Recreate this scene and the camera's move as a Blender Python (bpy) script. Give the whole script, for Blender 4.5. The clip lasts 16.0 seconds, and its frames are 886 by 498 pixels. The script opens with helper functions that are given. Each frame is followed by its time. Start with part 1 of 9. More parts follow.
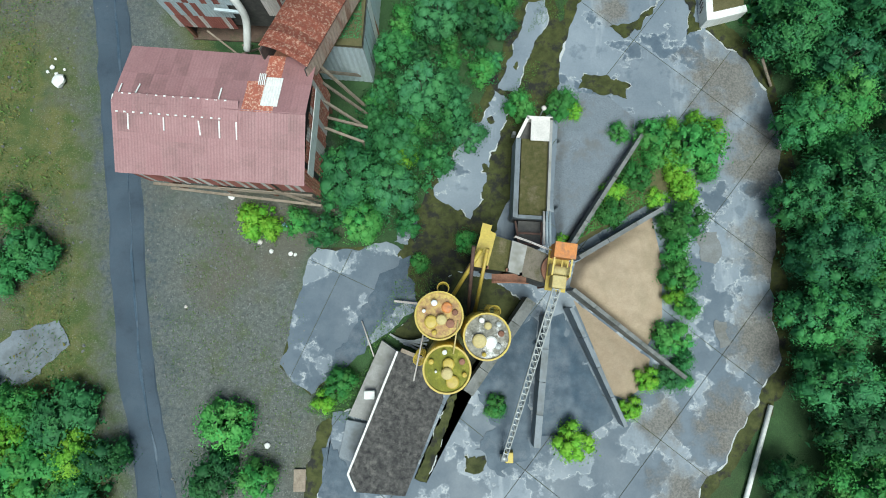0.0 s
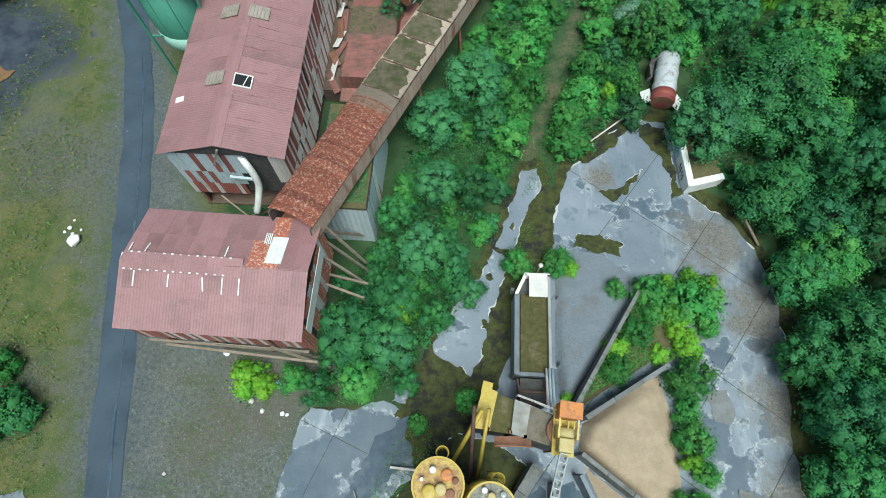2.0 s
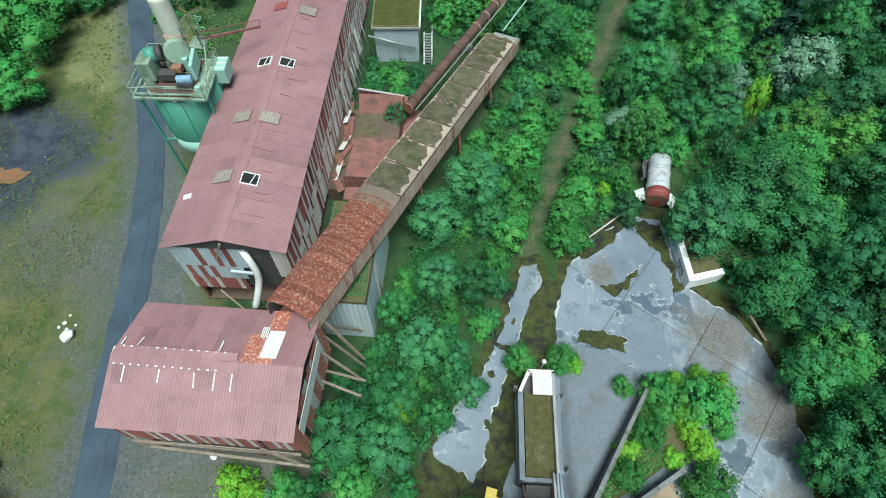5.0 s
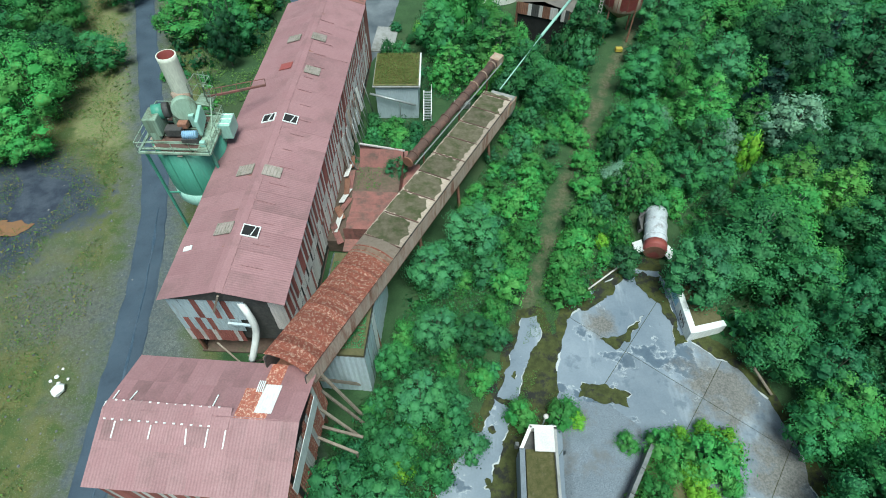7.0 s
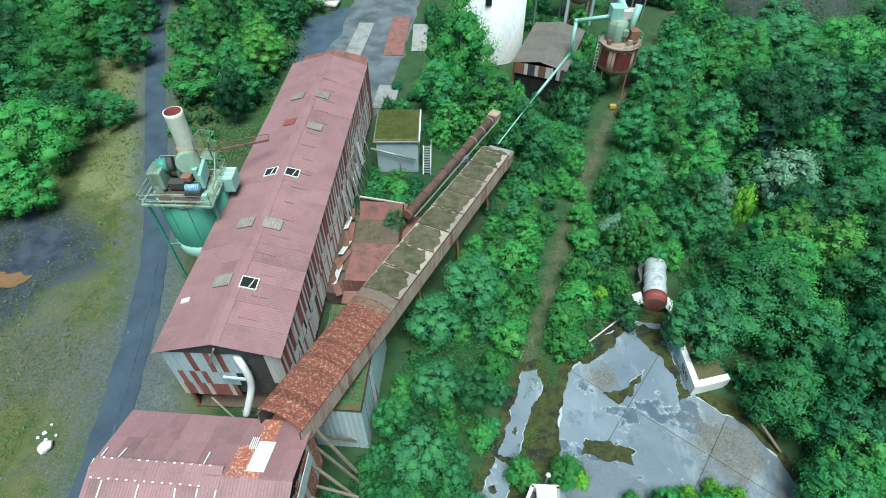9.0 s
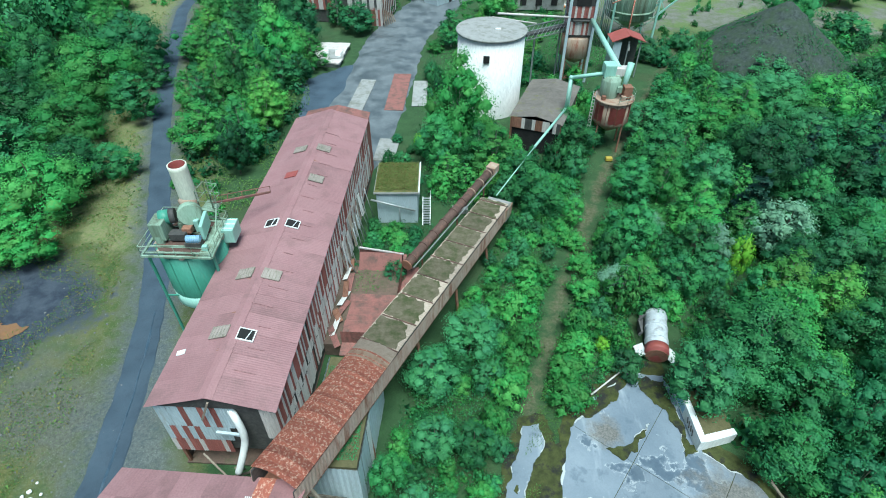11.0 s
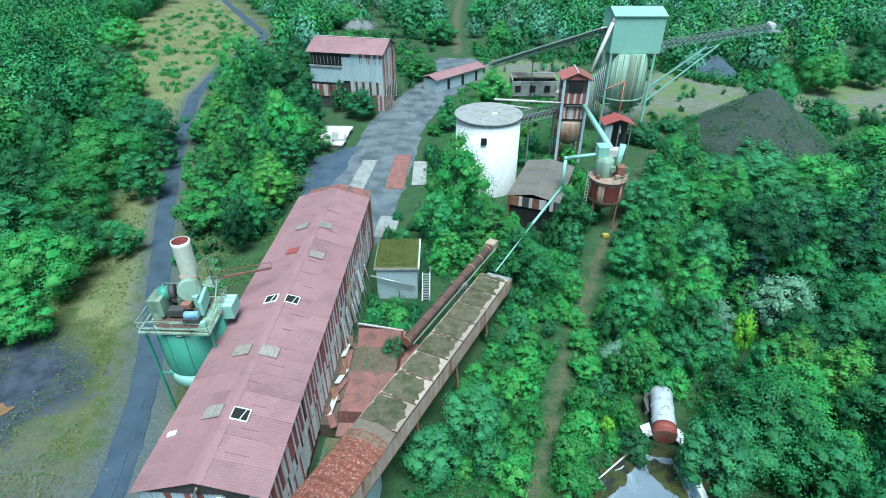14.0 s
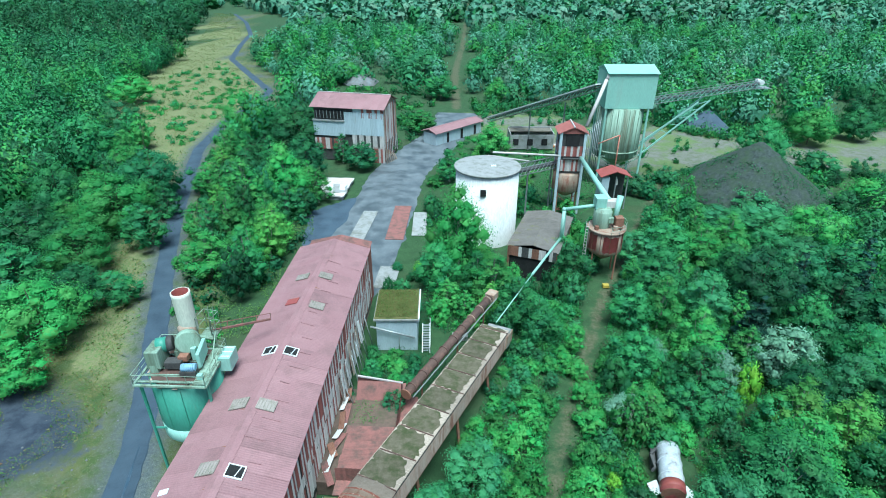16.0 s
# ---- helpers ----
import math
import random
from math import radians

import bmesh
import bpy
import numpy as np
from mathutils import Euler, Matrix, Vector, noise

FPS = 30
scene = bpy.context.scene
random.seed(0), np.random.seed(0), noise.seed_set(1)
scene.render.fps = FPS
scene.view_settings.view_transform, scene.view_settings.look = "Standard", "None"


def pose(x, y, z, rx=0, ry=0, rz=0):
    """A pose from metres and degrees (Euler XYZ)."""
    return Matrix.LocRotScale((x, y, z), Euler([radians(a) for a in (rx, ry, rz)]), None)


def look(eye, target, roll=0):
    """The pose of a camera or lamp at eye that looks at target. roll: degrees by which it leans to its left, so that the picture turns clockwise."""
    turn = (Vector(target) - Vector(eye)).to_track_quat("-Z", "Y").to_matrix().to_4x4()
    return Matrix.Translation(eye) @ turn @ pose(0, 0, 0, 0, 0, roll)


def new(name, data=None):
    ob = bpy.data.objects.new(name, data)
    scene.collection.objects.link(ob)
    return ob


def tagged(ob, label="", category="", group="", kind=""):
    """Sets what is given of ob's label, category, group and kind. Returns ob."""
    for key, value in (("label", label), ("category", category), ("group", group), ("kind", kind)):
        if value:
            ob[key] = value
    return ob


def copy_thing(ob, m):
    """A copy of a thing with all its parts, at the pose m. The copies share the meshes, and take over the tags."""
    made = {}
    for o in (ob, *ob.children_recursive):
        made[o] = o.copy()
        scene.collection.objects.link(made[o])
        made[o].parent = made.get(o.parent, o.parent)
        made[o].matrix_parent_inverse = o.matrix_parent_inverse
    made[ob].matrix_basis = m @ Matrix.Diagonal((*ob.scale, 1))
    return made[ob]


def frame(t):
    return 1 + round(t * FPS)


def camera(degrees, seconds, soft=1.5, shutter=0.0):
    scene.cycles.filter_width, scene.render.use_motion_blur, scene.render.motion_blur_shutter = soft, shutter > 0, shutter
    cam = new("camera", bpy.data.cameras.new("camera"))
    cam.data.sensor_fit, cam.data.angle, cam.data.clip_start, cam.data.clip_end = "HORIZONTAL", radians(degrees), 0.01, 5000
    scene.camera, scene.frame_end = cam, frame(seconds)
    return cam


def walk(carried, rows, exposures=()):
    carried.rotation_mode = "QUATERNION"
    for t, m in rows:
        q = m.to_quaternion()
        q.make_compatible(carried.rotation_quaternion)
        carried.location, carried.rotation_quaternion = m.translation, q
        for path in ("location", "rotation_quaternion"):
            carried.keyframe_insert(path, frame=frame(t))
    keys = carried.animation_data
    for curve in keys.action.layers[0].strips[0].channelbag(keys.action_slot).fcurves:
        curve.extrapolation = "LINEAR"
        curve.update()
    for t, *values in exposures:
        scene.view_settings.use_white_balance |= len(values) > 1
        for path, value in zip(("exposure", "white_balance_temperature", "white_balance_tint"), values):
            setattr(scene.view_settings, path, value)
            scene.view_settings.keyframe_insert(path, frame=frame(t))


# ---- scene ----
cam = camera(78.72, 16.0, soft=1.0)
# seconds, place, then degrees: tilt up from straight down, heading, roll
FLIGHT = [
    (0, -0.05, 0.32, 46.85, 5.49, 0.10, -0.05),
    (0.5, 0.00, 0.35, 46.79, 9.91, -0.07, 0.09),
    (1, 0.03, 0.42, 46.72, 14.52, 0.02, 0.01),
    (1.5, 0.02, 0.42, 46.66, 18.29, 0.05, -0.02),
    (2, -0.01, 0.41, 46.58, 21.87, 0.05, 0.00),
    (2.5, -0.03, 0.31, 46.46, 25.19, 0.13, -0.04),
    (3, -0.05, 0.18, 46.33, 27.04, 0.11, -0.01),
    (3.5, 0.01, 0.15, 46.26, 28.32, 0.21, -0.13),
    (4, 0.02, 0.12, 46.14, 29.77, 0.20, -0.13),
    (6.5, 0.00, 0.00, 45.99, 36.66, 0.06, -0.03),
    (7, 0.00, -0.00, 46.00, 38.10, -0.00, -0.00),
    (7.5, 0.06, 0.04, 45.98, 39.41, 0.04, -0.04),
    (8, 0.11, -0.01, 45.96, 40.88, 0.07, -0.04),
    (8.5, 0.07, 0.02, 45.96, 42.17, -0.02, 0.01),
    (9, 0.06, 0.01, 46.01, 43.58, -0.06, 0.06),
    (11.5, 0.16, 0.11, 46.12, 50.19, -0.06, 0.01),
    (12, 0.10, 0.08, 46.08, 51.61, -0.13, 0.07),
    (12.5, -0.01, 0.06, 46.10, 52.86, -0.24, 0.10),
    (13, 0.01, -0.00, 46.14, 54.23, -0.22, 0.05),
    (13.5, 0.05, -0.03, 46.12, 55.52, -0.22, 0.06),
    (14, -0.04, -0.04, 46.11, 56.92, -0.29, 0.10),
    (14.5, -0.09, -0.01, 46.16, 58.18, -0.32, 0.09),
    (15, -0.13, -0.05, 46.21, 59.53, -0.33, 0.12),
    (15.5, -0.16, -0.02, 46.25, 60.79, -0.36, 0.10),
    (16, -0.22, -0.04, 46.23, 62.19, -0.41, 0.14),
]
walk(cam, [(t, pose(x, y, z, 0, 0, head) @ pose(0, 0, 0, tilt, 0, 0) @ pose(0, 0, 0, 0, 0, roll))
           for t, x, y, z, tilt, head, roll in FLIGHT],
     [(0, 0.56, 6150, -4), (4, 0.68, 6080, -5), (9, 0.82, 5780, -9), (16, 1.10, 5200, -10)])

# ---- daylight: a bright overcast sky with a faint broad sun ----
world = bpy.data.worlds.new("overcast_sky")
scene.world = world
world.use_nodes = True
wn, wl = world.node_tree.nodes, world.node_tree.links
sky = wn.new("ShaderNodeTexSky")
sky.sky_type, sky.sun_disc = "NISHITA", False
sky.sun_elevation, sky.sun_rotation = radians(70), radians(195)
sky.air_density, sky.dust_density, sky.ozone_density = 1.0, 3.0, 1.5
backg = wn["Background"]
backg.inputs["Strength"].default_value = 0.05
wl.new(sky.outputs[0], backg.inputs["Color"])
sun_data = bpy.data.lights.new("sun", "SUN")
sun_data.energy, sun_data.angle, sun_data.color = 2.7, radians(32), (1.0, 0.98, 0.95)
sun = new("sun", sun_data)
sun.matrix_world = look((0, 0, 0), (-0.09, 0.33, -0.94))

# ---- materials ----
def surf(name, a, b, scale=2.0, rough=0.85, bump=0.25, metal=0.0, rand=0.1, stain=None, stain_scale=0.25,
         stain_at=0.55, stain_soft=0.08, gloss=None, fine=8.0, island=False, streak=1.0, rim=None, rim_wide=0.012):
    """Two tones mixed by noise, an optional stain with a shape of its own, a change from piece to piece, and fine relief."""
    m = bpy.data.materials.new(name)
    m.use_nodes = True
    n, l = m.node_tree.nodes, m.node_tree.links
    out = n["Principled BSDF"]
    geo = n.new("ShaderNodeNewGeometry")
    info = n.new("ShaderNodeObjectInfo")
    shift = n.new("ShaderNodeVectorMath")
    shift.operation = "MULTIPLY_ADD"
    l.new(info.outputs["Random"], shift.inputs[0])
    shift.inputs[1].default_value = (37.0, 11.0, 23.0)
    l.new(geo.outputs["Position"], shift.inputs[2])
    stretch = n.new("ShaderNodeVectorMath")
    stretch.operation = "MULTIPLY"
    stretch.inputs[1].default_value = (1, 1, streak)
    l.new(shift.outputs[0], stretch.inputs[0])

    def tex(s, detail=5.0, vec=stretch, rough_=0.6):
        t = n.new("ShaderNodeTexNoise")
        t.inputs["Scale"].default_value, t.inputs["Detail"].default_value = s, detail
        t.inputs["Roughness"].default_value = rough_
        l.new(vec.outputs[0], t.inputs["Vector"])
        return t

    def blend(fac, c1, c2):
        x = n.new("ShaderNodeMix")
        x.data_type = "RGBA"
        l.new(fac, x.inputs[0])
        for sock, c in ((x.inputs[6], c1), (x.inputs[7], c2)):
            if isinstance(c, tuple):
                sock.default_value = (*c, 1)
            else:
                l.new(c, sock)
        return x.outputs[2]

    def ramp(fac, lo, hi, v0=0.0, v1=1.0):
        r = n.new("ShaderNodeMapRange")
        r.inputs["From Min"].default_value, r.inputs["From Max"].default_value = lo, hi
        r.inputs["To Min"].default_value, r.inputs["To Max"].default_value = v0, v1
        l.new(fac, r.inputs["Value"])
        return r.outputs[0]

    base = tex(scale)
    col = blend(ramp(base.outputs["Fac"], 0.3, 0.7), a, b)
    if stain:
        big = tex(stain_scale, 8.0, rough_=0.7)
        mask = ramp(big.outputs["Fac"], stain_at - stain_soft, stain_at + stain_soft)
        col = blend(mask, col, stain)
        if rim:
            gap = n.new("ShaderNodeMath")
            gap.operation = "COMPARE"
            l.new(big.outputs["Fac"], gap.inputs[0])
            gap.inputs[1].default_value, gap.inputs[2].default_value = stain_at + stain_soft * 0.8, rim_wide
            broken = n.new("ShaderNodeMath")
            broken.operation = "MULTIPLY"
            l.new(gap.outputs[0], broken.inputs[0])
            l.new(ramp(tex(1.3).outputs["Fac"], 0.42, 0.62), broken.inputs[1])
            col = blend(broken.outputs[0], col, rim)
        if gloss is not None:
            l.new(ramp(big.outputs["Fac"], stain_at - stain_soft, stain_at + stain_soft, rough, gloss), out.inputs["Roughness"])
    if not (stain and gloss is not None):
        l.new(ramp(base.outputs["Fac"], 0.3, 0.7, min(1, rough + 0.06), rough - 0.06), out.inputs["Roughness"])
    grain = tex(fine, 4.0)
    hsv = n.new("ShaderNodeHueSaturation")
    val = n.new("ShaderNodeMath")
    val.operation = "ADD"
    l.new(ramp(geo.outputs["Random Per Island"] if island else info.outputs["Random"], 0, 1, 1 - rand, 1 + rand), val.inputs[0])
    l.new(ramp(grain.outputs["Fac"], 0.3, 0.7, -0.12, 0.12), val.inputs[1])
    l.new(val.outputs[0], hsv.inputs["Value"])
    l.new(col, hsv.inputs["Color"])
    l.new(hsv.outputs[0], out.inputs["Base Color"])
    out.inputs["Metallic"].default_value = metal
    if bump:
        bp = n.new("ShaderNodeBump")
        bp.inputs["Strength"].default_value, bp.inputs["Distance"].default_value = bump, 0.05
        l.new(grain.outputs["Fac"], bp.inputs["Height"])
        l.new(bp.outputs[0], out.inputs["Normal"])
    return m


def leafy(name, a, b, rand=0.35):
    """Leaves: they let some light through, and differ from leaf to leaf, from bough to bough and from tree to tree."""
    m = bpy.data.materials.new(name)
    m.use_nodes = True
    n, l = m.node_tree.nodes, m.node_tree.links
    out = n["Principled BSDF"]
    geo, info, own = n.new("ShaderNodeNewGeometry"), n.new("ShaderNodeObjectInfo"), n.new("ShaderNodeAttribute")
    own.attribute_name = "tone"

    def calc(op, x, y, z=0.0):
        k = n.new("ShaderNodeMath")
        k.operation = op
        for sock, v in zip(k.inputs, (x, y, z)):
            if isinstance(v, (int, float)):
                sock.default_value = v
            else:
                l.new(v, sock)
        return k.outputs[0]

    clump = n.new("ShaderNodeTexNoise")
    clump.inputs["Scale"].default_value, clump.inputs["Detail"].default_value = 0.6, 3.0
    l.new(geo.outputs["Position"], clump.inputs["Vector"])
    mix = n.new("ShaderNodeMix")
    mix.data_type = "RGBA"
    wide = n.new("ShaderNodeMapRange")
    wide.inputs["From Min"].default_value, wide.inputs["From Max"].default_value, wide.inputs["To Max"].default_value = 0.3, 0.7, 0.7
    l.new(clump.outputs["Fac"], wide.inputs["Value"])
    l.new(calc("MULTIPLY_ADD", geo.outputs["Random Per Island"], 0.22, wide.outputs[0]), mix.inputs[0])
    mix.inputs[6].default_value, mix.inputs[7].default_value = (*a, 1), (*b, 1)
    hsv = n.new("ShaderNodeHueSaturation")
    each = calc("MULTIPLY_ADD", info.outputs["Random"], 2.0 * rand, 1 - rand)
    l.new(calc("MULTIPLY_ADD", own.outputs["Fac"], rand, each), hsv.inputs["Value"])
    twist = calc("FRACT", calc("MULTIPLY_ADD", info.outputs["Random"], 17.3, calc("MULTIPLY", own.outputs["Fac"], 3.7)), 0.0)
    l.new(calc("MULTIPLY_ADD", twist, 0.030, 0.494), hsv.inputs["Hue"])
    l.new(mix.outputs[2], hsv.inputs["Color"])
    l.new(hsv.outputs[0], out.inputs["Base Color"])
    out.inputs["Roughness"].default_value = 0.65
    out.inputs["Specular IOR Level"].default_value = 0.25
    thin = n.new("ShaderNodeBsdfTranslucent")
    l.new(hsv.outputs[0], thin.inputs["Color"])
    ms = n.new("ShaderNodeMixShader")
    ms.inputs[0].default_value = 0.06
    l.new(out.outputs[0], ms.inputs[1])
    l.new(thin.outputs[0], ms.inputs[2])
    l.new(ms.outputs[0], n["Material Output"].inputs["Surface"])
    return m


M = dict(
    roof=surf("faded_red_sheet", (0.295, 0.155, 0.163), (0.335, 0.187, 0.192), 0.35, 0.6, 0.1, rand=0.07, stain=(0.215, 0.122, 0.122), stain_scale=0.22, stain_at=0.60, stain_soft=0.10),
    rustroof=surf("rusted_red_sheet", (0.42, 0.135, 0.088), (0.32, 0.098, 0.068), 1.8, 0.8, 0.3, rand=0.25, stain=(0.66, 0.46, 0.35), stain_scale=5.2, stain_at=0.56, stain_soft=0.05),
    maroon=surf("dark_red_cladding", (0.27, 0.085, 0.072), (0.33, 0.12, 0.10), 1.5, 0.7, 0.2, rand=0.2, streak=0.15),
    palestrip=surf("bleached_white_cladding", (0.74, 0.71, 0.68), (0.62, 0.60, 0.57), 1.2, 0.7, 0.15, rand=0.12, stain=(0.45, 0.36, 0.30), stain_scale=0.9, stain_at=0.68, streak=0.2),
    rooflight=surf("dull_roof_light", (0.36, 0.30, 0.27), (0.29, 0.26, 0.22), 1.5, 0.6, 0.1, rand=0.15, stain=(0.20, 0.19, 0.14), stain_scale=1.2),
    pale=surf("weathered_pale_cladding", (0.62, 0.58, 0.55), (0.48, 0.44, 0.42), 1.2, 0.75, 0.2, rand=0.15, stain=(0.33, 0.19, 0.14), stain_scale=0.9, stain_at=0.66, streak=0.2),
    bluewhite=surf("pale_blue_sheet", (0.52, 0.60, 0.64), (0.44, 0.52, 0.56), 1.0, 0.55, 0.15, rand=0.06, stain=(0.35, 0.36, 0.34), stain_scale=0.6, stain_at=0.66, streak=0.2),
    annexblue=surf("pale_annex_sheet", (0.60, 0.68, 0.72), (0.53, 0.61, 0.66), 0.6, 0.5, 0.08, rand=0.04, stain=(0.42, 0.47, 0.48), stain_scale=0.5, stain_at=0.68, streak=0.2),
    white=surf("white_paint", (0.80, 0.81, 0.79), (0.75, 0.76, 0.74), 0.3, 0.7, 0.04, rand=0.04, stain=(0.55, 0.57, 0.56), stain_scale=0.25, stain_at=0.66, streak=0.4, fine=3.0),
    green=surf("green_paint", (0.075, 0.265, 0.185), (0.10, 0.32, 0.235), 0.8, 0.45, 0.08, rand=0.06, stain=(0.16, 0.24, 0.17), stain_scale=0.7, stain_at=0.66, streak=0.2),
    mint=surf("pale_green_paint", (0.31, 0.54, 0.45), (0.36, 0.59, 0.50), 0.6, 0.5, 0.08, rand=0.05, stain=(0.34, 0.50, 0.42), stain_scale=0.4, stain_at=0.66, streak=0.15),
    oldgreen=surf("weathered_green_tank", (0.25, 0.36, 0.27), (0.33, 0.44, 0.34), 0.5, 0.7, 0.15, rand=0.06, stain=(0.12, 0.14, 0.09), stain_scale=0.6, stain_at=0.55, streak=0.06),
    rust=surf("rusty_steel", (0.20, 0.09, 0.055), (0.30, 0.15, 0.10), 2.0, 0.85, 0.3, rand=0.15, stain=(0.12, 0.07, 0.05), stain_scale=1.0, stain_at=0.6),
    darkrust=surf("old_dark_rust", (0.085, 0.052, 0.042), (0.13, 0.075, 0.06), 2.0, 0.85, 0.3, rand=0.15, stain=(0.19, 0.10, 0.075), stain_scale=0.8, stain_at=0.6),
    bayred=surf("dull_red_sheet", (0.30, 0.125, 0.11), (0.24, 0.105, 0.09), 1.2, 0.8, 0.2, rand=0.12, stain=(0.14, 0.085, 0.07), stain_scale=0.8),
    palerust=surf("rust_streaked_steel", (0.42, 0.34, 0.27), (0.34, 0.22, 0.15), 1.2, 0.8, 0.2, rand=0.1, stain=(0.26, 0.10, 0.06), stain_scale=0.8, stain_at=0.58, streak=0.3),
    galleryside=surf("rust_washed_side_sheet", (0.48, 0.31, 0.25), (0.56, 0.43, 0.36), 1.0, 0.8, 0.2, rand=0.1, stain=(0.28, 0.12, 0.08), stain_scale=0.7, stain_at=0.58, streak=0.2),
    steel=surf("grey_steel", (0.30, 0.32, 0.32), (0.40, 0.42, 0.42), 2.0, 0.5, 0.1, metal=0.5, rand=0.1),
    drumsteel=surf("bare_tank_steel", (0.62, 0.65, 0.67), (0.50, 0.53, 0.56), 1.5, 0.45, 0.1, stain=(0.24, 0.22, 0.21), stain_scale=1.3, stain_at=0.6),
    darksteel=surf("dark_steel", (0.05, 0.05, 0.05), (0.09, 0.085, 0.08), 2.0, 0.7, 0.1),
    yellow=surf("yellow_paint", (0.52, 0.41, 0.07), (0.45, 0.32, 0.055), 1.5, 0.5, 0.1, rand=0.08, stain=(0.40, 0.26, 0.08), stain_scale=1.0, stain_at=0.62),
    paleyellow=surf("sun_bleached_yellow", (0.50, 0.43, 0.20), (0.42, 0.33, 0.13), 1.5, 0.6, 0.1),
    orange=surf("orange_paint", (0.60, 0.24, 0.06), (0.50, 0.18, 0.05), 1.5, 0.6, 0.1, stain=(0.3, 0.14, 0.07), stain_scale=1.2),
    moss=surf("roof_moss", (0.058, 0.062, 0.018), (0.105, 0.095, 0.036), 2.5, 0.95, 0.6, stain=(0.16, 0.135, 0.085), stain_scale=0.9, stain_at=0.60, fine=14),
    slabmoss=surf("mossy_cement_sheet", (0.17, 0.15, 0.12), (0.22, 0.195, 0.16), 2.0, 0.95, 0.5, rand=0.12, stain=(0.10, 0.095, 0.05), stain_scale=0.7, stain_at=0.57, fine=12),
    gallerymoss=surf("mossy_gallery_roof", (0.092, 0.082, 0.048), (0.15, 0.128, 0.085), 1.8, 0.95, 0.5, rand=0.1, stain=(0.055, 0.065, 0.022), stain_scale=0.8, stain_at=0.54, fine=12),
    fringe=surf("bleached_cement_edge", (0.45, 0.37, 0.30), (0.35, 0.28, 0.22), 2.5, 0.9, 0.3, rand=0.2),
    oldwall=surf("damp_dark_concrete", (0.215, 0.22, 0.215), (0.13, 0.14, 0.14), 1.2, 0.85, 0.3, rand=0.12, stain=(0.085, 0.09, 0.075), stain_scale=0.7, stain_at=0.56),
    topochre=surf("ochre_cement_crust", (0.50, 0.33, 0.13), (0.24, 0.13, 0.085), 3.0, 0.8, 0.4, stain=(0.58, 0.45, 0.14), stain_scale=1.6, stain_at=0.55),
    topgrey=surf("grey_cement_crust", (0.36, 0.35, 0.31), (0.10, 0.10, 0.08), 3.5, 0.8, 0.4, stain=(0.72, 0.72, 0.70), stain_scale=1.4, stain_at=0.58, stain_soft=0.05),
    topmoss=surf("olive_moss_crust", (0.20, 0.20, 0.025), (0.115, 0.125, 0.02), 3.0, 0.9, 0.4, stain=(0.34, 0.32, 0.05), stain_scale=1.5, stain_at=0.58),
    concrete=surf("grey_concrete", (0.36, 0.36, 0.35), (0.28, 0.28, 0.27), 1.0, 0.85, 0.25, rand=0.1, stain=(0.20, 0.20, 0.17), stain_scale=0.5, stain_at=0.58),
    damp=surf("damp_grey_concrete", (0.205, 0.235, 0.265), (0.145, 0.175, 0.205), 0.8, 0.6, 0.15, rand=0.08, stain=(0.11, 0.125, 0.13), stain_scale=0.5, stain_at=0.56),
    silt=surf("olive_silt", (0.022, 0.030, 0.004), (0.066, 0.074, 0.013), 1.3, 0.8, 0.5, stain=(0.012, 0.013, 0.010), stain_scale=0.7, stain_at=0.55, stain_soft=0.05, fine=7),
    crust=surf("chalky_crust", (0.52, 0.54, 0.54), (0.40, 0.43, 0.44), 3.0, 0.9, 0.3, rand=0.1),
    mud=surf("grey_brown_silt", (0.155, 0.165, 0.17), (0.20, 0.215, 0.225), 1.0, 0.7, 0.3, stain=(0.12, 0.115, 0.10), stain_scale=0.4, stain_soft=0.15),
    asphalt=surf("grey_blue_asphalt", (0.052, 0.080, 0.112), (0.080, 0.112, 0.150), 0.8, 0.8, 0.3, stain=(0.034, 0.054, 0.080), stain_scale=0.4, stain_at=0.54, stain_soft=0.12, fine=20),
    yardroad=surf("worn_yard_paving", (0.185, 0.205, 0.22), (0.13, 0.15, 0.165), 0.5, 0.7, 0.2, stain=(0.075, 0.090, 0.100), stain_scale=0.22, stain_at=0.52, gloss=0.3, stain_soft=0.10),
    gravelgrey=surf("grey_blue_gravel", (0.090, 0.112, 0.138), (0.27, 0.31, 0.355), 13.0, 0.95, 1.0, rand=0.0, stain=(0.16, 0.165, 0.17), stain_scale=0.45, stain_at=0.58, fine=16),
    sand=surf("pale_sand", (0.33, 0.255, 0.18), (0.39, 0.31, 0.225), 1.2, 0.95, 0.5, stain=(0.27, 0.22, 0.15), stain_scale=0.45, stain_at=0.58, stain_soft=0.14, fine=10),
    pitch=surf("dark_roofing_felt", (0.020, 0.020, 0.022), (0.095, 0.092, 0.088), 3.0, 0.9, 0.6, stain=(0.14, 0.135, 0.125), stain_scale=1.6, stain_at=0.62, fine=12),
    coal=surf("dark_crushed_stone", (0.020, 0.029, 0.028), (0.068, 0.086, 0.078), 1.6, 0.95, 1.0, stain=(0.040, 0.066, 0.034), stain_scale=0.5, stain_at=0.53, stain_soft=0.12, fine=6),
    navy=surf("wet_blue_grit", (0.030, 0.056, 0.088), (0.052, 0.088, 0.128), 1.5, 0.55, 0.4, stain=(0.09, 0.115, 0.15), stain_scale=0.4, stain_at=0.6, fine=14),
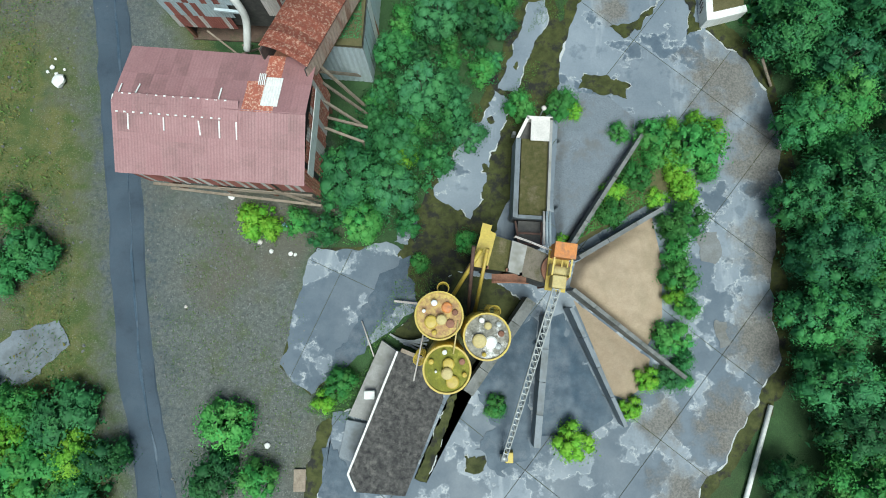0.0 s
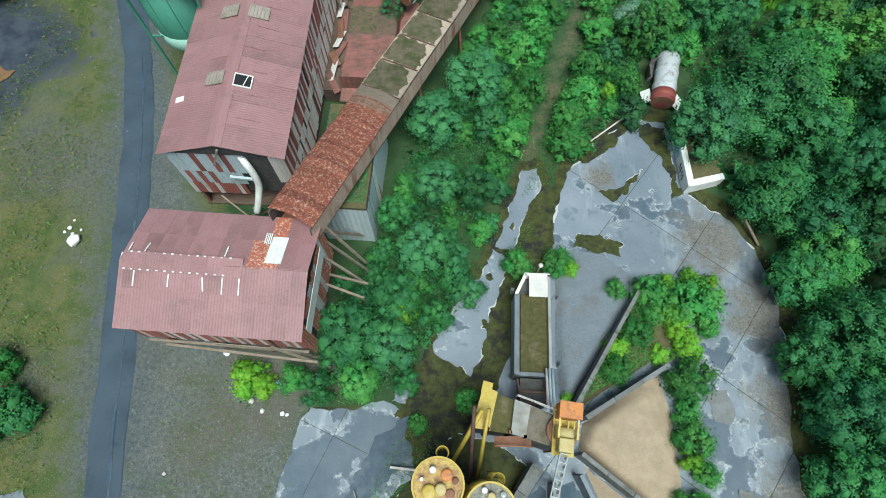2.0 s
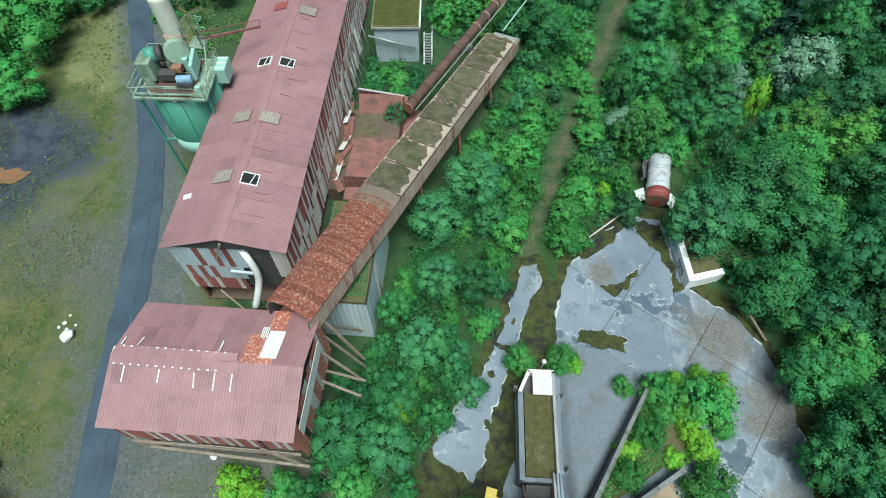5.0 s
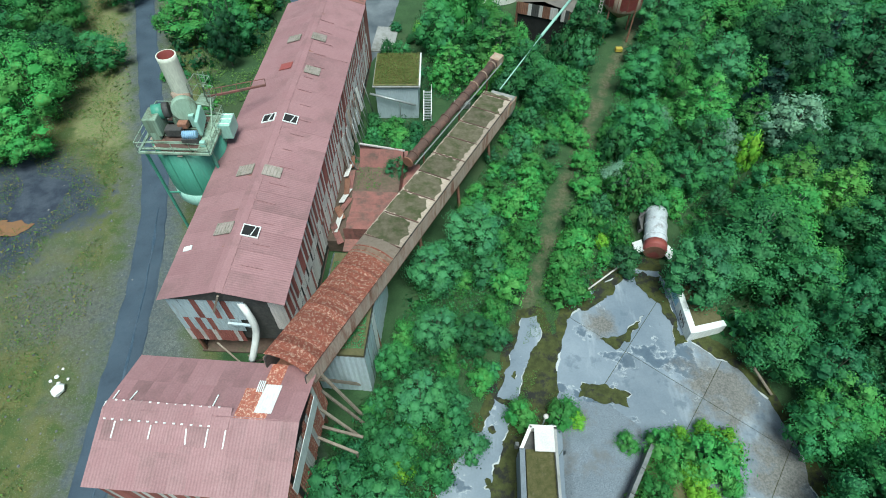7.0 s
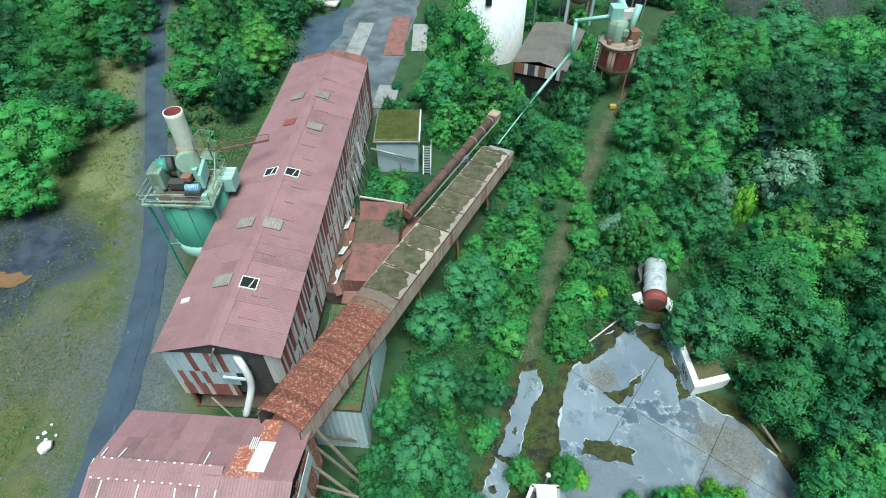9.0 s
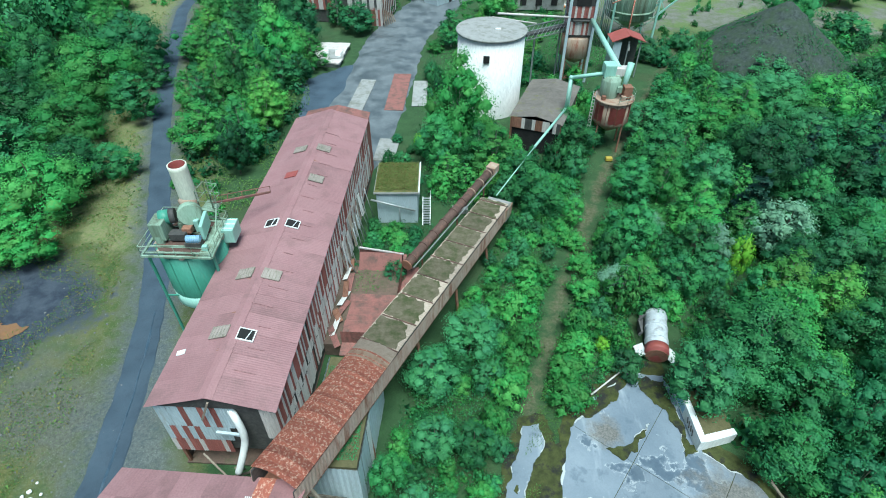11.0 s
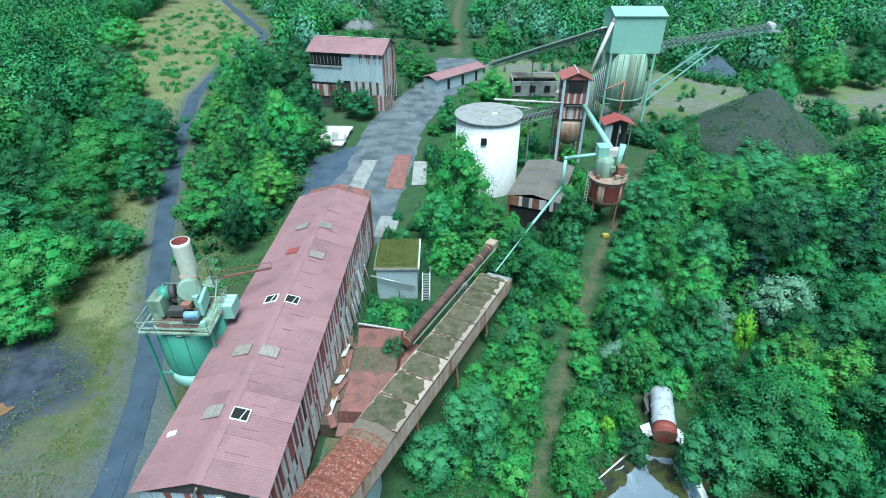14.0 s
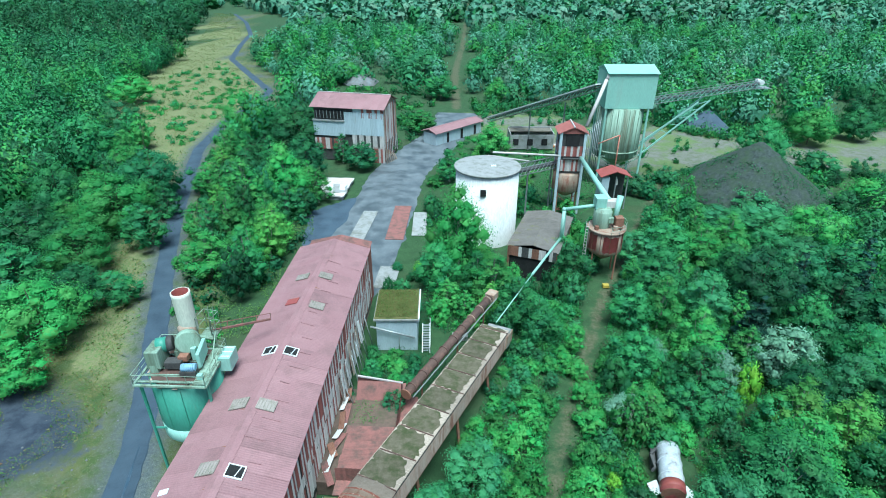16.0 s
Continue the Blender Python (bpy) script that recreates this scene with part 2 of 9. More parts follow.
    wood=surf("grey_timber", (0.20, 0.16, 0.12), (0.30, 0.25, 0.20), 2.0, 0.9, 0.3, rand=0.2),
    bark=surf("bark", (0.10, 0.085, 0.065), (0.17, 0.15, 0.12), 4.0, 0.95, 0.5, rand=0.2),
    birchbark=surf("birch_bark", (0.52, 0.50, 0.46), (0.42, 0.40, 0.36), 3.0, 0.9, 0.3, stain=(0.08, 0.07, 0.06), stain_scale=3.0, stain_at=0.62),
    # near-black paint on solid fills, in place of shade inside openings
    black=surf("opening_shade_black", (0.012, 0.012, 0.012), (0.02, 0.02, 0.02), 1.0, 0.9, 0.0),
    blue=surf("blue_paint", (0.28, 0.45, 0.62), (0.34, 0.52, 0.68), 2.0, 0.4, 0.0),
    red=surf("red_paint", (0.34, 0.085, 0.08), (0.29, 0.075, 0.07), 1.5, 0.6, 0.1, stain=(0.28, 0.07, 0.05), stain_scale=1.0),
    hutsoil=surf("dry_weed_mat", (0.13, 0.14, 0.045), (0.21, 0.18, 0.08), 3.0, 0.95, 0.6, stain=(0.09, 0.12, 0.035), stain_scale=0.9, fine=10),
    rustsoil_dark=surf("rusty_silt", (0.105, 0.075, 0.058), (0.16, 0.105, 0.08), 1.4, 0.95, 0.5, stain=(0.075, 0.078, 0.040), stain_scale=0.6, stain_at=0.58, fine=9),
    cream=surf("cream_stack_paint", (0.70, 0.71, 0.60), (0.64, 0.66, 0.55), 0.8, 0.6, 0.03, rand=0.03, stain=(0.52, 0.50, 0.40), stain_scale=0.5, stain_at=0.70, streak=0.2),
    rustsoil=surf("orange_soil", (0.26, 0.13, 0.055), (0.17, 0.10, 0.06), 0.9, 0.95, 0.5, fine=8),
    barnroof=surf("brown_cement_sheet", (0.125, 0.110, 0.098), (0.17, 0.152, 0.135), 1.2, 0.9, 0.4, rand=0.12, stain=(0.15, 0.155, 0.035), stain_scale=0.5, stain_at=0.64, fine=10),
    weedroof=surf("weedy_roof_soil", (0.085, 0.085, 0.035), (0.13, 0.115, 0.055), 2.0, 0.95, 0.6, fine=10),
)

def yard_material(name):
    """Wet cast concrete: broad damp and chalky clouds, pale streaks of chalk and painted sky reflection, rough grit,
    brown silt washed along the yard's edge.
    """
    m = bpy.data.materials.new(name)
    m.use_nodes = True
    n, l = m.node_tree.nodes, m.node_tree.links
    out = n["Principled BSDF"]
    geo, info = n.new("ShaderNodeNewGeometry"), n.new("ShaderNodeObjectInfo")

    def tex(scale, detail=5.0, squash=(1, 1, 1), turn=0.0):
        mp = n.new("ShaderNodeMapping")
        mp.inputs["Scale"].default_value, mp.inputs["Rotation"].default_value = squash, (0, 0, turn)
        l.new(geo.outputs["Position"], mp.inputs["Vector"])
        t = n.new("ShaderNodeTexNoise")
        t.inputs["Scale"].default_value, t.inputs["Detail"].default_value, t.inputs["Roughness"].default_value = scale, detail, 0.6
        l.new(mp.outputs[0], t.inputs["Vector"])
        return t.outputs["Fac"]

    def rng(f, lo, hi, v0=0.0, v1=1.0):
        r = n.new("ShaderNodeMapRange")
        for k, v in (("From Min", lo), ("From Max", hi), ("To Min", v0), ("To Max", v1)):
            r.inputs[k].default_value = v
        l.new(f, r.inputs["Value"])
        return r.outputs[0]

    def calc(op, x, y):
        k = n.new("ShaderNodeMath")
        k.operation = op
        for sock, v in zip(k.inputs, (x, y)):
            if isinstance(v, (int, float)):
                sock.default_value = v
            else:
                l.new(v, sock)
        return k.outputs[0]

    def blend(f, a, b):
        x = n.new("ShaderNodeMix")
        x.data_type = "RGBA"
        l.new(f, x.inputs[0])
        for sock, c in ((x.inputs[6], a), (x.inputs[7], b)):
            if isinstance(c, tuple):
                sock.default_value = (*c, 1)
            else:
                l.new(c, sock)
        return x.outputs[2]

    cloud, mid, grit, streak = tex(0.13, 4.0), tex(0.55), tex(6.0, 4.0), tex(0.5, 4.0, (1.0, 0.22, 1.0), 0.35)
    col = blend(rng(cloud, 0.32, 0.68), (0.155, 0.192, 0.235), (0.245, 0.285, 0.330))
    # pale streaks: chalky film, with the sky's reflection painted into the colour
    col = blend(calc("MULTIPLY", rng(streak, 0.56, 0.72), 0.55), col, (0.46, 0.50, 0.54))
    col = blend(calc("MULTIPLY", rng(mid, 0.58, 0.66), 0.6), col, (0.115, 0.150, 0.190))
    film = tex(0.24, 8.0)
    south = n.new("ShaderNodeSeparateXYZ")
    l.new(geo.outputs["Position"], south.inputs[0])
    bias = calc("ADD", film, calc("ADD", rng(south.outputs["Y"], -4.0, 14.0, 0.03, -0.07), rng(south.outputs["X"], -6.0, 2.0, 0.05, 0.0)))
    col = blend(calc("MULTIPLY", rng(bias, 0.505, 0.535), 0.85), col, blend(rng(mid, 0.35, 0.65), (0.062, 0.092, 0.130), (0.100, 0.132, 0.170)))
    edge = n.new("ShaderNodeMath")
    edge.operation = "COMPARE"
    l.new(bias, edge.inputs[0])
    edge.inputs[1].default_value, edge.inputs[2].default_value = 0.498, 0.009
    col = blend(calc("MULTIPLY", edge.outputs[0], rng(tex(1.4), 0.42, 0.60, 0.0, 0.8)), col, (0.42, 0.45, 0.47))
    brown = None
    for x, y, r in ((25.2, 19.8, 3.6), (28.0, 13.0, 3.2), (28.2, 5.0, 3.0), (27.6, -3.0, 3.4), (24.4, -10.0, 3.0), (18.4, -9.8, 1.8), (15.4, 26.8, 1.5), (20.0, -15.5, 2.5)):
        d = n.new("ShaderNodeVectorMath")
        d.operation = "DISTANCE"
        l.new(geo.outputs["Position"], d.inputs[0])
        d.inputs[1].default_value = (x, y, 0.05)
        spot = rng(calc("ADD", calc("DIVIDE", d.outputs["Value"], r), rng(mid, 0.3, 0.7, -0.55, 0.55)), 0.45, 1.25, 1.0, 0.0)
        brown = spot if brown is None else calc("MAXIMUM", brown, spot)
    col = blend(calc("MULTIPLY", brown, 0.85), col, blend(rng(grit, 0.35, 0.65), (0.115, 0.108, 0.095), (0.205, 0.190, 0.165)))
    hsv = n.new("ShaderNodeHueSaturation")
    l.new(calc("ADD", rng(info.outputs["Random"], 0, 1, 0.93, 1.07), rng(grit, 0.3, 0.7, -0.06, 0.06)), hsv.inputs["Value"])
    l.new(col, hsv.inputs["Color"])
    l.new(hsv.outputs[0], out.inputs["Base Color"])
    l.new(calc("ADD", rng(cloud, 0.40, 0.56, 0.60, 0.46), calc("MULTIPLY", brown, 0.35)), out.inputs["Roughness"])
    bp = n.new("ShaderNodeBump")
    bp.inputs["Strength"].default_value, bp.inputs["Distance"].default_value = 0.08, 0.03
    l.new(grit, bp.inputs["Height"])
    l.new(bp.outputs[0], out.inputs["Normal"])
    return m


M["wetconc"] = yard_material("wet_concrete")
M["wetconc"].node_tree.nodes["Principled BSDF"].inputs["Specular IOR Level"].default_value = 0.35
LEAF = dict(
    mid=leafy("leaves_green", (0.026, 0.132, 0.037), (0.076, 0.268, 0.072), 0.42),
    dark=leafy("leaves_dark", (0.016, 0.080, 0.028), (0.048, 0.190, 0.060), 0.42),
    light=leafy("leaves_light", (0.055, 0.211, 0.044), (0.130, 0.361, 0.084), 0.36),
    lime=leafy("leaves_yellow_green", (0.080, 0.235, 0.040), (0.165, 0.385, 0.075), 0.25),
    teal=leafy("leaves_blue_green", (0.033, 0.141, 0.047), (0.088, 0.272, 0.094), 0.40),
    bright=leafy("leaves_fresh", (0.150, 0.355, 0.030), (0.275, 0.520, 0.055), 0.2),
    silver=leafy("leaves_silver", (0.115, 0.240, 0.140), (0.225, 0.390, 0.245), 0.2),
    dry=leafy("dry_grass", (0.130, 0.140, 0.036), (0.225, 0.205, 0.075), 0.2),
    grassy=leafy("green_grass", (0.066, 0.138, 0.029), (0.143, 0.237, 0.058), 0.2),
    # distance haze put into the leaf colour: paler and bluer than near leaves
    far=leafy("leaves_far_hazed", (0.075, 0.205, 0.110), (0.145, 0.345, 0.205), 0.30),
    needle=leafy("spruce_needles", (0.009, 0.043, 0.027), (0.026, 0.095, 0.058), 0.2),
)


# ---- mesh helpers ----
def part(name, bm, material, parent=None, label=""):
    """Links a bmesh as one mesh object, under parent if there is one."""
    me = bpy.data.meshes.new(name)
    bm.to_mesh(me)
    bm.free()
    me.materials.append(material)
    ob = new(name, me)
    ob.parent = parent
    if label:
        ob["label"] = label
    return ob


def again(name, mesh, parent, m):
    """Another object on a mesh that exists."""
    ob = new(name, mesh)
    ob.parent = parent
    ob.matrix_basis = m
    return ob


def thing(name, m, label, category, group="", kind=""):
    ob = new(name)
    ob.matrix_basis = m
    return tagged(ob, label, category, group, kind)


def box(bm, c, s, m=None, taper=1.0, bevel=0.0):
    """A box round c of size s; taper narrows its top."""
    x, y, z = (v / 2 for v in s)
    vs = []
    for sz in (-1, 1):
        k = taper if sz > 0 else 1.0
        for sx, sy in ((-1, -1), (1, -1), (1, 1), (-1, 1)):
            p = Vector((c[0] + sx * x * k, c[1] + sy * y * k, c[2] + sz * z))
            vs.append(bm.verts.new(m @ p if m else p))
    fs = [bm.faces.new([vs[i] for i in f]) for f in ((3, 2, 1, 0), (4, 5, 6, 7), (0, 1, 5, 4), (1, 2, 6, 5), (2, 3, 7, 6), (3, 0, 4, 7))]
    if bevel:
        bmesh.ops.bevel(bm, geom=list({e for f in fs for e in f.edges}), offset=bevel, segments=2, affect="EDGES", profile=0.5)
    return bm


def bx(c, s, m=None, taper=1.0, bevel=0.0):
    return box(bmesh.new(), c, s, m, taper, bevel)


def tube(bm, a, b, r, seg=10, r2=None, caps=True, smooth=True):
    """A round bar or pipe from a to b."""
    a, b = Vector(a), Vector(b)
    r2 = r if r2 is None else r2
    q = (b - a).to_track_quat("Z", "Y")
    rings = []
    for p, rr in ((a, r), (b, r2)):
        rings.append([bm.verts.new(p + q @ Vector((rr * math.cos(2 * math.pi * i / seg), rr * math.sin(2 * math.pi * i / seg), 0))) for i in range(seg)])
    for i in range(seg):
        f = bm.faces.new((rings[0][i], rings[0][(i + 1) % seg], rings[1][(i + 1) % seg], rings[1][i]))
        f.smooth = smooth and seg > 5
    if caps:
        bm.faces.new(rings[0][::-1])
        bm.faces.new(rings[1])
    return bm


def tb(a, b, r, seg=10, r2=None):
    return tube(bmesh.new(), a, b, r, seg, r2)


def beam(bm, a, b, w, h=None):
    """A square bar from a to b."""
    a, b = Vector(a), Vector(b)
    d = b - a
    m = Matrix.Translation((a + b) / 2) @ d.to_track_quat("Z", "Y").to_matrix().to_4x4()
    return box(bm, (0, 0, 0), (w, h or w, d.length), m)


def bars(pairs, w, h=None):
    bm = bmesh.new()
    for a, b in pairs:
        beam(bm, a, b, w, h)
    return bm


def revolve(profile, seg=32, bm=None, at=(0, 0, 0), smooth=True):
    """A solid of revolution about z through the (radius, height) pairs."""
    bm = bm or bmesh.new()
    rings = []
    for r, z in profile:
        if r < 1e-4:
            rings.append([bm.verts.new((at[0], at[1], at[2] + z))])
        else:
            rings.append([bm.verts.new((at[0] + r * math.cos(2 * math.pi * i / seg), at[1] + r * math.sin(2 * math.pi * i / seg), at[2] + z)) for i in range(seg)])
    for k in range(len(rings) - 1):
        lo, hi = rings[k], rings[k + 1]
        for i in range(seg):
            j = (i + 1) % seg
            if len(lo) == 1 and len(hi) == 1:
                continue
            if len(lo) == 1:
                f = bm.faces.new((lo[0], hi[j], hi[i]))
            elif len(hi) == 1:
                f = bm.faces.new((lo[i], lo[j], hi[0]))
            else:
                f = bm.faces.new((lo[i], lo[j], hi[j], hi[i]))
            f.smooth = smooth and abs(profile[k][0] - profile[k + 1][0]) < 0.6 * abs(profile[k][1] - profile[k + 1][1])
    return bm


def prism(pts, z0, z1, bm=None):
    """An upright prism over an outline (counter-clockwise)."""
    bm = bm or bmesh.new()
    lo = [bm.verts.new((x, y, z0)) for x, y in pts]
    hi = [bm.verts.new((x, y, z1)) for x, y in pts]
    bm.faces.new(lo[::-1])
    bm.faces.new(hi)
    for i in range(len(pts)):
        j = (i + 1) % len(pts)
        bm.faces.new((lo[i], lo[j], hi[j], hi[i]))
    return bm


def ragged(pts, step=0.4, amp=0.35, freq=0.7, seed=0.0):
    """An outline with its edges broken up as water and moss break them."""
    out = []
    for (x0, y0), (x1, y1) in zip(pts, pts[1:] + pts[:1]):
        n = max(1, int(math.hypot(x1 - x0, y1 - y0) / step))
        for i in range(n):
            x, y = x0 + (x1 - x0) * i / n, y0 + (y1 - y0) * i / n
            v = noise.noise_vector((x * freq, y * freq, seed)) + 0.6 * noise.noise_vector((x * freq * 3, y * freq * 3, seed + 5))
            out.append((x + amp * v.x, y + amp * v.y))
    return out


def rim_of(outline, z, parent, seed=0.0, wide=0.075):
    """A thin broken chalky line along an outline, left by drying water."""
    bm = bmesh.new()
    run = []

    def close():
        if len(run) > 2:
            rows = [[bm.verts.new(v) for v in row] for row in run]
            for a, b in zip(rows, rows[1:]):
                for j in range(3):
                    bm.faces.new((a[j], a[j + 1], b[j + 1], b[j]))
        run.clear()

    n = len(outline)
    for i in range(n + 1):
        (x0, y0), (x, y), (x1, y1) = outline[i - 1], outline[i % n], outline[(i + 1) % n]
        d = Vector((x1 - x0, y1 - y0, 0)).normalized()
        s = Vector((d.y, -d.x, 0))
        w = wide * (0.15 + 1.3 * noise.noise((x * 0.8, y * 0.8, seed)) + 0.5 * noise.noise((x * 3, y * 3, seed)))
        if w < 0.02:
            close()
            continue
        p = Vector((x, y, z))
        run.append((p - s * w + Vector((0, 0, -0.01)), p - s * w * 0.7, p + s * w * 0.7, p + s * w + Vector((0, 0, -0.01))))
    close()
    return part("crust", bm, M["crust"], parent, "pale chalky crust line")


def patch(name, pts, z, material, label, category, amp=0.35, thick=0.012, kind="structure", seed=0.0):
    if material in (M["silt"], M["wetconc"]):
        outline = ragged(pts, 0.22 if amp > 0.25 else 0.08, min(amp, 0.45), 0.9 if amp > 0.25 else 1.8, seed)
        ob = tagged(part(name, prism(outline, z - thick, z), material), label, category, kind=kind)
        if z > 0.04:
            rim_of(outline, z + 0.012, ob, seed)
        return ob
    return tagged(part(name, prism(ragged(pts, amp=amp, seed=seed), z - thick, z), material), label, category, kind=kind)


def corr(w, l, pitch=0.22, amp=0.006):
    """A corrugated sheet, w across the ribs and l along them, in the xy plane, x across."""
    bm = bmesh.new()
    n = max(2, int(round(w / pitch * 2)))
    lo, hi = [], []
    for i in range(n + 1):
        x, z = -w / 2 + w * i / n, amp * (1 if i % 2 else -1)
        lo.append(bm.verts.new((x, -l / 2, z)))
        hi.append(bm.verts.new((x, l / 2, z)))
    for i in range(n):
        bm.faces.new((lo[i], lo[i + 1], hi[i + 1], hi[i]))
    return bm


def mesh_of(name, bm, material):
    me = bpy.data.meshes.new(name)
    bm.to_mesh(me)
    bm.free()
    me.materials.append(material)
    return me


rnd = random.Random(7)


def sheet_roof(parent, name, origin, along, down, material, width, length, rows, cols, skip=(), wobble=0.012, lift=0.02, alt=None):
    """Lays corrugated sheets on a slope: origin is its top corner, along the ridge, down the slope."""
    along, down = Vector(along).normalized(), Vector(down).normalized()
    up = along.cross(down)
    if up.z < 0:
        up = -up
    w, l = width / cols, length / rows
    me = mesh_of(name, corr(w + 0.06, l + 0.14), material)
    alts = {k: mesh_of(name, corr(w + 0.06, l + 0.14), v) for k, v in (alt or {}).items()}
    for r in range(rows):
        for c in range(cols):
            if (r, c) in skip:
                continue
            p = Vector(origin) + along * (w * (c + 0.5)) + down * (l * (r + 0.5)) + up * (lift * (rows - r) + rnd.uniform(0, wobble))
            rot = Matrix((along, down, up)).transposed().to_4x4()
            if rot.determinant() < 0:
                rot = Matrix((-along, down, up)).transposed().to_4x4()
            again(name, alts.get((r, c), me), parent, Matrix.Translation(p) @ rot @ pose(0, 0, 0, rnd.uniform(-.4, .4), rnd.uniform(-.4, .4), rnd.uniform(-.25, .25)))


def sheet_wall(parent, a, b, z0, z1, mats, step=0.5, name="panel", miss=0.0, depth=0.03, jag=0.0, pattern=None):
    """Upright cladding sheets from a to b (outside to the right of the way from a to b), one object each."""
    a, b = Vector((*a, 0)), Vector((*b, 0))
    d = b - a
    n = max(1, int(round(d.length / step)))
    w = d.length / n
    u = d.normalized()
    out = Vector((u.y, -u.x, 0))
    mes = []
    for mat_ in mats:
        mes.append(mesh_of(name, corr(w + 0.02, z1 - z0, w / 2.0, 0.02), mat_))
    rot = Matrix((u, Vector((0, 0, 1)), out)).transposed().to_4x4()
    for i in range(n):
        if rnd.random() < miss:
            continue
        k = pattern[i % len(pattern)] if pattern else rnd.randrange(len(mats))
        if pattern and rnd.random() < 0.15:
            k = rnd.randrange(len(mats))
        p = a + u * (w * (i + 0.5)) + out * (depth + rnd.uniform(0, 0.03)) + Vector((0, 0, (z0 + z1) / 2 - rnd.uniform(0, jag)))
        again(name, mes[k], parent, Matrix.Translation(p) @ rot @ pose(0, 0, 0, 0, rnd.uniform(-2, 2), rnd.uniform(-.5, .5)))


# ---- ground ----
ROAD = [(-20.5, -40), (-22.6, -24), (-24.3, -14), (-26.2, -6), (-27.2, 2), (-28.4, 12), (-29.9, 24), (-31.2, 33), (-33.2, 42), (-36.4, 52), (-41.0, 64), (-45.5, 76),
        (-50, 88), (-55, 103), (-61, 123), (-68, 148), (-71, 179), (-68, 203), (-70, 227), (-91, 267), (-114, 311), (-128, 369), (-140, 429), (-172, 520), (-213, 612)]
PATH = [(6.5, 24), (8.5, 29.5), (11.5, 37), (14.5, 45.6), (18.5, 55), (23, 66), (29, 78), (37, 93), (45, 108), (52, 120)]
YARDROAD = [(-19, 66), (-15.5, 80), (-13.5, 95), (-12, 112), (-10, 130), (-4, 148), (3, 165), (6, 190)]
TRACK = [(6, 195), (6, 208), (7, 268), (15, 371), (43, 873)]


def to_line(px, py, line):
    """Distance from points to a broken line."""
    best = np.full(px.shape, 1e9)
    for (x0, y0), (x1, y1) in zip(line, line[1:]):
        dx, dy = x1 - x0, y1 - y0
        s = np.clip(((px - x0) * dx + (py - y0) * dy) / (dx * dx + dy * dy), 0, 1)
        best = np.minimum(best, np.hypot(px - x0 - s * dx, py - y0 - s * dy))
    return best


def inside(px, py, poly):
    """Signed distance to an outline, positive inside."""
    c = np.zeros(px.shape, bool)
    for (x0, y0), (x1, y1) in zip(poly, poly[1:] + poly[:1]):
        hit = ((y0 > py) != (y1 > py)) & (px < (x1 - x0) * (py - y0) / (y1 - y0 + 1e-12) + x0)
        c ^= hit
    return np.where(c, 1, -1) * to_line(px, py, poly + poly[:1])


LOT = [(-25, -30), (-10, -30), (-9, -12), (-12, -6), (-12, 3), (-9, 8), (-12, 20), (-23, 22), (-30, 40), (-36, 60), (-38, 58), (-33, 42), (-29, 20), (-26, 0)]
FIELD = [(40, 118), (46, 113), (58, 130), (85, 140), (93, 130), (114, 130), (150, 128), (165, 150), (142, 170), (110, 166), (85, 162), (72, 178), (62, 166), (50, 168), (40, 185), (20, 190), (0, 186), (5, 165), (30, 150), (36, 132)]
MEADOW = [(-28, -40), (-30, -10), (-33, 10), (-35, 30), (-39, 48), (-47, 70), (-53, 92), (-58, 112), (-63, 128), (-68, 150), (-70, 180), (-68, 205), (-70, 228), (-91, 265), (-114, 308), (-128, 369), (-150, 440), (-216, 615), (-236, 615), (-178, 440), (-150, 330),
          (-136, 250), (-126, 205), (-108, 172), (-84, 152), (-66, 130), (-62, 112), (-58, 92), (-56, 72), (-50, 60), (-62, 52), (-70, 40), (-66, 0), (-66, -40)]
HAY = [(-39.5, 52), (-43.5, 64), (-48, 76), (-53, 90), (-60, 112), (-66, 130), (-70, 150), (-71, 180), (-69, 205), (-71, 228), (-91, 266), (-114, 309), (-128, 369), (-150, 440), (-216, 615), (-236, 615), (-178, 440), (-150, 330), (-136, 250), (-126, 205), (-108, 172), (-84, 152), (-70, 130), (-64, 112), (-60, 92), (-57, 76), (-52, 62), (-47, 54)]
SLATE = [(-58, 46), (-54, 51), (-48, 51), (-40.5, 45.5), (-39, 41), (-43, 38.5), (-45, 33), (-52, 32), (-58, 38)]


def axis(fine0, fine1, step, far0, far1):
    a = list(np.arange(fine0, fine1 + 1e-6, step))
    lo, hi, s = [fine0], [fine1], step
    while lo[-1] > far0:
        s *= 1.22
        lo.append(lo[-1] - s)
    s = step
    while hi[-1] < far1:
        s *= 1.22
        hi.append(hi[-1] + s)
    return np.array(lo[:0:-1] + a + hi[1:])


gx, gy = axis(-62, 62, 1.0, -4200, 4200), axis(-26, 130, 1.0, -1500, 4600)
GX, GY = np.meshgrid(gx, gy)
near = np.clip((np.hypot(GX, GY - 60) - 900) / 900, 0, 1)
rise = 14 * near * (np.sin(GX / 310 + 1.0) + np.sin(GY / 270)) - 12 * near
bumps = 0.12 * np.sin(GX * 1.3 + 2 * np.sin(GY * 0.7)) * np.sin(GY * 1.1 + np.sin(GX * 0.9))
flatness = np.clip((np.minimum(np.minimum(to_line(GX, GY, ROAD), to_line(GX, GY, YARDROAD) - 5), to_line(GX, GY, [(-9, -8), (5, -12), (18, 0), (22, 15), (10, 12), (5, 20), (17, 28)]) - 12) - 3) / 8, 0, 1)
GZ = -0.05 + (bumps - 0.05) * flatness + rise
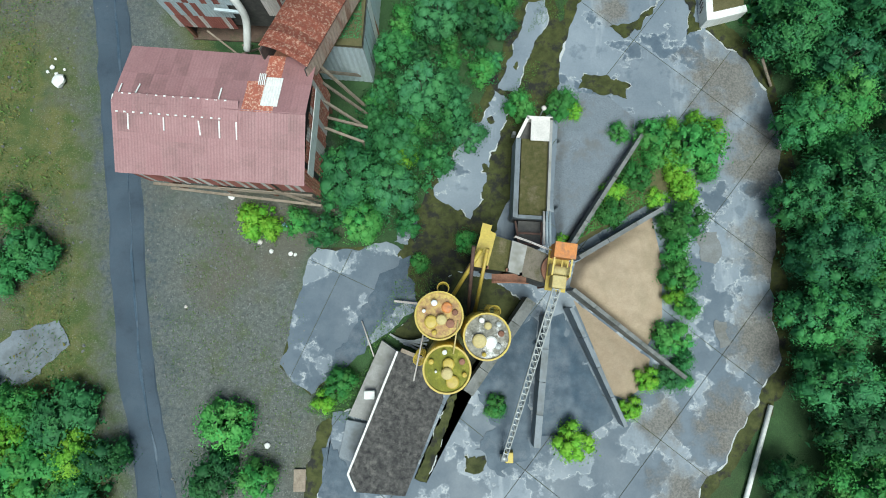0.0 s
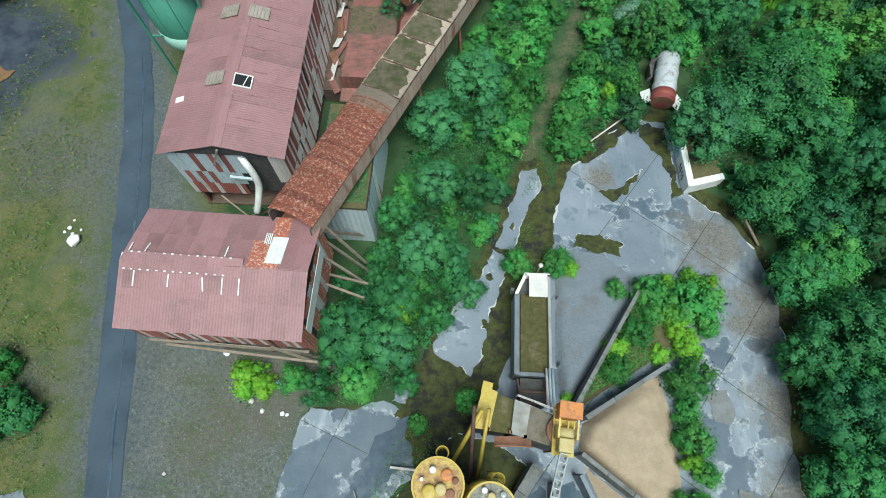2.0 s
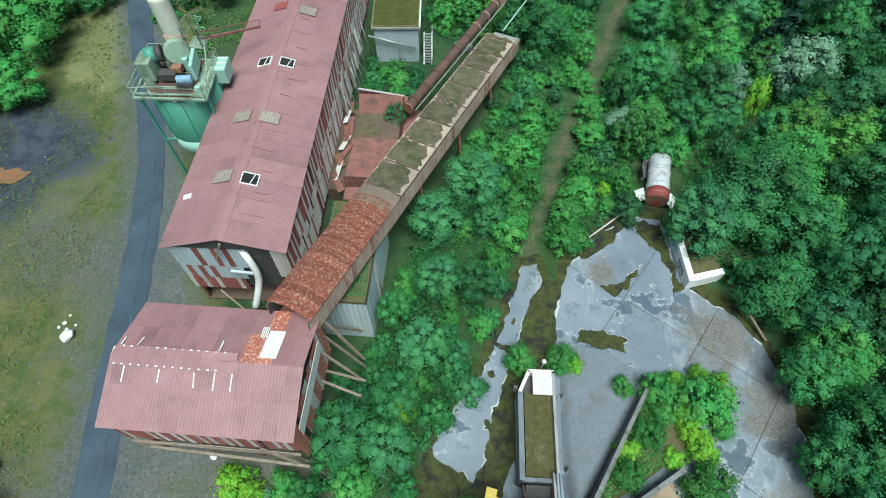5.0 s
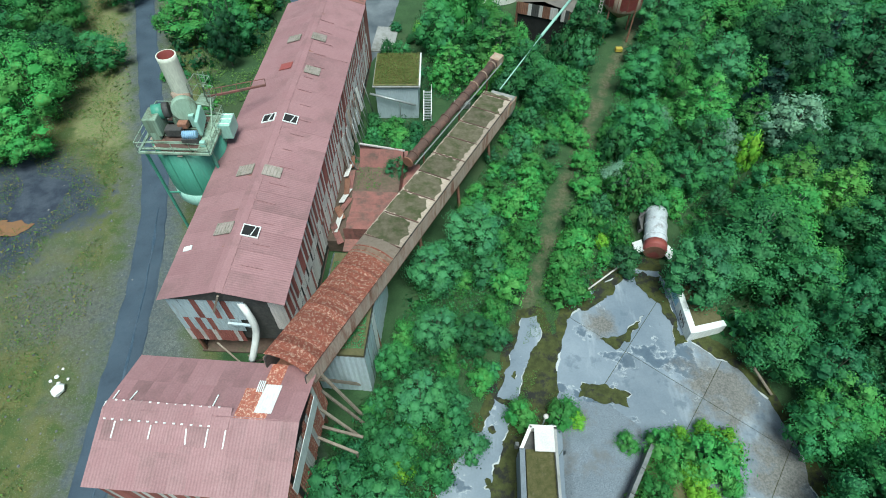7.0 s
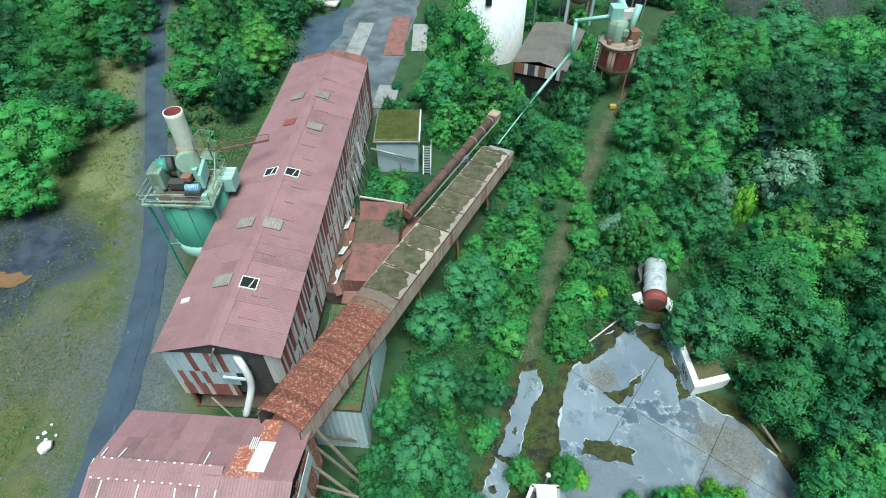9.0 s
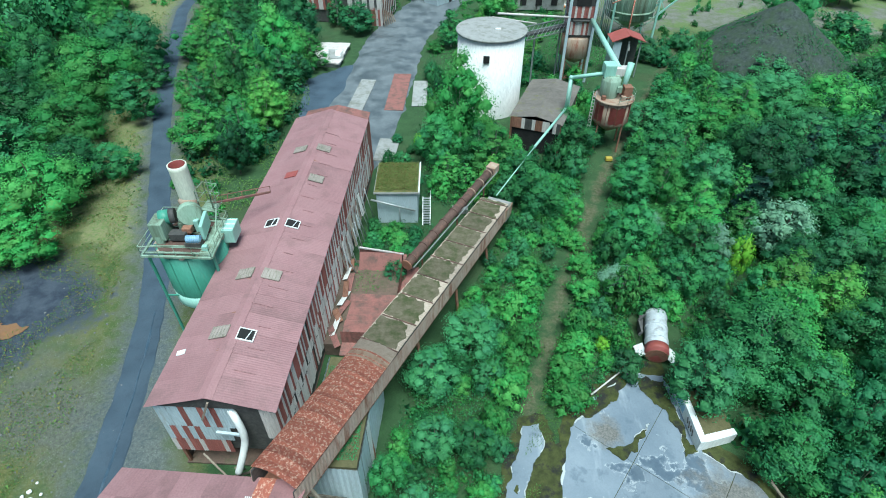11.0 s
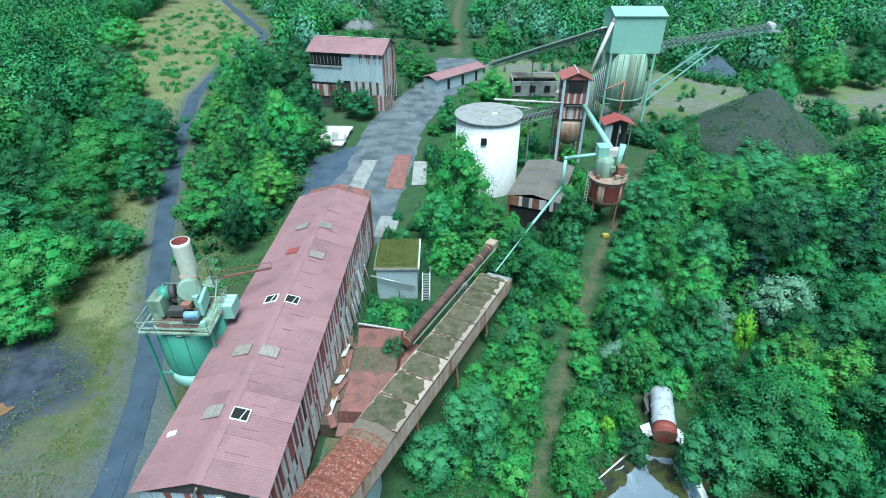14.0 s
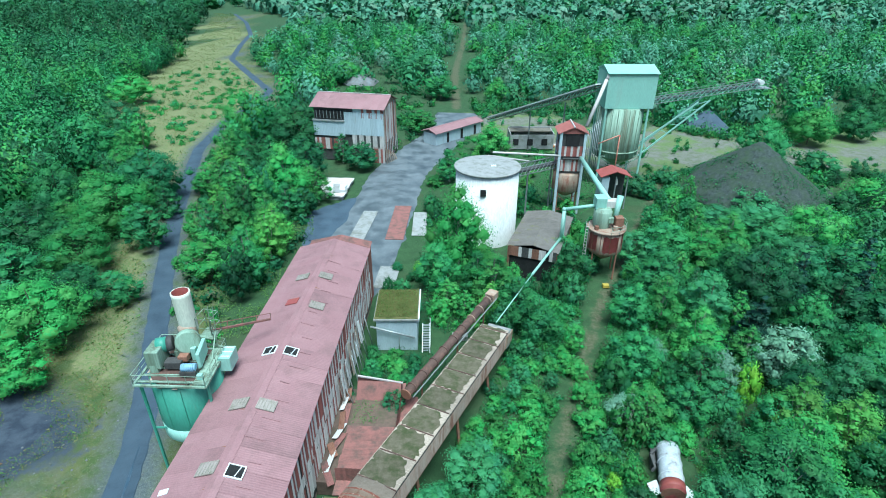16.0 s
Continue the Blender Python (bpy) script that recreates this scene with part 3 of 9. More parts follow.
verts = np.stack([GX, GY, GZ], -1).reshape(-1, 3)
nx, ny = len(gx), len(gy)
ii = (np.arange(ny - 1)[:, None] * nx + np.arange(nx - 1)[None, :]).ravel()
faces = np.stack([ii, ii + 1, ii + 1 + nx, ii + nx], -1)
gm = bpy.data.meshes.new("ground")
gm.from_pydata(verts.tolist(), [], faces.tolist())
gm.polygons.foreach_set("use_smooth", np.ones(len(faces), bool))
fx, fy = verts[:, 0], verts[:, 1]
ZONES = dict(lot=inside(fx, fy, LOT), field=inside(fx, fy, FIELD), meadow=np.maximum(inside(fx, fy, MEADOW), 8 - to_line(fx, fy, ROAD)), slate=inside(fx, fy, SLATE), hay=inside(fx, fy, HAY),
             path=np.maximum(0.55 - to_line(fx, fy, PATH), 1.6 - to_line(fx, fy, TRACK)), verge=2.7 - to_line(fx, fy, ROAD))
for key, val in ZONES.items():
    gm.attributes.new(key, "FLOAT", "POINT").data.foreach_set("value", np.clip(val, -6, 6).astype(np.float32))


def ground_material():
    m = bpy.data.materials.new("ground_cover")
    m.use_nodes = True
    n, l = m.node_tree.nodes, m.node_tree.links
    out = n["Principled BSDF"]
    geo = n.new("ShaderNodeNewGeometry")

    def tex(s, d=6.0):
        t = n.new("ShaderNodeTexNoise")
        t.inputs["Scale"].default_value, t.inputs["Detail"].default_value, t.inputs["Roughness"].default_value = s, d, 0.65
        l.new(geo.outputs["Position"], t.inputs["Vector"])
        return t.outputs["Fac"]

    def rng(f, lo, hi, v0=0.0, v1=1.0):
        r = n.new("ShaderNodeMapRange")
        for k, v in (("From Min", lo), ("From Max", hi), ("To Min", v0), ("To Max", v1)):
            r.inputs[k].default_value = v
        l.new(f, r.inputs["Value"])
        return r.outputs[0]

    def blend(f, a, b):
        x = n.new("ShaderNodeMix")
        x.data_type = "RGBA"
        l.new(f, x.inputs[0])
        for s, c in ((x.inputs[6], a), (x.inputs[7], b)):
            if isinstance(c, tuple):
                s.default_value = (*c, 1)
            else:
                l.new(c, s)
        return x.outputs[2]

    big, mid, fine, grit = tex(0.06), tex(0.5), tex(3.0), tex(11.0, 3.0)

    def zone(key, soft=0.8, wob=5.0):
        a = n.new("ShaderNodeAttribute")
        a.attribute_name = key
        s = n.new("ShaderNodeMath")
        s.operation = "MULTIPLY_ADD"
        l.new(rng(mid, 0.25, 0.75, -0.5, 0.5), s.inputs[0])
        s.inputs[1].default_value = wob
        l.new(a.outputs["Fac"], s.inputs[2])
        return rng(s.outputs[0], -soft, soft)

    col = blend(rng(mid, 0.35, 0.65), (0.028, 0.066, 0.022), (0.046, 0.098, 0.034))
    col = blend(rng(big, 0.54, 0.62), col, (0.045, 0.075, 0.028))
    gravel = blend(rng(fine, 0.40, 0.60), (0.074, 0.082, 0.062), (0.135, 0.138, 0.112))
    grass = blend(rng(mid, 0.40, 0.60), (0.066, 0.098, 0.026), (0.125, 0.128, 0.044))
    dry = blend(rng(big, 0.50, 0.62), grass, gravel)
    dry = blend(rng(fine, 0.55, 0.68), dry, (0.058, 0.095, 0.026))
    dry = blend(rng(grit, 0.61, 0.70), dry, (0.20, 0.20, 0.175))
    col = blend(zone("meadow", 1.5), col, dry)
    col = blend(zone("hay", 1.0, 4.0), col, blend(rng(fine, 0.38, 0.62), blend(rng(mid, 0.4, 0.6), (0.110, 0.180, 0.048), (0.175, 0.200, 0.070)), (0.215, 0.200, 0.105)))
    stones = blend(rng(fine, 0.35, 0.65), (0.080, 0.094, 0.088), (0.142, 0.155, 0.145))
    stones = blend(rng(big, 0.48, 0.60, 0.0, 0.7), stones, (0.112, 0.104, 0.078))
    stones = blend(rng(mid, 0.52, 0.66, 0.0, 0.8), stones, (0.085, 0.105, 0.058))
    stones = blend(rng(grit, 0.62, 0.70), stones, (0.26, 0.26, 0.24))
    col = blend(zone("lot", 1.2, 3.0), col, stones)
    col = blend(zone("verge", 2.0, 5.0), col, blend(rng(fine, 0.4, 0.6), (0.066, 0.086, 0.096), (0.108, 0.122, 0.124)))
    col = blend(zone("slate", 1.2), col, blend(rng(mid, 0.4, 0.6), (0.026, 0.036, 0.056), (0.058, 0.072, 0.096)))
    soil = blend(rng(mid, 0.4, 0.62), (0.185, 0.182, 0.160), (0.125, 0.145, 0.085))
    col = blend(zone("field", 1.2, 8.0), col, blend(rng(big, 0.47, 0.54), soil, (0.13, 0.18, 0.065)))
    col = blend(zone("path", 0.5, 2.2), col, blend(rng(fine, 0.4, 0.62), (0.062, 0.082, 0.032), (0.125, 0.115, 0.072)))
    hsv = n.new("ShaderNodeHueSaturation")
    l.new(rng(grit, 0.3, 0.7, 0.72, 1.28), hsv.inputs["Value"])
    l.new(col, hsv.inputs["Color"])
    l.new(hsv.outputs[0], out.inputs["Base Color"])
    out.inputs["Roughness"].default_value = 0.95
    bp = n.new("ShaderNodeBump")
    bp.inputs["Strength"].default_value, bp.inputs["Distance"].default_value = 0.7, 0.08
    l.new(grit, bp.inputs["Height"])
    l.new(bp.outputs[0], out.inputs["Normal"])
    return m


gm.materials.append(ground_material())
ground = tagged(new("ground", gm), "weedy stony ground with dry grass, gravel and forest floor", "ground", kind="structure")


def strip(name, line, width, z, material, label, category, amp=0.25, fine=2.0):
    """A paved strip along a line, with slightly uneven edges and real thickness."""
    pts = []
    for (x0, y0), (x1, y1) in zip(line, line[1:]):
        k = max(1, int(math.hypot(x1 - x0, y1 - y0) / fine))
        pts += [Vector((x0 + (x1 - x0) * i / k, y0 + (y1 - y0) * i / k, 0)) for i in range(k)]
    pts.append(Vector((*line[-1], 0)))
    for _ in range(3):
        pts = [pts[0]] + [(a + 2 * b + c) / 4 for a, b, c in zip(pts, pts[1:], pts[2:])] + [pts[-1]]
    bm = bmesh.new()
    rows = []
    for i, p in enumerate(pts):
        d = (pts[min(i + 1, len(pts) - 1)] - pts[max(i - 1, 0)]).normalized()
        s = Vector((d.y, -d.x, 0))
        row = []
        for k, dz in ((-0.57, -0.1), (-0.5, 0), (0, 0.03), (0.5, 0), (0.57, -0.1)):
            wob = amp * noise.noise((p.x * 0.5, p.y * 0.5, k * 9)) if abs(k) > 0.1 else 0
            row.append(bm.verts.new(p + s * (k * width + wob) + Vector((0, 0, z + dz))))
        rows.append(row)
    for a, b in zip(rows, rows[1:]):
        for j in range(4):
            bm.faces.new((a[j], a[j + 1], b[j + 1], b[j]))
    return tagged(part(name, bm, material), label, category, kind="structure")


strip("road", ROAD, 2.8, 0.02, M["asphalt"], "narrow blue-grey asphalt track along the halls", "road", 0.35, 1.5)
strip("road_seam", [(x + 0.45, y) for x, y in ROAD[1:9]], 0.16, 0.066, M["navy"], "dark cracked seam along the track", "road seam", 0.25)
strip("yard_road", YARDROAD, 12.5, 0.025, M["yardroad"], "worn grey paved yard with puddle stains", "paved yard", 1.5)
patch("asphalt_apron", [(-23, 71), (-26, 92), (-28, 104), (-20, 112), (-14, 112), (-14, 70)], 0.012, M["asphalt"], "dark damp asphalt apron beside the long hall", "asphalt", 0.8)

# the concrete yard round the batching plant: cast plates with open joints
YARD = [(11.0, 25), (10.2, 19), (3, 4), (-3, -8), (-9.5, -9), (-10.5, -16), (-8, -30), (19, -30), (21.5, -15.5), (24.6, -11.4), (28.6, -4.8), (28.4, 3),
        (29.4, 9), (30.2, 15), (28.6, 19), (26.6, 22.5), (23.8, 24.6), (23.4, 28.5), (22.8, 33.0), (19.2, 33.4), (13.3, 28.6)]


def clip(poly, cell):
    """What of an outline lies in a convex cell."""
    out = poly
    for (ax, ay), (bx_, by_) in zip(cell, cell[1:] + cell[:1]):
        src, out = out, []
        if not src:
            break
        side = [(bx_ - ax) * (p[1] - ay) - (by_ - ay) * (p[0] - ax) for p in src]
        for i, p in enumerate(src):
            q, sp, sq = src[i - 1], side[i], side[i - 1]
            if (sp >= 0) != (sq >= 0):
                k = sq / (sq - sp)
                out.append((q[0] + (p[0] - q[0]) * k, q[1] + (p[1] - q[1]) * k))
            if sp >= 0:
                out.append(p)
    return out


def area(p):
    return 0.5 * sum(a[0] * b[1] - b[0] * a[1] for a, b in zip(p, p[1:] + p[:1]))


def plates(name, outline, size, turn, material, parent, gap=0.05, z=0.05):
    outline = outline if area(outline) > 0 else outline[::-1]
    outline = ragged(outline, 0.35, 0.5, 0.4, 3.0)
    ca, sa = math.cos(radians(turn)), math.sin(radians(turn))
    for i in range(-8, 9):
        for j in range(-8, 9):
            u0, u1, v0, v1 = i * size[0] + gap / 2, (i + 1) * size[0] - gap / 2, j * size[1] + gap / 2, (j + 1) * size[1] - gap / 2
            cell = [(12 + ca * u - sa * v, 5 + sa * u + ca * v) for u, v in ((u0, v0), (u1, v0), (u1, v1), (u0, v1))]
            p = clip(outline, cell)
            if len(p) > 2 and abs(area(p)) > 0.5:
                q = []
                for a in p:
                    if not q or math.hypot(a[0] - q[-1][0], a[1] - q[-1][1]) > 0.02:
                        q.append(a)
                part(name, prism(q, -0.3, z + rnd.uniform(-0.012, 0.012)), material, parent)


def grown(pts, d):
    """An outline pushed out by about d."""
    cx, cy = sum(p[0] for p in pts) / len(pts), sum(p[1] for p in pts) / len(pts)
    return [(x + d * (x - cx) / math.hypot(x - cx, y - cy), y + d * (y - cy) / math.hypot(x - cx, y - cy)) for x, y in pts]


yard = tagged(part("pavement", prism(ragged(grown(YARD, 1.5), amp=0.7), -0.45, 0.012), M["silt"]), "wet grey-blue concrete yard of cast plates", "concrete yard", kind="structure")
plates("slab", YARD, (7.5, 9.0), -38, M["wetconc"], yard)
rim_of(ragged(YARD if area(YARD) > 0 else YARD[::-1], 0.35, 0.5, 0.4, 3.0), 0.072, yard, 51.0, 0.11)
pad = tagged(part("pavement", prism([(-14, -5.3), (-11.3, -7.7), (-8.5, -5.3), (-2.2, 0), (-3, 4.4), (-4.2, 5.1), (-11.1, 4.9), (-12, 2.4)], -0.3, 0.0), M["silt"]),
             "wet concrete pad with silt rings", "concrete pad", kind="structure")
plates("slab", [(-14, -5.3), (-11.3, -7.7), (-8.5, -5.3), (-2.2, 0), (-3, 4.4), (-4.2, 5.1), (-11.1, 4.9), (-12, 2.4)], (9, 11), -25, M["wetconc"], pad, 0.04, 0.03)
patch("silt", [(-4, 4.6), (-2, 0), (0, 1.5), (3, 4), (5.3, 7.5), (7.0, 16), (10.5, 19.5), (11, 25), (9.6, 29), (7.4, 28.4), (4, 20), (-1, 11)], 0.03, M["silt"],
      "dark olive algae and silt on the wet ground", "silt", 0.5)
patch("wet_concrete", [(7.7, 27.4), (9.2, 27.6), (9.6, 25.6), (7.7, 22.4), (6.5, 18.6), (4.9, 19.3), (6.5, 23.7)], 0.045, M["wetconc"], "bare wet concrete strip", "wet concrete", 0.28, seed=2.0)
patch("wet_concrete", [(4.7, 18.9), (6.2, 18.0), (4.1, 12.6), (3.6, 10.0), (2.4, 7.6), (-0.6, 9.4), (-0.4, 11.6), (2.1, 14.8)], 0.045, M["wetconc"], "bare wet concrete patch", "wet concrete", 0.45, seed=4.0)
patch("wet_concrete", [(-4.3, 5.4), (-3.2, 5.2), (-2.2, 7.2), (-2.9, 7.8)], 0.045, M["wetconc"], "small wet concrete patch", "wet concrete", 0.2, seed=6.0)
for k, (pts, key, label) in enumerate([
        ([(12.3, 19.2), (16.2, 18.4), (17.0, 19.6), (14.4, 20.5), (12.6, 20.6)], "silt", "mossy silt at the slab joint"),
        ([(15.1, 25.1), (17.4, 25.9), (19.7, 27.8), (19.0, 26.6), (16.7, 24.0), (16.0, 24.4)], "silt", "mossy silt along the slab joint"),
        ([(19.2, 33.0), (22.4, 32.4), (23.2, 25.0), (22.3, 24.2), (21.8, 28.8), (20.6, 30.4)], "silt", "olive silt beside the painted block"),
        ([(13.0, 28.6), (19.0, 33.6), (18.6, 31.9), (14.6, 28.2)], "silt", "olive silt along the fallen pole"),
        ([(22.0, 6.0), (24.0, 6.4), (23.8, 3.6), (22.4, 3.8)], "mud", "rusty brown stain of mud"),
        ([(23.2, -1.6), (24.4, -1.4), (24.6, -3.4), (23.4, -3.6)], "mud", "pale mud ring"),
        ([(1.6, -12.8), (3.6, -12.6), (3.4, -14.0), (2.0, -14.2)], "silt", "small moss patch on concrete")]):
    patch("silt", pts, 0.085 + 0.004 * k, M[key], label, "silt", 0.45, seed=10.0 + k)
# loose slabs on the far yard
for x, y, w, l, a, key, label in ((-8.4, 99.3, 3.5, 16, -3, "bayred", "long rusty red steel plate on the yard"), (-15.4, 97.5, 3.0, 14, -6, "concrete", "pale concrete weighbridge slab"),
                                  (-9.0, 77.4, 3.4, 7, -5, "concrete", "pale concrete slab"), (-4.2, 98.4, 2.8, 11, 0, "concrete", "pale concrete slab")):
    tagged(part("slab_plate", bx((0, 0, 0.1), (w, l, 0.14), pose(x, y, 0, 0, 0, a), bevel=0.03), M[key]), label, "slab", kind="structure")
for k, (x, y, r) in enumerate(((4.2, 16.3, 0.28), (3.6, 12.0, 0.3), (6.6, 21.4, 0.22))):
    patch("silt", [(x + r * (1.5 if i % 3 == k % 3 else 0.9) * math.cos(i * 0.7854 + k), y + r * 1.6 * math.sin(i * 0.7854 + k)) for i in range(8)], 0.058, M["silt"], "dark island of silt on the wet strip", "silt", 0.25, seed=60.0 + k)
patch("wet_channel", [(-3.0, 4.2), (-5.5, 2.5), (-7.5, -1.5), (-10.2, -5.8), (-9.2, -6.6), (-5.5, -1.8), (-2.6, 1.3)], 0.055, M["navy"], "dark wet channel across the concrete pad", "wet channel", 0.5, seed=31.0)
patch("silt", [(-4.6, -2.6), (-1, 0.6), (1.0, 3.0), (4.5, 2.0), (7.0, 0.2), (2.2, -6.4), (0.4, -8.0), (-2.4, -14.5), (-1.4, -14.8), (0.6, -9.6), (1.2, -7.4), (-0.5, -4.5), (-3.2, -3.4)], 0.08, M["silt"], "black wet silt below the cement silos", "silt", 0.15, seed=33.0)
patch("wet_channel", [(3.0, -7.6), (7.4, -8.6), (7.4, -12.6), (5.0, -14.6), (2.4, -12.0), (4.6, -10.4)], 0.084, M["navy"], "dark wet film on the concrete", "wet channel", 0.8, seed=35.0)
patch("wet_channel", [(-8.6, -12.6), (-9.8, -11.0), (-10.4, -16), (-7.2, -17.0), (-7.4, -15.0)], 0.084, M["navy"], "dark wet film by the low shed", "wet channel", 0.6, seed=37.0)
patch("puddle", [(-41.0, -5.0), (-36.6, -2.5), (-33.1, -1.3), (-32.4, -3.4), (-34.0, -5.6), (-36.7, -7.2), (-41.0, -8.8)], 0.03, M["damp"], "shallow grey puddle on the stony ground", "puddle", 0.6, seed=43.0)
patch("orange_soil", [(-50.2, 39.6), (-47.4, 40.4), (-45.6, 39.6), (-46.6, 38.2), (-49.4, 38.0)], 0.05, M["rustsoil"], "patch of orange soil on the dark slate", "soil", 0.7, seed=41.0)


# ---- long processing hall ----
def rail(pts, h=1.1, closed=False, r=0.035, mid=True):
    """A tubular railing along points, as one mesh."""
    bm = bmesh.new()
    seq = list(zip(pts, pts[1:] + pts[:1])) if closed else list(zip(pts, pts[1:]))
    for a, b in seq:
        a, b = Vector(a), Vector(b)
        n = max(1, int((b - a).length / 1.4))
        for i in range(n + 1):
            p = a.lerp(b, i / n)
            tube(bm, p, p + Vector((0, 0, h)), r, 5)
        for k in ((h, h / 2) if mid else (h,)):
            tube(bm, a + Vector((0, 0, k)), b + Vector((0, 0, k)), r, 5)
    return bm


HALL = thing("processing_hall", pose(-17.75, 23.6, 0, 0, 0, -2.8), "long derelict hall with faded red sheet roof and striped cladding", "industrial hall")
HW, HL, HE, HR = 4.85, 46.0, 9.5, 11.0
bm = bmesh.new()
for x in (-HW + 0.15, HW - 0.15):
    box(bm, (x, HL / 2, HE / 2), (0.18, HL - 0.4, HE - 0.3))
for y in (0.25, HL - 0.25):
    box(bm, (0, y, HE / 2 + 1.2), (2 * HW - 0.5, 0.18, HE - 3.2))
part("wall_core", bm, M["darksteel"], HALL, "dark inner wall behind the cladding")
part("floor_slab", bx((0, HL / 2, 0.08), (2 * HW, HL, 0.2)), M["rustsoil_dark"], HALL)
frames_ = []
for k in range(12):
    y = 0.2 + k * (HL - 0.4) / 11
    frames_ += [((-HW + 0.3, y, 0), (-HW + 0.3, y, HE)), ((HW - 0.3, y, 0), (HW - 0.3, y, HE)), ((-HW + 0.3, y, HE), (0, y, HR - 0.1)), ((HW - 0.3, y, HE), (0, y, HR - 0.1))]
for a, b in frames_:
    part("frame_post", bars([(a, b)], 0.25), M["rust"], HALL)
dn = math.hypot(HW + 0.27, HR - HE)
slopeW, slopeE = Vector((-HW - 0.27, 0, HE - HR)), Vector((HW + 0.27, 0, HE - HR))
sheet_roof(HALL, "roof_sheet", (0, -0.4, HR), (0, 1, 0), slopeW, M["roof"], HL + 0.8, dn, 1, 21)
sheet_roof(HALL, "roof_sheet", (0, -0.4, HR), (0, 1, 0), slopeE, M["roof"], HL + 0.8, dn, 1, 21)
bm = bmesh.new()
for sx in (-1, 1):
    box(bm, (0, 0, 0), (0.6, HL + 0.8, 0.03), pose(sx * 0.28, HL / 2, HR - 0.02, 0, sx * 16, 0))
part("ridge_cap", bm, M["roof"], HALL)
# purlin lines and lifted sheet edges on the east slope
for k in range(17):
    y, r = 2.5 + k * 2.35, rnd.uniform(0.3, 0.55)
    m = Matrix.Translation(Vector((0, y, HR + 0.085)) + slopeE * r * 0.8) @ pose(0, 0, 0, 0, math.degrees(math.atan2(HR - HE, HW + 0.27)), rnd.uniform(-2, 2))
    part("batten", bx((0, 0, 0), (rnd.uniform(0.9, 2.0), 0.08, 0.05), m), M["roof"], HALL)


def roof_window(x, y, dark):
    side = slopeE if x > 0 else slopeW
    k = abs(x) / side.length
    p = Vector((0, y, HR)) + side * k
    tilt = math.degrees(math.atan2(HR - HE, HW + 0.27)) * (1 if x > 0 else -1)
    m = Matrix.Translation(p + Vector((0, 0, 0.1))) @ pose(0, 0, 0, 0, tilt, 0)
    if dark:
        fr = bmesh.new()
        for c, s in (((0, -0.58, 0.03), (1.46, 0.09, 0.12)), ((0, 0.58, 0.03), (1.46, 0.09, 0.12)), ((-0.69, 0, 0.03), (0.08, 1.07, 0.12)), ((0.68, 0, 0.03), (0.10, 1.07, 0.12))):
            box(fr, c, s, m)
        w = part("skylight", fr, M["white"], HALL, "white skylight frame with an open dark hole")
        # solid black pane painted as the unlit hole
        part("opening", bx((0, 0, 0.0), (1.26, 1.05, 0.1), m), M["black"], w)
        part("sash", bars([(m @ Vector((0.1, -0.5, 0.1)), m @ Vector((0.35, 0.5, 0.12)))], 0.07), M["white"], w)
    else:
        w = part("skylight", bx((0, 0, 0.05), (1.7, 1.3, 0.08), m), M["rooflight"], HALL, "ribbed translucent roof light gone grey")
        bm_ = bmesh.new()
        for i in range(6):
            box(bm_, (-0.75 + i * 0.3, 0, 0.10), (0.07, 1.34, 0.03), m)
        part("rib", bm_, M["rooflight"], w)


for x, y, d in ((1.15, 6.0, 1), (-1.3, 6.2, 0), (-1.45, 13.4, 0), (1.2, 13.3, 0), (-1.1, 21.0, 1), (1.2, 21.0, 1), (1.7, 29.7, 0), (-1.9, 36.2, 0), (1.2, 36.3, 0)):
    roof_window(x, y, d)
part("loose_sheet", bx((0, 0, 0), (1.5, 1.2, 0.05), pose(-1.5, 30.4, HR - 0.33, 0, -16, 0)), M["red"], HALL, "newer bright red roof patch")
part("loose_sheet", bx((0, 0, 0), (0.8, 0.5, 0.05), pose(-4.2, 4.6, HE + 0.36, 0, -16, 8)), M["white"], HALL, "white patch on the roof edge")
S3 = [M["maroon"], M["pale"], M["bluewhite"]]
sheet_wall(HALL, (HW, 0), (HW, HL), 5.9, HE - 0.05, [M["maroon"], M["palestrip"]], 0.36, pattern=(0, 1, 0, 0, 1, 0, 1, 0), miss=0.01)
sheet_wall(HALL, (HW + 0.02, 0), (HW + 0.02, HL), 4.6, 6.0, [M["palestrip"], M["maroon"], M["pale"]], 0.36, pattern=(0, 0, 2, 0, 0, 1, 0, 0), miss=0.02, jag=0.15)
sheet_wall(HALL, (HW + 0.04, 0), (HW + 0.04, HL), 1.6, 4.7, [M["maroon"], M["palestrip"], M["pale"]], 0.36, pattern=(1, 2, 0, 1, 2, 0, 1, 1), miss=0.03, jag=0.35)
sheet_wall(HALL, (-HW, HL), (-HW, 0), 2.5, HE - 0.05, S3[:2], 0.7, pattern=(0, 0, 1), miss=0.02)
sheet_wall(HALL, (-HW, 0), (1.6, 0), 6.3, HE - 0.1, [M["bluewhite"], M["maroon"]], 0.5, pattern=(0, 0, 0, 0, 1, 0, 0, 1, 1, 1))
sheet_wall(HALL, (-HW, -0.03), (0.6, -0.03), 4.4, 6.4, [M["bluewhite"], M["maroon"]], 0.5, pattern=(0, 0, 0, 0, 0, 1))
sheet_wall(HALL, (-HW, -0.06), (0.2, -0.06), 2.6, 4.5, [M["maroon"], M["pale"]], 0.4, pattern=(0, 0, 0, 1))
sheet_wall(HALL, (3.6, 0), (HW, 0), 5.0, HE - 0.1, [M["maroon"], M["pale"]], 0.45, pattern=(0, 1))
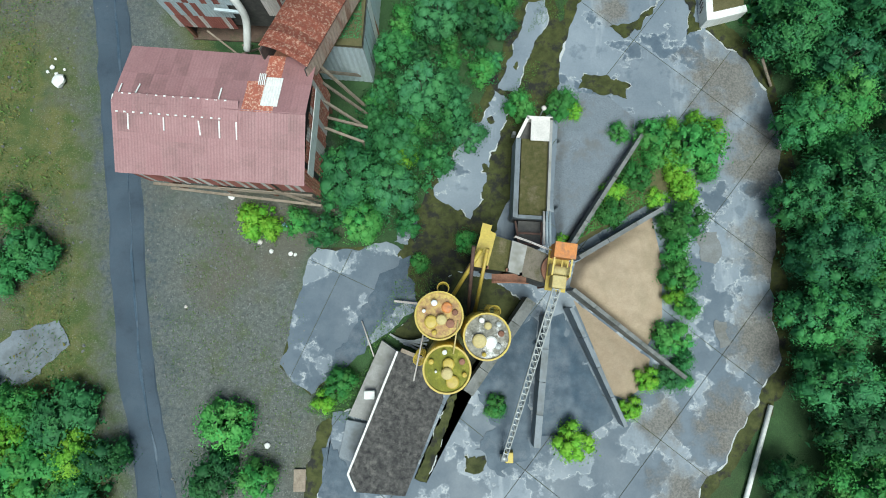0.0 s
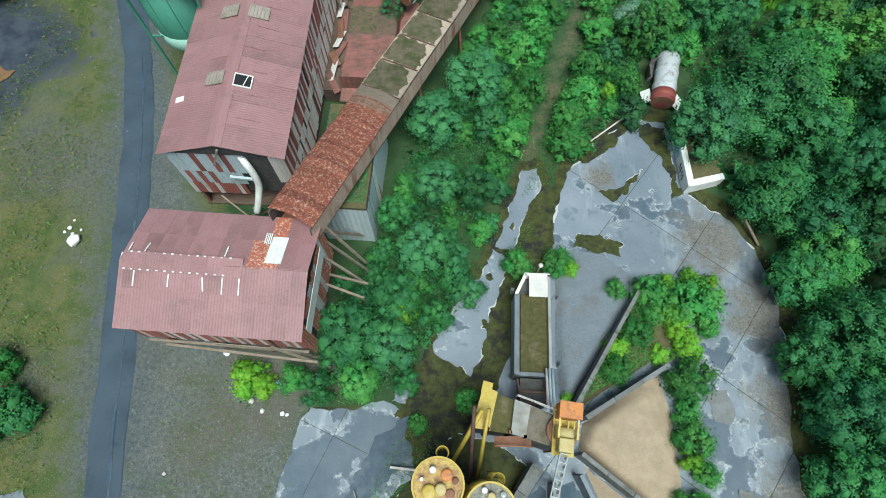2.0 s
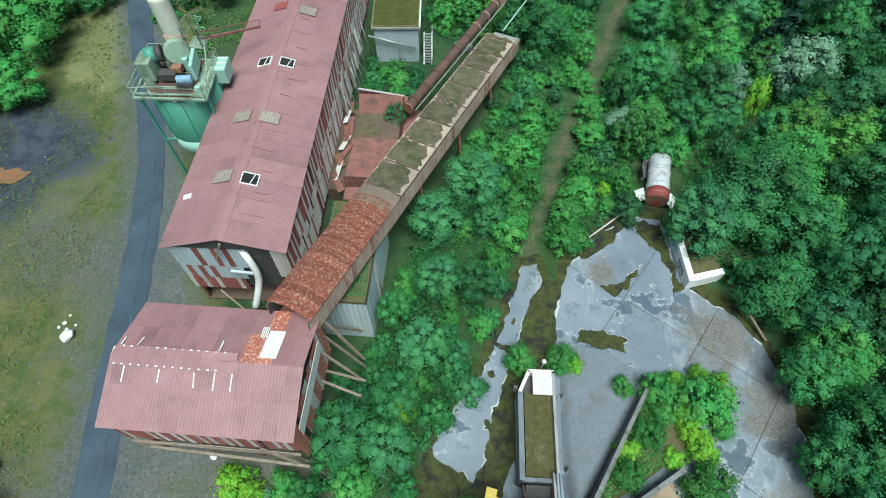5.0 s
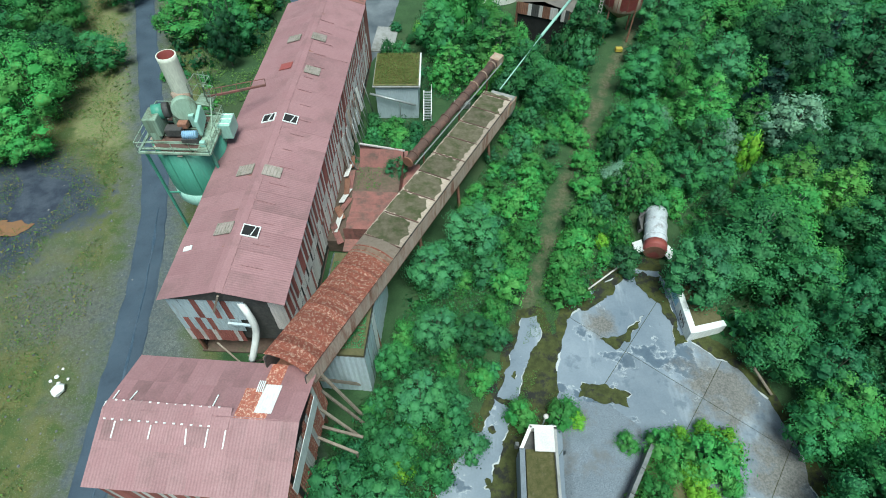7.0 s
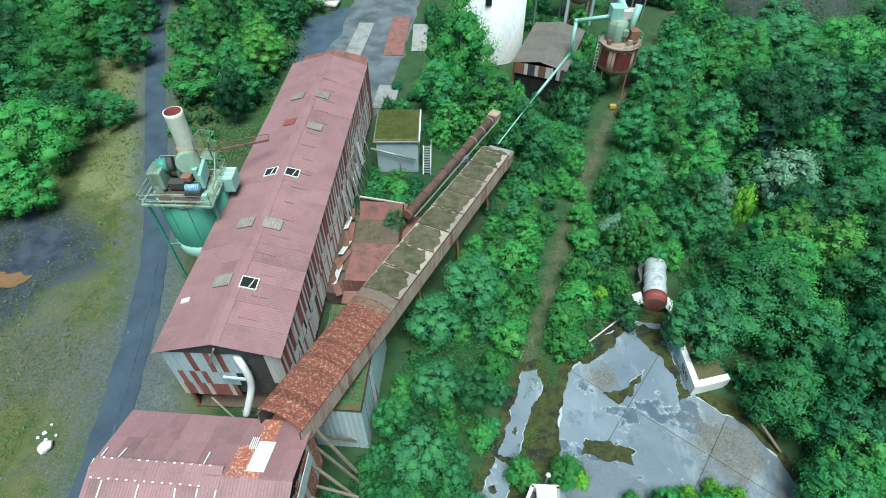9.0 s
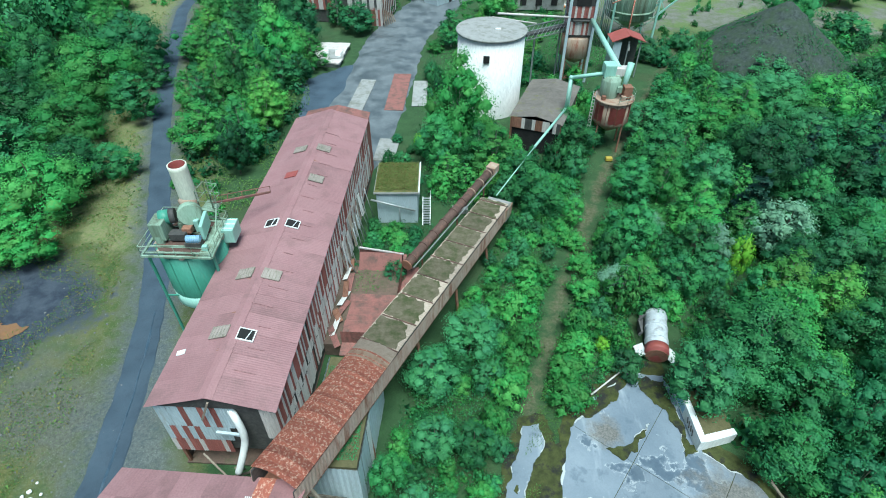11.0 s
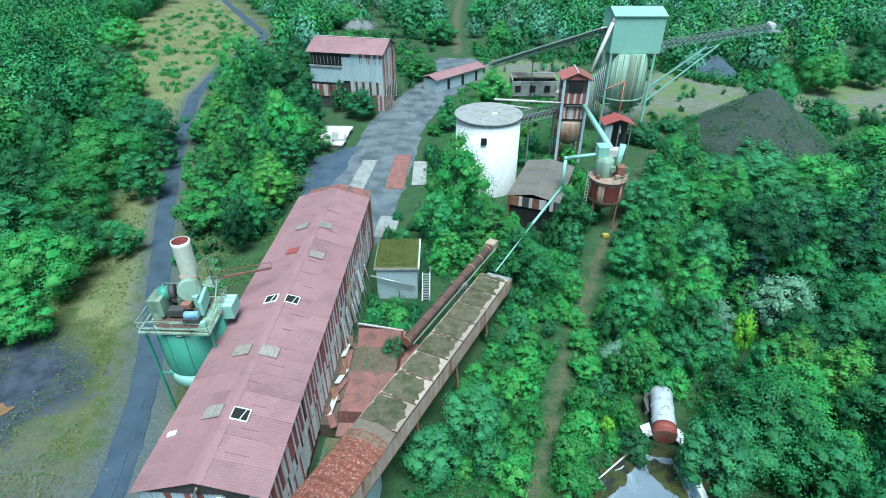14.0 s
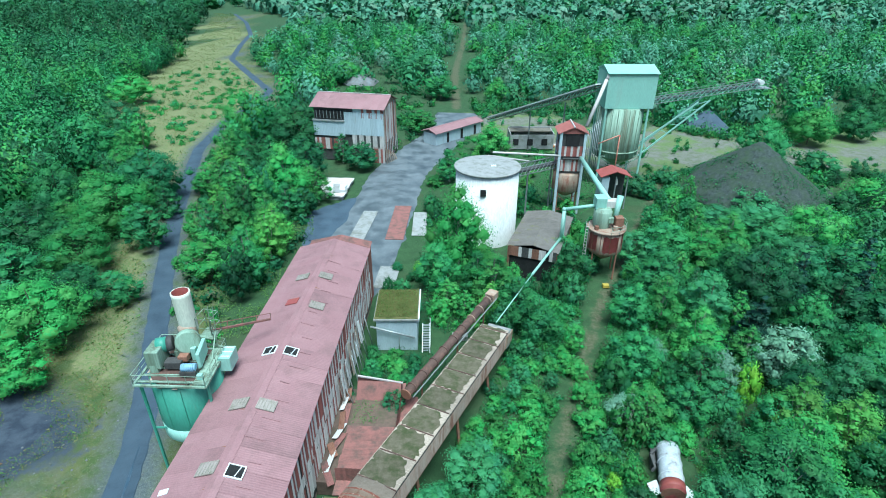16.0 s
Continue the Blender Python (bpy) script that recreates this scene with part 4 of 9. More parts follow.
sheet_wall(HALL, (HW, HL), (-HW, HL), 1.0, HE + 0.2, [M["maroon"], M["pale"]], 0.6, pattern=(0, 0, 1))
for s in (-1, 1):
    y = -0.1 if s < 0 else HL + 0.1
    part("gable", prism([(-HW, HE - 0.15), (HW, HE - 0.15), (0, HR - 0.12)], -0.05, 0.05), M["darksteel"], HALL).matrix_basis = Matrix.Translation((0, y, 0)) @ pose(0, 0, 0, 90, 0, 0)
part("timber", bars([((0.2, -0.5, HE + 1.1), (-0.9, -0.5, HE - 1.3))], 0.16), M["wood"], HALL, "loose pale timber hanging from the gable")
# bent white duct at the south gable
def sweep(points, r, seg=14, steps=6):
    """A round pipe through the points, bent smoothly."""
    pts = [Vector(p) for p in points]
    ext = [2 * pts[0] - pts[1]] + pts + [2 * pts[-1] - pts[-2]]
    line = []
    for p0, p1, p2, p3 in zip(ext, ext[1:], ext[2:], ext[3:]):
        for i in range(steps):
            t = i / steps
            line.append(0.5 * (2 * p1 + (p2 - p0) * t + (2 * p0 - 5 * p1 + 4 * p2 - p3) * t * t + (3 * p1 - p0 - 3 * p2 + p3) * t ** 3))
    line.append(pts[-1])
    out, rings = bmesh.new(), []
    for i, p in enumerate(line):
        q = (line[min(i + 1, len(line) - 1)] - line[max(i - 1, 0)]).to_track_quat("Z", "Y")
        rings.append([out.verts.new(p + q @ Vector((r * math.cos(2 * math.pi * k / seg), r * math.sin(2 * math.pi * k / seg), 0))) for k in range(seg)])
    for lo, hi in zip(rings, rings[1:]):
        for k in range(seg):
            out.faces.new((lo[k], lo[(k + 1) % seg], hi[(k + 1) % seg], hi[k])).smooth = True
    out.faces.new(rings[0][::-1])
    out.faces.new(rings[-1])
    return out


bm = sweep([(1.2, 0.2, 8.7), (1.75, -0.35, 8.2), (2.0, -0.6, 6.8), (1.9, -0.8, 5.4), (1.4, -1.5, 3.6), (1.05, -1.9, 2.6)], 0.30)
part("duct", bm, M["white"], HALL, "bent white duct")
part("cross_beam", bars([((-0.4, -0.35, 6.1), (1.9, -0.6, 6.3))], 0.22), M["bluewhite"], HALL)
for a, b in (((0.4, -0.3, 0), (0.9, -1.8, 3.2)), ((1.5, -0.4, 0), (0.6, -2.2, 2.4)), ((-2.5, -0.4, 2.6), (1.0, -2.6, 1.2)), ((-1.8, -1.9, 0.2), (1.8, -2.6, 2.6)), ((2.6, -0.6, 0.4), (-0.6, -3.2, 0.8))):
    part("fallen_beam", bars([(a, b)], 0.14), M["wood"], HALL, "collapsed timber")
# light lean-to chute and poles at the east wall
for k in range(15):
    y = 22.6 + k * 0.85
    lean = rnd.uniform(3, 11)
    hgt = rnd.uniform(2.8, 4.4)
    part("chute_cover", bx((0, 0, 0), (0.05, rnd.uniform(0.35, 0.65), hgt), pose(HW + 0.3 + hgt * 0.08 + rnd.uniform(0, 0.2), y, 1.9 + hgt / 2 + rnd.uniform(0, 0.8), rnd.uniform(-8, 8), -lean, rnd.uniform(-9, 9))), M[("fringe", "palestrip", "pale")[k % 3]], HALL, "torn pale cladding hanging from the side chute")
for k in range(9):
    y = 23.5 + k * 1.5
    part("pole", tb((HW + 1.5 + rnd.uniform(0, 0.6), y, 0), (HW + 0.9, y + rnd.uniform(-1, 1), 5.2), 0.06, 6), M["steel"], HALL)

# lower extension at the north end
for sx in (-1, 1):
    part("end_roof", bx((0, 0, 0), (4.7, 3.0, 0.08), pose(0.4 + sx * 2.28, HL + 1.7, 9.75, 0, sx * 13, 0)), M["bayred"], HALL, "darker red roof of the north extension")
    part("end_wall", bx((0.4 + sx * 4.3, HL + 1.6, 4.6), (0.15, 2.6, 9.2)), M["maroon"], HALL)
part("end_wall", bx((0.4, HL + 2.9, 4.6), (8.6, 0.15, 9.2)), M["maroon"], HALL)

# ---- transfer shed over the conveyor head ----
SHED = thing("transfer_shed", pose(-16.35, 13.65, 0, 0, 0, -4.3), "raised shed with faded red sheet roof and torn cladding", "industrial shed")
SX, SY, SE, SR = 6.55, 4.35, 9.0, 10.5
part("floor_deck", bx((0, 0, 5.6), (12.6, 8.2, 0.3)), M["concrete"], SHED)
bm = bmesh.new()
for c, s in (((0, -SY + 0.2, 7.4), (12.6, 0.12, 3.2)), ((0, SY - 0.2, 7.4), (12.6, 0.12, 3.2)), ((-SX + 0.2, 0, 7.4), (0.12, 8.2, 3.2)), ((SX - 0.25, 0, 6.2), (0.12, 8.2, 5.4))):
    box(bm, c, s)
part("wall_core", bm, M["darksteel"], SHED, "dark inner wall behind the cladding")
dn = math.hypot(SY + 0.3, SR - SE)
for s, rows in ((1, 2), (-1, 2)):
    alt = {(0, 9): M["rustroof"], (0, 8): M["rustroof"], (1, 9): M["rustroof"], (1, 8): M["roof"]} if s > 0 else {}
    sheet_roof(SHED, "roof_sheet", (-SX - 0.2, 0, SR), (1, 0, 0), (0, s * (SY + 0.3), SE - SR), M["roof"], 2 * SX + 0.4, dn, rows, 12, alt=alt)
tilt = math.degrees(math.atan2(SR - SE, SY + 0.3))
m = Matrix.Translation((4.12, 1.62, SR - 0.40)) @ pose(0, 0, 0, -tilt, 0, 0)
part("roof_patch", corr(1.2, 2.5, 0.2, 0.02), M["white"], SHED, "white replacement roof sheet").matrix_basis = m
for k in range(4):
    part("roof_patch", bx((3.55 - 0.13 * k, 0.9, SR - 0.17), (0.07, 0.9, 0.04), pose(0, 0, 0, -tilt * 0.5, 0, 0)), M["white"], SHED)
# raised ridge vent of loose sheets with torn pale edges
sheet_roof(SHED, "ridge_sheet", (-SX, -0.70, SR - 0.12), (1, 0, 0), (0, 1, 0.17), M["roof"], 8.6, 1.25, 1, 7, wobble=0.06)
sheet_roof(SHED, "ridge_sheet", (-SX + 0.2, -1.9, SR - 0.57), (1, 0, 0), (0, 1, 0.34), M["roof"], 8.6, 1.25, 1, 6, wobble=0.06)
for k in range(26):
    part("torn_edge", bx((-SX + 0.2 + k * 0.3 + rnd.uniform(-.05, .05), 0.55 if k % 2 else -0.72, SR + (0.0 if k % 2 == 0 else 0.14)), (0.16, 0.10, 0.05)), M["white"], SHED)
for x, y, l in ((-5.6, -1.3, 1.1), (-3.1, -1.3, 0.9), (-0.6, -1.4, 1.0), (0.8, -1.4, 1.2), (2.0, -1.4, 1.2), (-5.2, 0.9, 1.2), (0.6, 1.1, 1.1), (-6.4, 1.0, 0.8)):
    z_ = SR - abs(y) * (SR - SE) / SY + 0.16
    part("torn_edge", bx((0, 0, 0), (0.09, l, 0.04), Matrix.Translation((x, y, z_)) @ pose(0, 0, 0, -tilt if y > 0 else tilt, 0, rnd.uniform(-8, 8))), M["white"], SHED)
part("broken_gutter", bx((-SX - 0.1, 0.2, SR - 0.25), (0.5, 0.7, 0.18)), M["white"], SHED)
sheet_wall(SHED, (-SX, -SY), (SX, -SY), 5.3, SE - 0.05, [M["maroon"], M["pale"]], 0.36, pattern=(0, 1, 0, 1, 0), miss=0.05, jag=0.4)
sheet_wall(SHED, (SX, -SY), (SX, SY), 3.4, SE + 0.1, [M["rustroof"], M["pale"]], 0.5, pattern=(0, 0, 1, 0), miss=0.05, jag=0.3)
part("cover_sheet", prism([(-3.6, -0.7), (2.8, -0.5), (2.8, 0.95), (-3.6, 0.85)], 0, 0.05), M["white"], SHED, "pale sheet strip on the gable wall").matrix_basis = Matrix.Translation((SX + 0.16, 0, 7.4)) @ Matrix(((0, 0, 1, 0), (1, 0, 0, 0), (0, 1, 0, 0), (0, 0, 0, 1)))
sheet_wall(SHED, (-SX, SY), (-SX, -SY), 5.8, SE, [M["maroon"], M["pale"]], 0.5, pattern=(0, 0, 1))
sheet_wall(SHED, (SX, SY), (-SX, SY), 5.8, SE, [M["maroon"], M["pale"]], 0.6, pattern=(0, 0, 1))
for x in (-6.0, -2.0, 2.0, 6.0):
    for y in (-3.9, 3.9):
        part("leg", bars([((x, y, 0), (x, y, 5.6))], 0.28), M["rust"], SHED)
for a, b in (((-6.2, -4.6, 4.9), (6.2, -4.5, 4.2)), ((-6.2, -4.4, 2.2), (6.6, -5.0, 2.6)), ((-2, -4.2, 0.2), (2, -4.2, 5.2)), ((6, -4.2, 0.2), (2, -4.2, 5.2)), ((3.6, -4.6, 5.6), (7.2, -5.0, 0.4)),
             ((6.4, 4.6, 9.4), (9.6, 4.2, 0.2)), ((6.5, 3.0, 5.4), (9.4, 2.6, 0.3)), ((6.6, 4.5, 7.4), (8.8, 7.4, 0.2)), ((6.5, 4.2, 6.0), (9.8, 3.6, 0.2)), ((6.4, 1.2, 4.2), (9.6, 0.6, 2.8)), ((6.6, 2.2, 3.6), (9.9, 1.8, 3.0)), ((9.5, 0.5, 0), (9.6, 0.6, 3.0))):
    part("brace", bars([(a, b)], 0.2), M["wood"], SHED, "weathered brace")
part("cladding_remnant", prism([(-1.0, 0), (5.5, 0), (5.9, 0.9), (-1.0, 1.3)], 0, 0.05), M["fringe"], SHED, "torn pale cladding").matrix_basis = Matrix.Translation((0, -SY - 0.2, 4.0)) @ pose(0, 0, 0, 90, 0, 0)

# ---- sloping conveyor gallery ----
GS, GN = Vector((-11.35, 17.2, 10.6)), Vector((6.95, 57.0, 4.6))
glen = (GN - GS).length
gdir = (GN - GS).normalized()
gside = Vector((gdir.y, -gdir.x, 0)).normalized()
gup = gside.cross(gdir)
GM = Matrix((gside, gdir, gup)).transposed().to_4x4()
GM.translation = GS
GAL = thing("conveyor_gallery", GM, "long sloping conveyor gallery with mossy sheet roof and rusty sides", "conveyor")
GW = 1.82
part("gallery_floor", bx((0, glen / 2, -2.3), (2 * GW, glen, 0.2)), M["rust"], GAL)
nseg = 15
side_me = mesh_of("side_panel", corr(glen / nseg, 2.0, 0.4, 0.015), M["galleryside"])
for s in (-1, 1):
    part("side_wall", bx((s * (GW - 0.06), glen / 2, -1.25), (0.1, glen, 2.0)), M["darksteel"], GAL)
    for k in range(nseg):
        again("side_panel", side_me, GAL, Matrix.Translation((s * (GW + 0.03), glen / nseg * (k + 0.5), -1.2)) @ Matrix(((0, 0, 1, 0), (1, 0, 0, 0), (0, 1, 0, 0), (0, 0, 0, 1))))
cut = 0.29 * glen


def hood(y0, y1, w, rise, material, name, label=""):
    bm = bmesh.new()
    n = 8
    lo, hi = [], []
    for i in range(n + 1):
        a = -1 + 2 * i / n
        z = rise * (1 - a * a)
        lo.append(bm.verts.new((a * w, y0, z)))
        hi.append(bm.verts.new((a * w, y1, z + 0.02)))
    for i in range(n):
        bm.faces.new((lo[i], lo[i + 1], hi[i + 1], hi[i]))
    bmesh.ops.solidify(bm, geom=bm.faces[:], thickness=0.03)
    return part(name, bm, material, GAL, label)


k, y = 0, 0.15
while y < cut:
    hood(y, y + 0.36, GW + 0.08, 0.52 + 0.03 * (k % 2), M["rustroof"], "hood_sheet")
    y += 0.335
    k += 1
for k in range(3):
    hood(cut - 0.9 + 0.75 * k, cut - 0.1 + 0.8 * k, GW + 0.09 - 0.01 * k, 0.56 - 0.17 * k, M["fringe" if k else "palerust"], "hood_sheet", "bleached cement hood sheet")
y, bay = cut + 1.5, 0
while y < glen - 0.4:
    l = min(3.6, glen - y)
    part("roof_slab", bx((0, 0, 0), (2 * GW + 0.06, l - 0.03, 0.1), pose(0, y + l / 2, 0.05, 0, 0, rnd.uniform(-.4, .4))), M["fringe"], GAL, "bleached cement roof sheet")
    w0, w1 = -GW + rnd.uniform(0.0, 0.2), GW - rnd.uniform(0.2, 0.55)
    mat_pts = ragged([(w0, y + 0.15), (w1, y + 0.1), (w1 + 0.1, y + l * 0.5), (w1 - rnd.uniform(-0.2, 0.5), y + l - 0.15), (w0 + rnd.uniform(-0.2, 0.3), y + l - 0.1), (w0 - 0.1, y + l * 0.5)], 0.12, 0.3, 1.9, bay * 3.1)
    part("moss_mat", prism([(min(GW - 0.04, max(-GW + 0.04, p)), q) for p, q in mat_pts], 0.1, 0.145), M["gallerymoss"], GAL, "dark moss mat on the roof sheet")
    part("joint_batten", bx((0, 0, 0), (2 * GW + rnd.uniform(-0.3, 0.1), 0.09, 0.09), pose(rnd.uniform(-0.1, 0.1), y, 0.15, 0, 0, rnd.uniform(-2, 2))), M["darkrust"], GAL)
    y += 3.63
    bay += 1
rib_me = mesh_of("edge_rib", bx((0, 0, 0), (0.42, 0.05, 0.03)), M["fringe"])
yy = cut + 1.6
while yy < glen - 0.2:
    for s in (-1, 1):
        again("edge_rib", rib_me, GAL, Matrix.Translation((s * (GW - 0.16 + rnd.uniform(0, 0.06)), yy, 0.11)) @ pose(0, 0, 0, 0, s * 3, rnd.uniform(-4, 4)))
    yy += 0.3
for f in (0.2, 0.42, 0.63, 0.84):
    p = GS.lerp(GN, f)
    for s in (-1, 1):
        a = GM.inverted() @ (p + gside * s * 1.5 + Vector((0, 0, -2.3)))
        b = GM.inverted() @ Vector((p.x + gside.x * s * 1.9, p.y + gside.y * s * 1.9, 0))
        part("support_leg", bars([(a, b)], 0.25), M["rust"], GAL)
# white cabin and small head at the low end
part("tail_box", bx((0.2, glen + 0.9, -1.6), (3.2, 1.6, 2.2)), M["concrete"], GAL, "grey concrete tail station")
part("tail_plate", bx((1.9, glen + 0.4, -1.3), (0.1, 2.6, 1.6)), M["palerust"], GAL)

# ---- pale corrugated annex under the gallery ----
ANX = thing("annex_building", pose(-6.3, 19.9, 0, 0, 0, -4), "pale blue corrugated annex with weeds on its roof", "annex")
part("wall_core", prism([(-4.4, 0.1), (-0.1, 0.1), (-0.1, 10.3), (-4.4, 10.3)], 0, 6.3), M["concrete"], ANX)
sheet_wall(ANX, (-4.5, 0), (0, 0), 0, 6.5, [M["annexblue"]], 0.9)
sheet_wall(ANX, (0, 0), (0, 10.4), 0, 6.6, [M["annexblue"], M["white"]], 1.1, pattern=(0,))
sheet_wall(ANX, (-4.5, 10.4), (-4.5, 0), 0, 6.5, [M["annexblue"]], 1.1)
part("roof_soil", bx((-2.25, 5.2, 6.45), (4.3, 10.2, 0.3)), M["weedroof"], ANX, "weed-grown roof")

# ---- red lean-to bay between hall and gallery ----
BAY = thing("open_bay", pose(-10.3, 36.0, 0, 0, 0, -3), "roofless red sheet-clad bay full of silt", "storage bay")
part("bay_floor", bx((2.5, 6, 1.2), (5.0, 11.5, 2.4)), M["rustsoil_dark"], BAY, "rusty brown silt filling")
part("side_fill", bx((-0.98, 6.2, 0.9), (1.85, 13.0, 1.8)), M["rustsoil_dark"], BAY, "rubble and silt against the hall wall")
for k in range(9):
    part("fallen_sheet", corr(0.7, rnd.uniform(1.8, 3.0), 0.16, 0.015), M[("bayred", "palestrip", "rust")[k % 3]], BAY, "cladding sheet fallen beside the wall").matrix_basis = pose(-1.0 + rnd.uniform(-0.3, 0.3), 0.6 + k * 1.35, 2.0 + 0.1 * (k % 3), rnd.uniform(-8, 8), rnd.uniform(-25, -5), rnd.uniform(-30, 30))
for a, b, z in (((0, 0), (5.2, 0), 3.6), ((5.2, 0), (5.2, 11.6), 3.8), ((5.2, 11.6), (0, 12.2), 4.2)):
    sheet_wall(BAY, a, b, 0, z, [M["bayred"]], 1.0)
    part("bay_wall", bars([((*a, z / 2), (*b, z / 2))], z - 0.2, 0.14), M["bayred"], BAY)
part("cap_rail", bars([((0, 12.2, 4.3), (5.3, 11.6, 4.0))], 0.18), M["pale"], BAY)
for k in range(6):
    part("bay_sheet", corr(1.02, 5.0, 0.16, 0.02), M["bayred"], BAY, "red corrugated sheet lying in the bay").matrix_basis = pose(2.55 + rnd.uniform(-.1, .1), 0.8 + k * 0.98, 2.62 + 0.02 * (k % 2), 0, rnd.uniform(-2, 2), 90 + rnd.uniform(-2, 2))
part("bay_sheet", bx((0, 0, 0), (5.0, 0.08, 2.2), pose(2.6, 11.0, 3.2, -38, 0, 0)), M["bayred"], BAY, "red sheet leaning over the bay")

# ---- rusty tube conveyor beside the gallery ----
TUBE = thing("tube_conveyor", Matrix(), "rusty steel tube conveyor with bolted rings", "pipe conveyor")
a, b = Vector((-3.9, 45.2, 4.3)), Vector((6.9, 63.0, 5.6))
part("tube", tb(a, b, 0.55, 16), M["darkrust"], TUBE)
for k in range(9):
    p = a.lerp(b, (k + 0.5) / 9)
    d = (b - a).normalized()
    part("ring", tb(p - d * 0.06, p + d * 0.06, 0.66, 16), M["palerust"] if k > 5 else M["darkrust"], TUBE)
part("walk_rail", bars([(a + Vector((0.75, -0.2, -0.3)), b + Vector((0.75, -0.2, -0.3)))], 0.12), M["steel"], TUBE)
for f in (0.15, 0.55, 0.9):
    p = a.lerp(b, f)
    part("leg", bars([(p + Vector((0, 0, -0.5)), (p.x, p.y, 0))], 0.2), M["rust"], TUBE)
part("head_box", bx((0, 0, 0), (1.3, 1.5, 1.0), Matrix.Translation(b + Vector((0.1, 0.1, 0.05))) @ pose(0, 0, 0, 0, 0, -31)), M["palerust"], TUBE)
part("tail_ring", tb(a - (b - a).normalized() * 0.15, a, 0.68, 16), M["rust"], TUBE)

# ---- hut with a weedy flat roof ----
HUT = thing("flat_roof_hut", pose(-3.1, 58.2, 0), "pale blue hut with a weed-covered flat roof", "hut")
part("wall_core", bx((-2.8, 3.5, 2.45), (5.4, 6.8, 4.9)), M["bluewhite"], HUT)
part("roof_slab", bx((-2.8, 3.5, 5.0), (6.0, 7.3, 0.22), bevel=0.03), M["concrete"], HUT)
part("roof_soil", bx((-2.85, 3.5, 5.16), (5.7, 7.0, 0.16)), M["hutsoil"], HUT, "moss and dry weeds on the roof")
part("roof_trim", bx((0.15, 3.5, 5.1), (0.16, 7.3, 0.4)), M["white"], HUT)
part("pipe", tb((-6.2, -0.35, 4.2), (-0.4, -0.35, 2.4), 0.14, 8), M["steel"], HUT)
part("pipe", tb((-2.5, -0.3, 0.1), (-2.5, -0.3, 2.9), 0.06, 6), M["steel"], HUT)
ST = thing("steel_stair", pose(-2.6, 57.6, 0), "grey steel stair beside the hut", "stairs")
for k in range(11):
    part("tread", bx((0.55, 0.3 + k * 0.27, 0.25 + k * 0.22), (1.0, 0.26, 0.05)), M["steel"], ST)
for x in (0.05, 1.05):
    part("stringer", bars([((x, 0.1, 0.05), (x, 3.2, 2.6))], 0.14, 0.06), M["steel"], ST)
part("handrail", bars([((1.1, 0.1, 1.1), (1.1, 3.2, 3.6)), ((1.1, 0.1, 0), (1.1, 0.1, 1.1)), ((1.1, 3.2, 2.5), (1.1, 3.2, 3.6))], 0.05), M["steel"], ST)
tagged(part("concrete_beam", bx((2.6, 60.8, 0.35), (2.2, 1.0, 0.7)), M["concrete"]), "grey concrete block in the weeds", "block")

# ---- green filter silo with fan, motor and stack ----
SILO = thing("filter_silo", pose(-24.9, 41.2, 0), "green steel silo with fan, motor and white stack on top", "silo")
part("tank", revolve([(0.0, 1.2), (0.6, 1.2), (3.2, 4.9), (3.2, 11.7), (0, 11.7)], 40), M["green"], SILO)
part("tank_band", revolve([(2.50, 3.8), (3.24, 4.85), (3.24, 6.3), (3.22, 6.3)], 40), M["mint"], SILO, "pale green lower band")
# dark rust colour here paints the shaded open inside below the deck
part("tank_roof", revolve([(3.05, 11.7), (3.05, 11.85), (0, 11.9)], 40), M["darkrust"], SILO, "silo top coloured dark like a shaded open inside")
for k in range(26):
    a_ = -2.9 + k * 0.16
    part("peeling_lip", bx((3.1 * math.cos(a_), 3.1 * math.sin(a_), 11.72), (0.5, 0.5, 0.1), pose(0, 0, 0), taper=0.6), M["fringe"], SILO) if k % 3 == 0 else None
for sx, sy in ((-1, -1), (1, -1), (-1, 1), (1, 1)):
    part("leg", bars([((sx * 3.1, sy * 2.6, 0), (sx * 3.1, sy * 2.6, 11.7))], 0.22), M["green"], SILO)
for a, b in (((-3.1, -2.6, 6.2), (3.1, -2.6, 6.2)), ((-3.1, -2.6, 0.3), (3.1, -2.6, 6.0))):
    part("brace", bars([(a, b)], 0.14), M["green"], SILO)
for a_ in (-1.9, -1.35, -2.5):
    part("seam", bars([((3.22 * math.cos(a_), 3.22 * math.sin(a_), 6.4), (3.22 * math.cos(a_), 3.22 * math.sin(a_), 11.6))], 0.06), M["green"], SILO)
deck = [(-3.4, -3.1), (3.3, -3.4), (3.3, 2.3), (1.6, 2.9), (-3.3, 3.0)]
bm = bmesh.new()
for (x0, y0), (x1, y1) in zip(deck, deck[1:] + deck[:1]):
    beam(bm, (x0, y0, 12.0), (x1, y1, 12.0), 0.22, 0.2)
for k in range(6):
    beam(bm, (-3.3, -2.6 + k * 1.0, 11.98), (3.2, -2.8 + k * 1.0, 11.98), 0.12, 0.12)
part("deck_frame", bm, M["oldgreen"], SILO)
part("deck_plate", bx((2.6, -0.5, 12.1), (1.2, 5.4, 0.08)), M["oldgreen"], SILO)
part("railing", rail([(x, y, 12.1) for x, y in deck], 1.1, True), M["oldgreen"], SILO)
fan = part("fan_housing", revolve([(0, -0.5), (0.4, -0.62), (0.55, -0.5), (1.05, -0.45), (1.15, -0.3), (1.15, 0.3), (1.05, 0.45), (0, 0.5)], 28), M["oldgreen"], SILO, "round green fan housing")
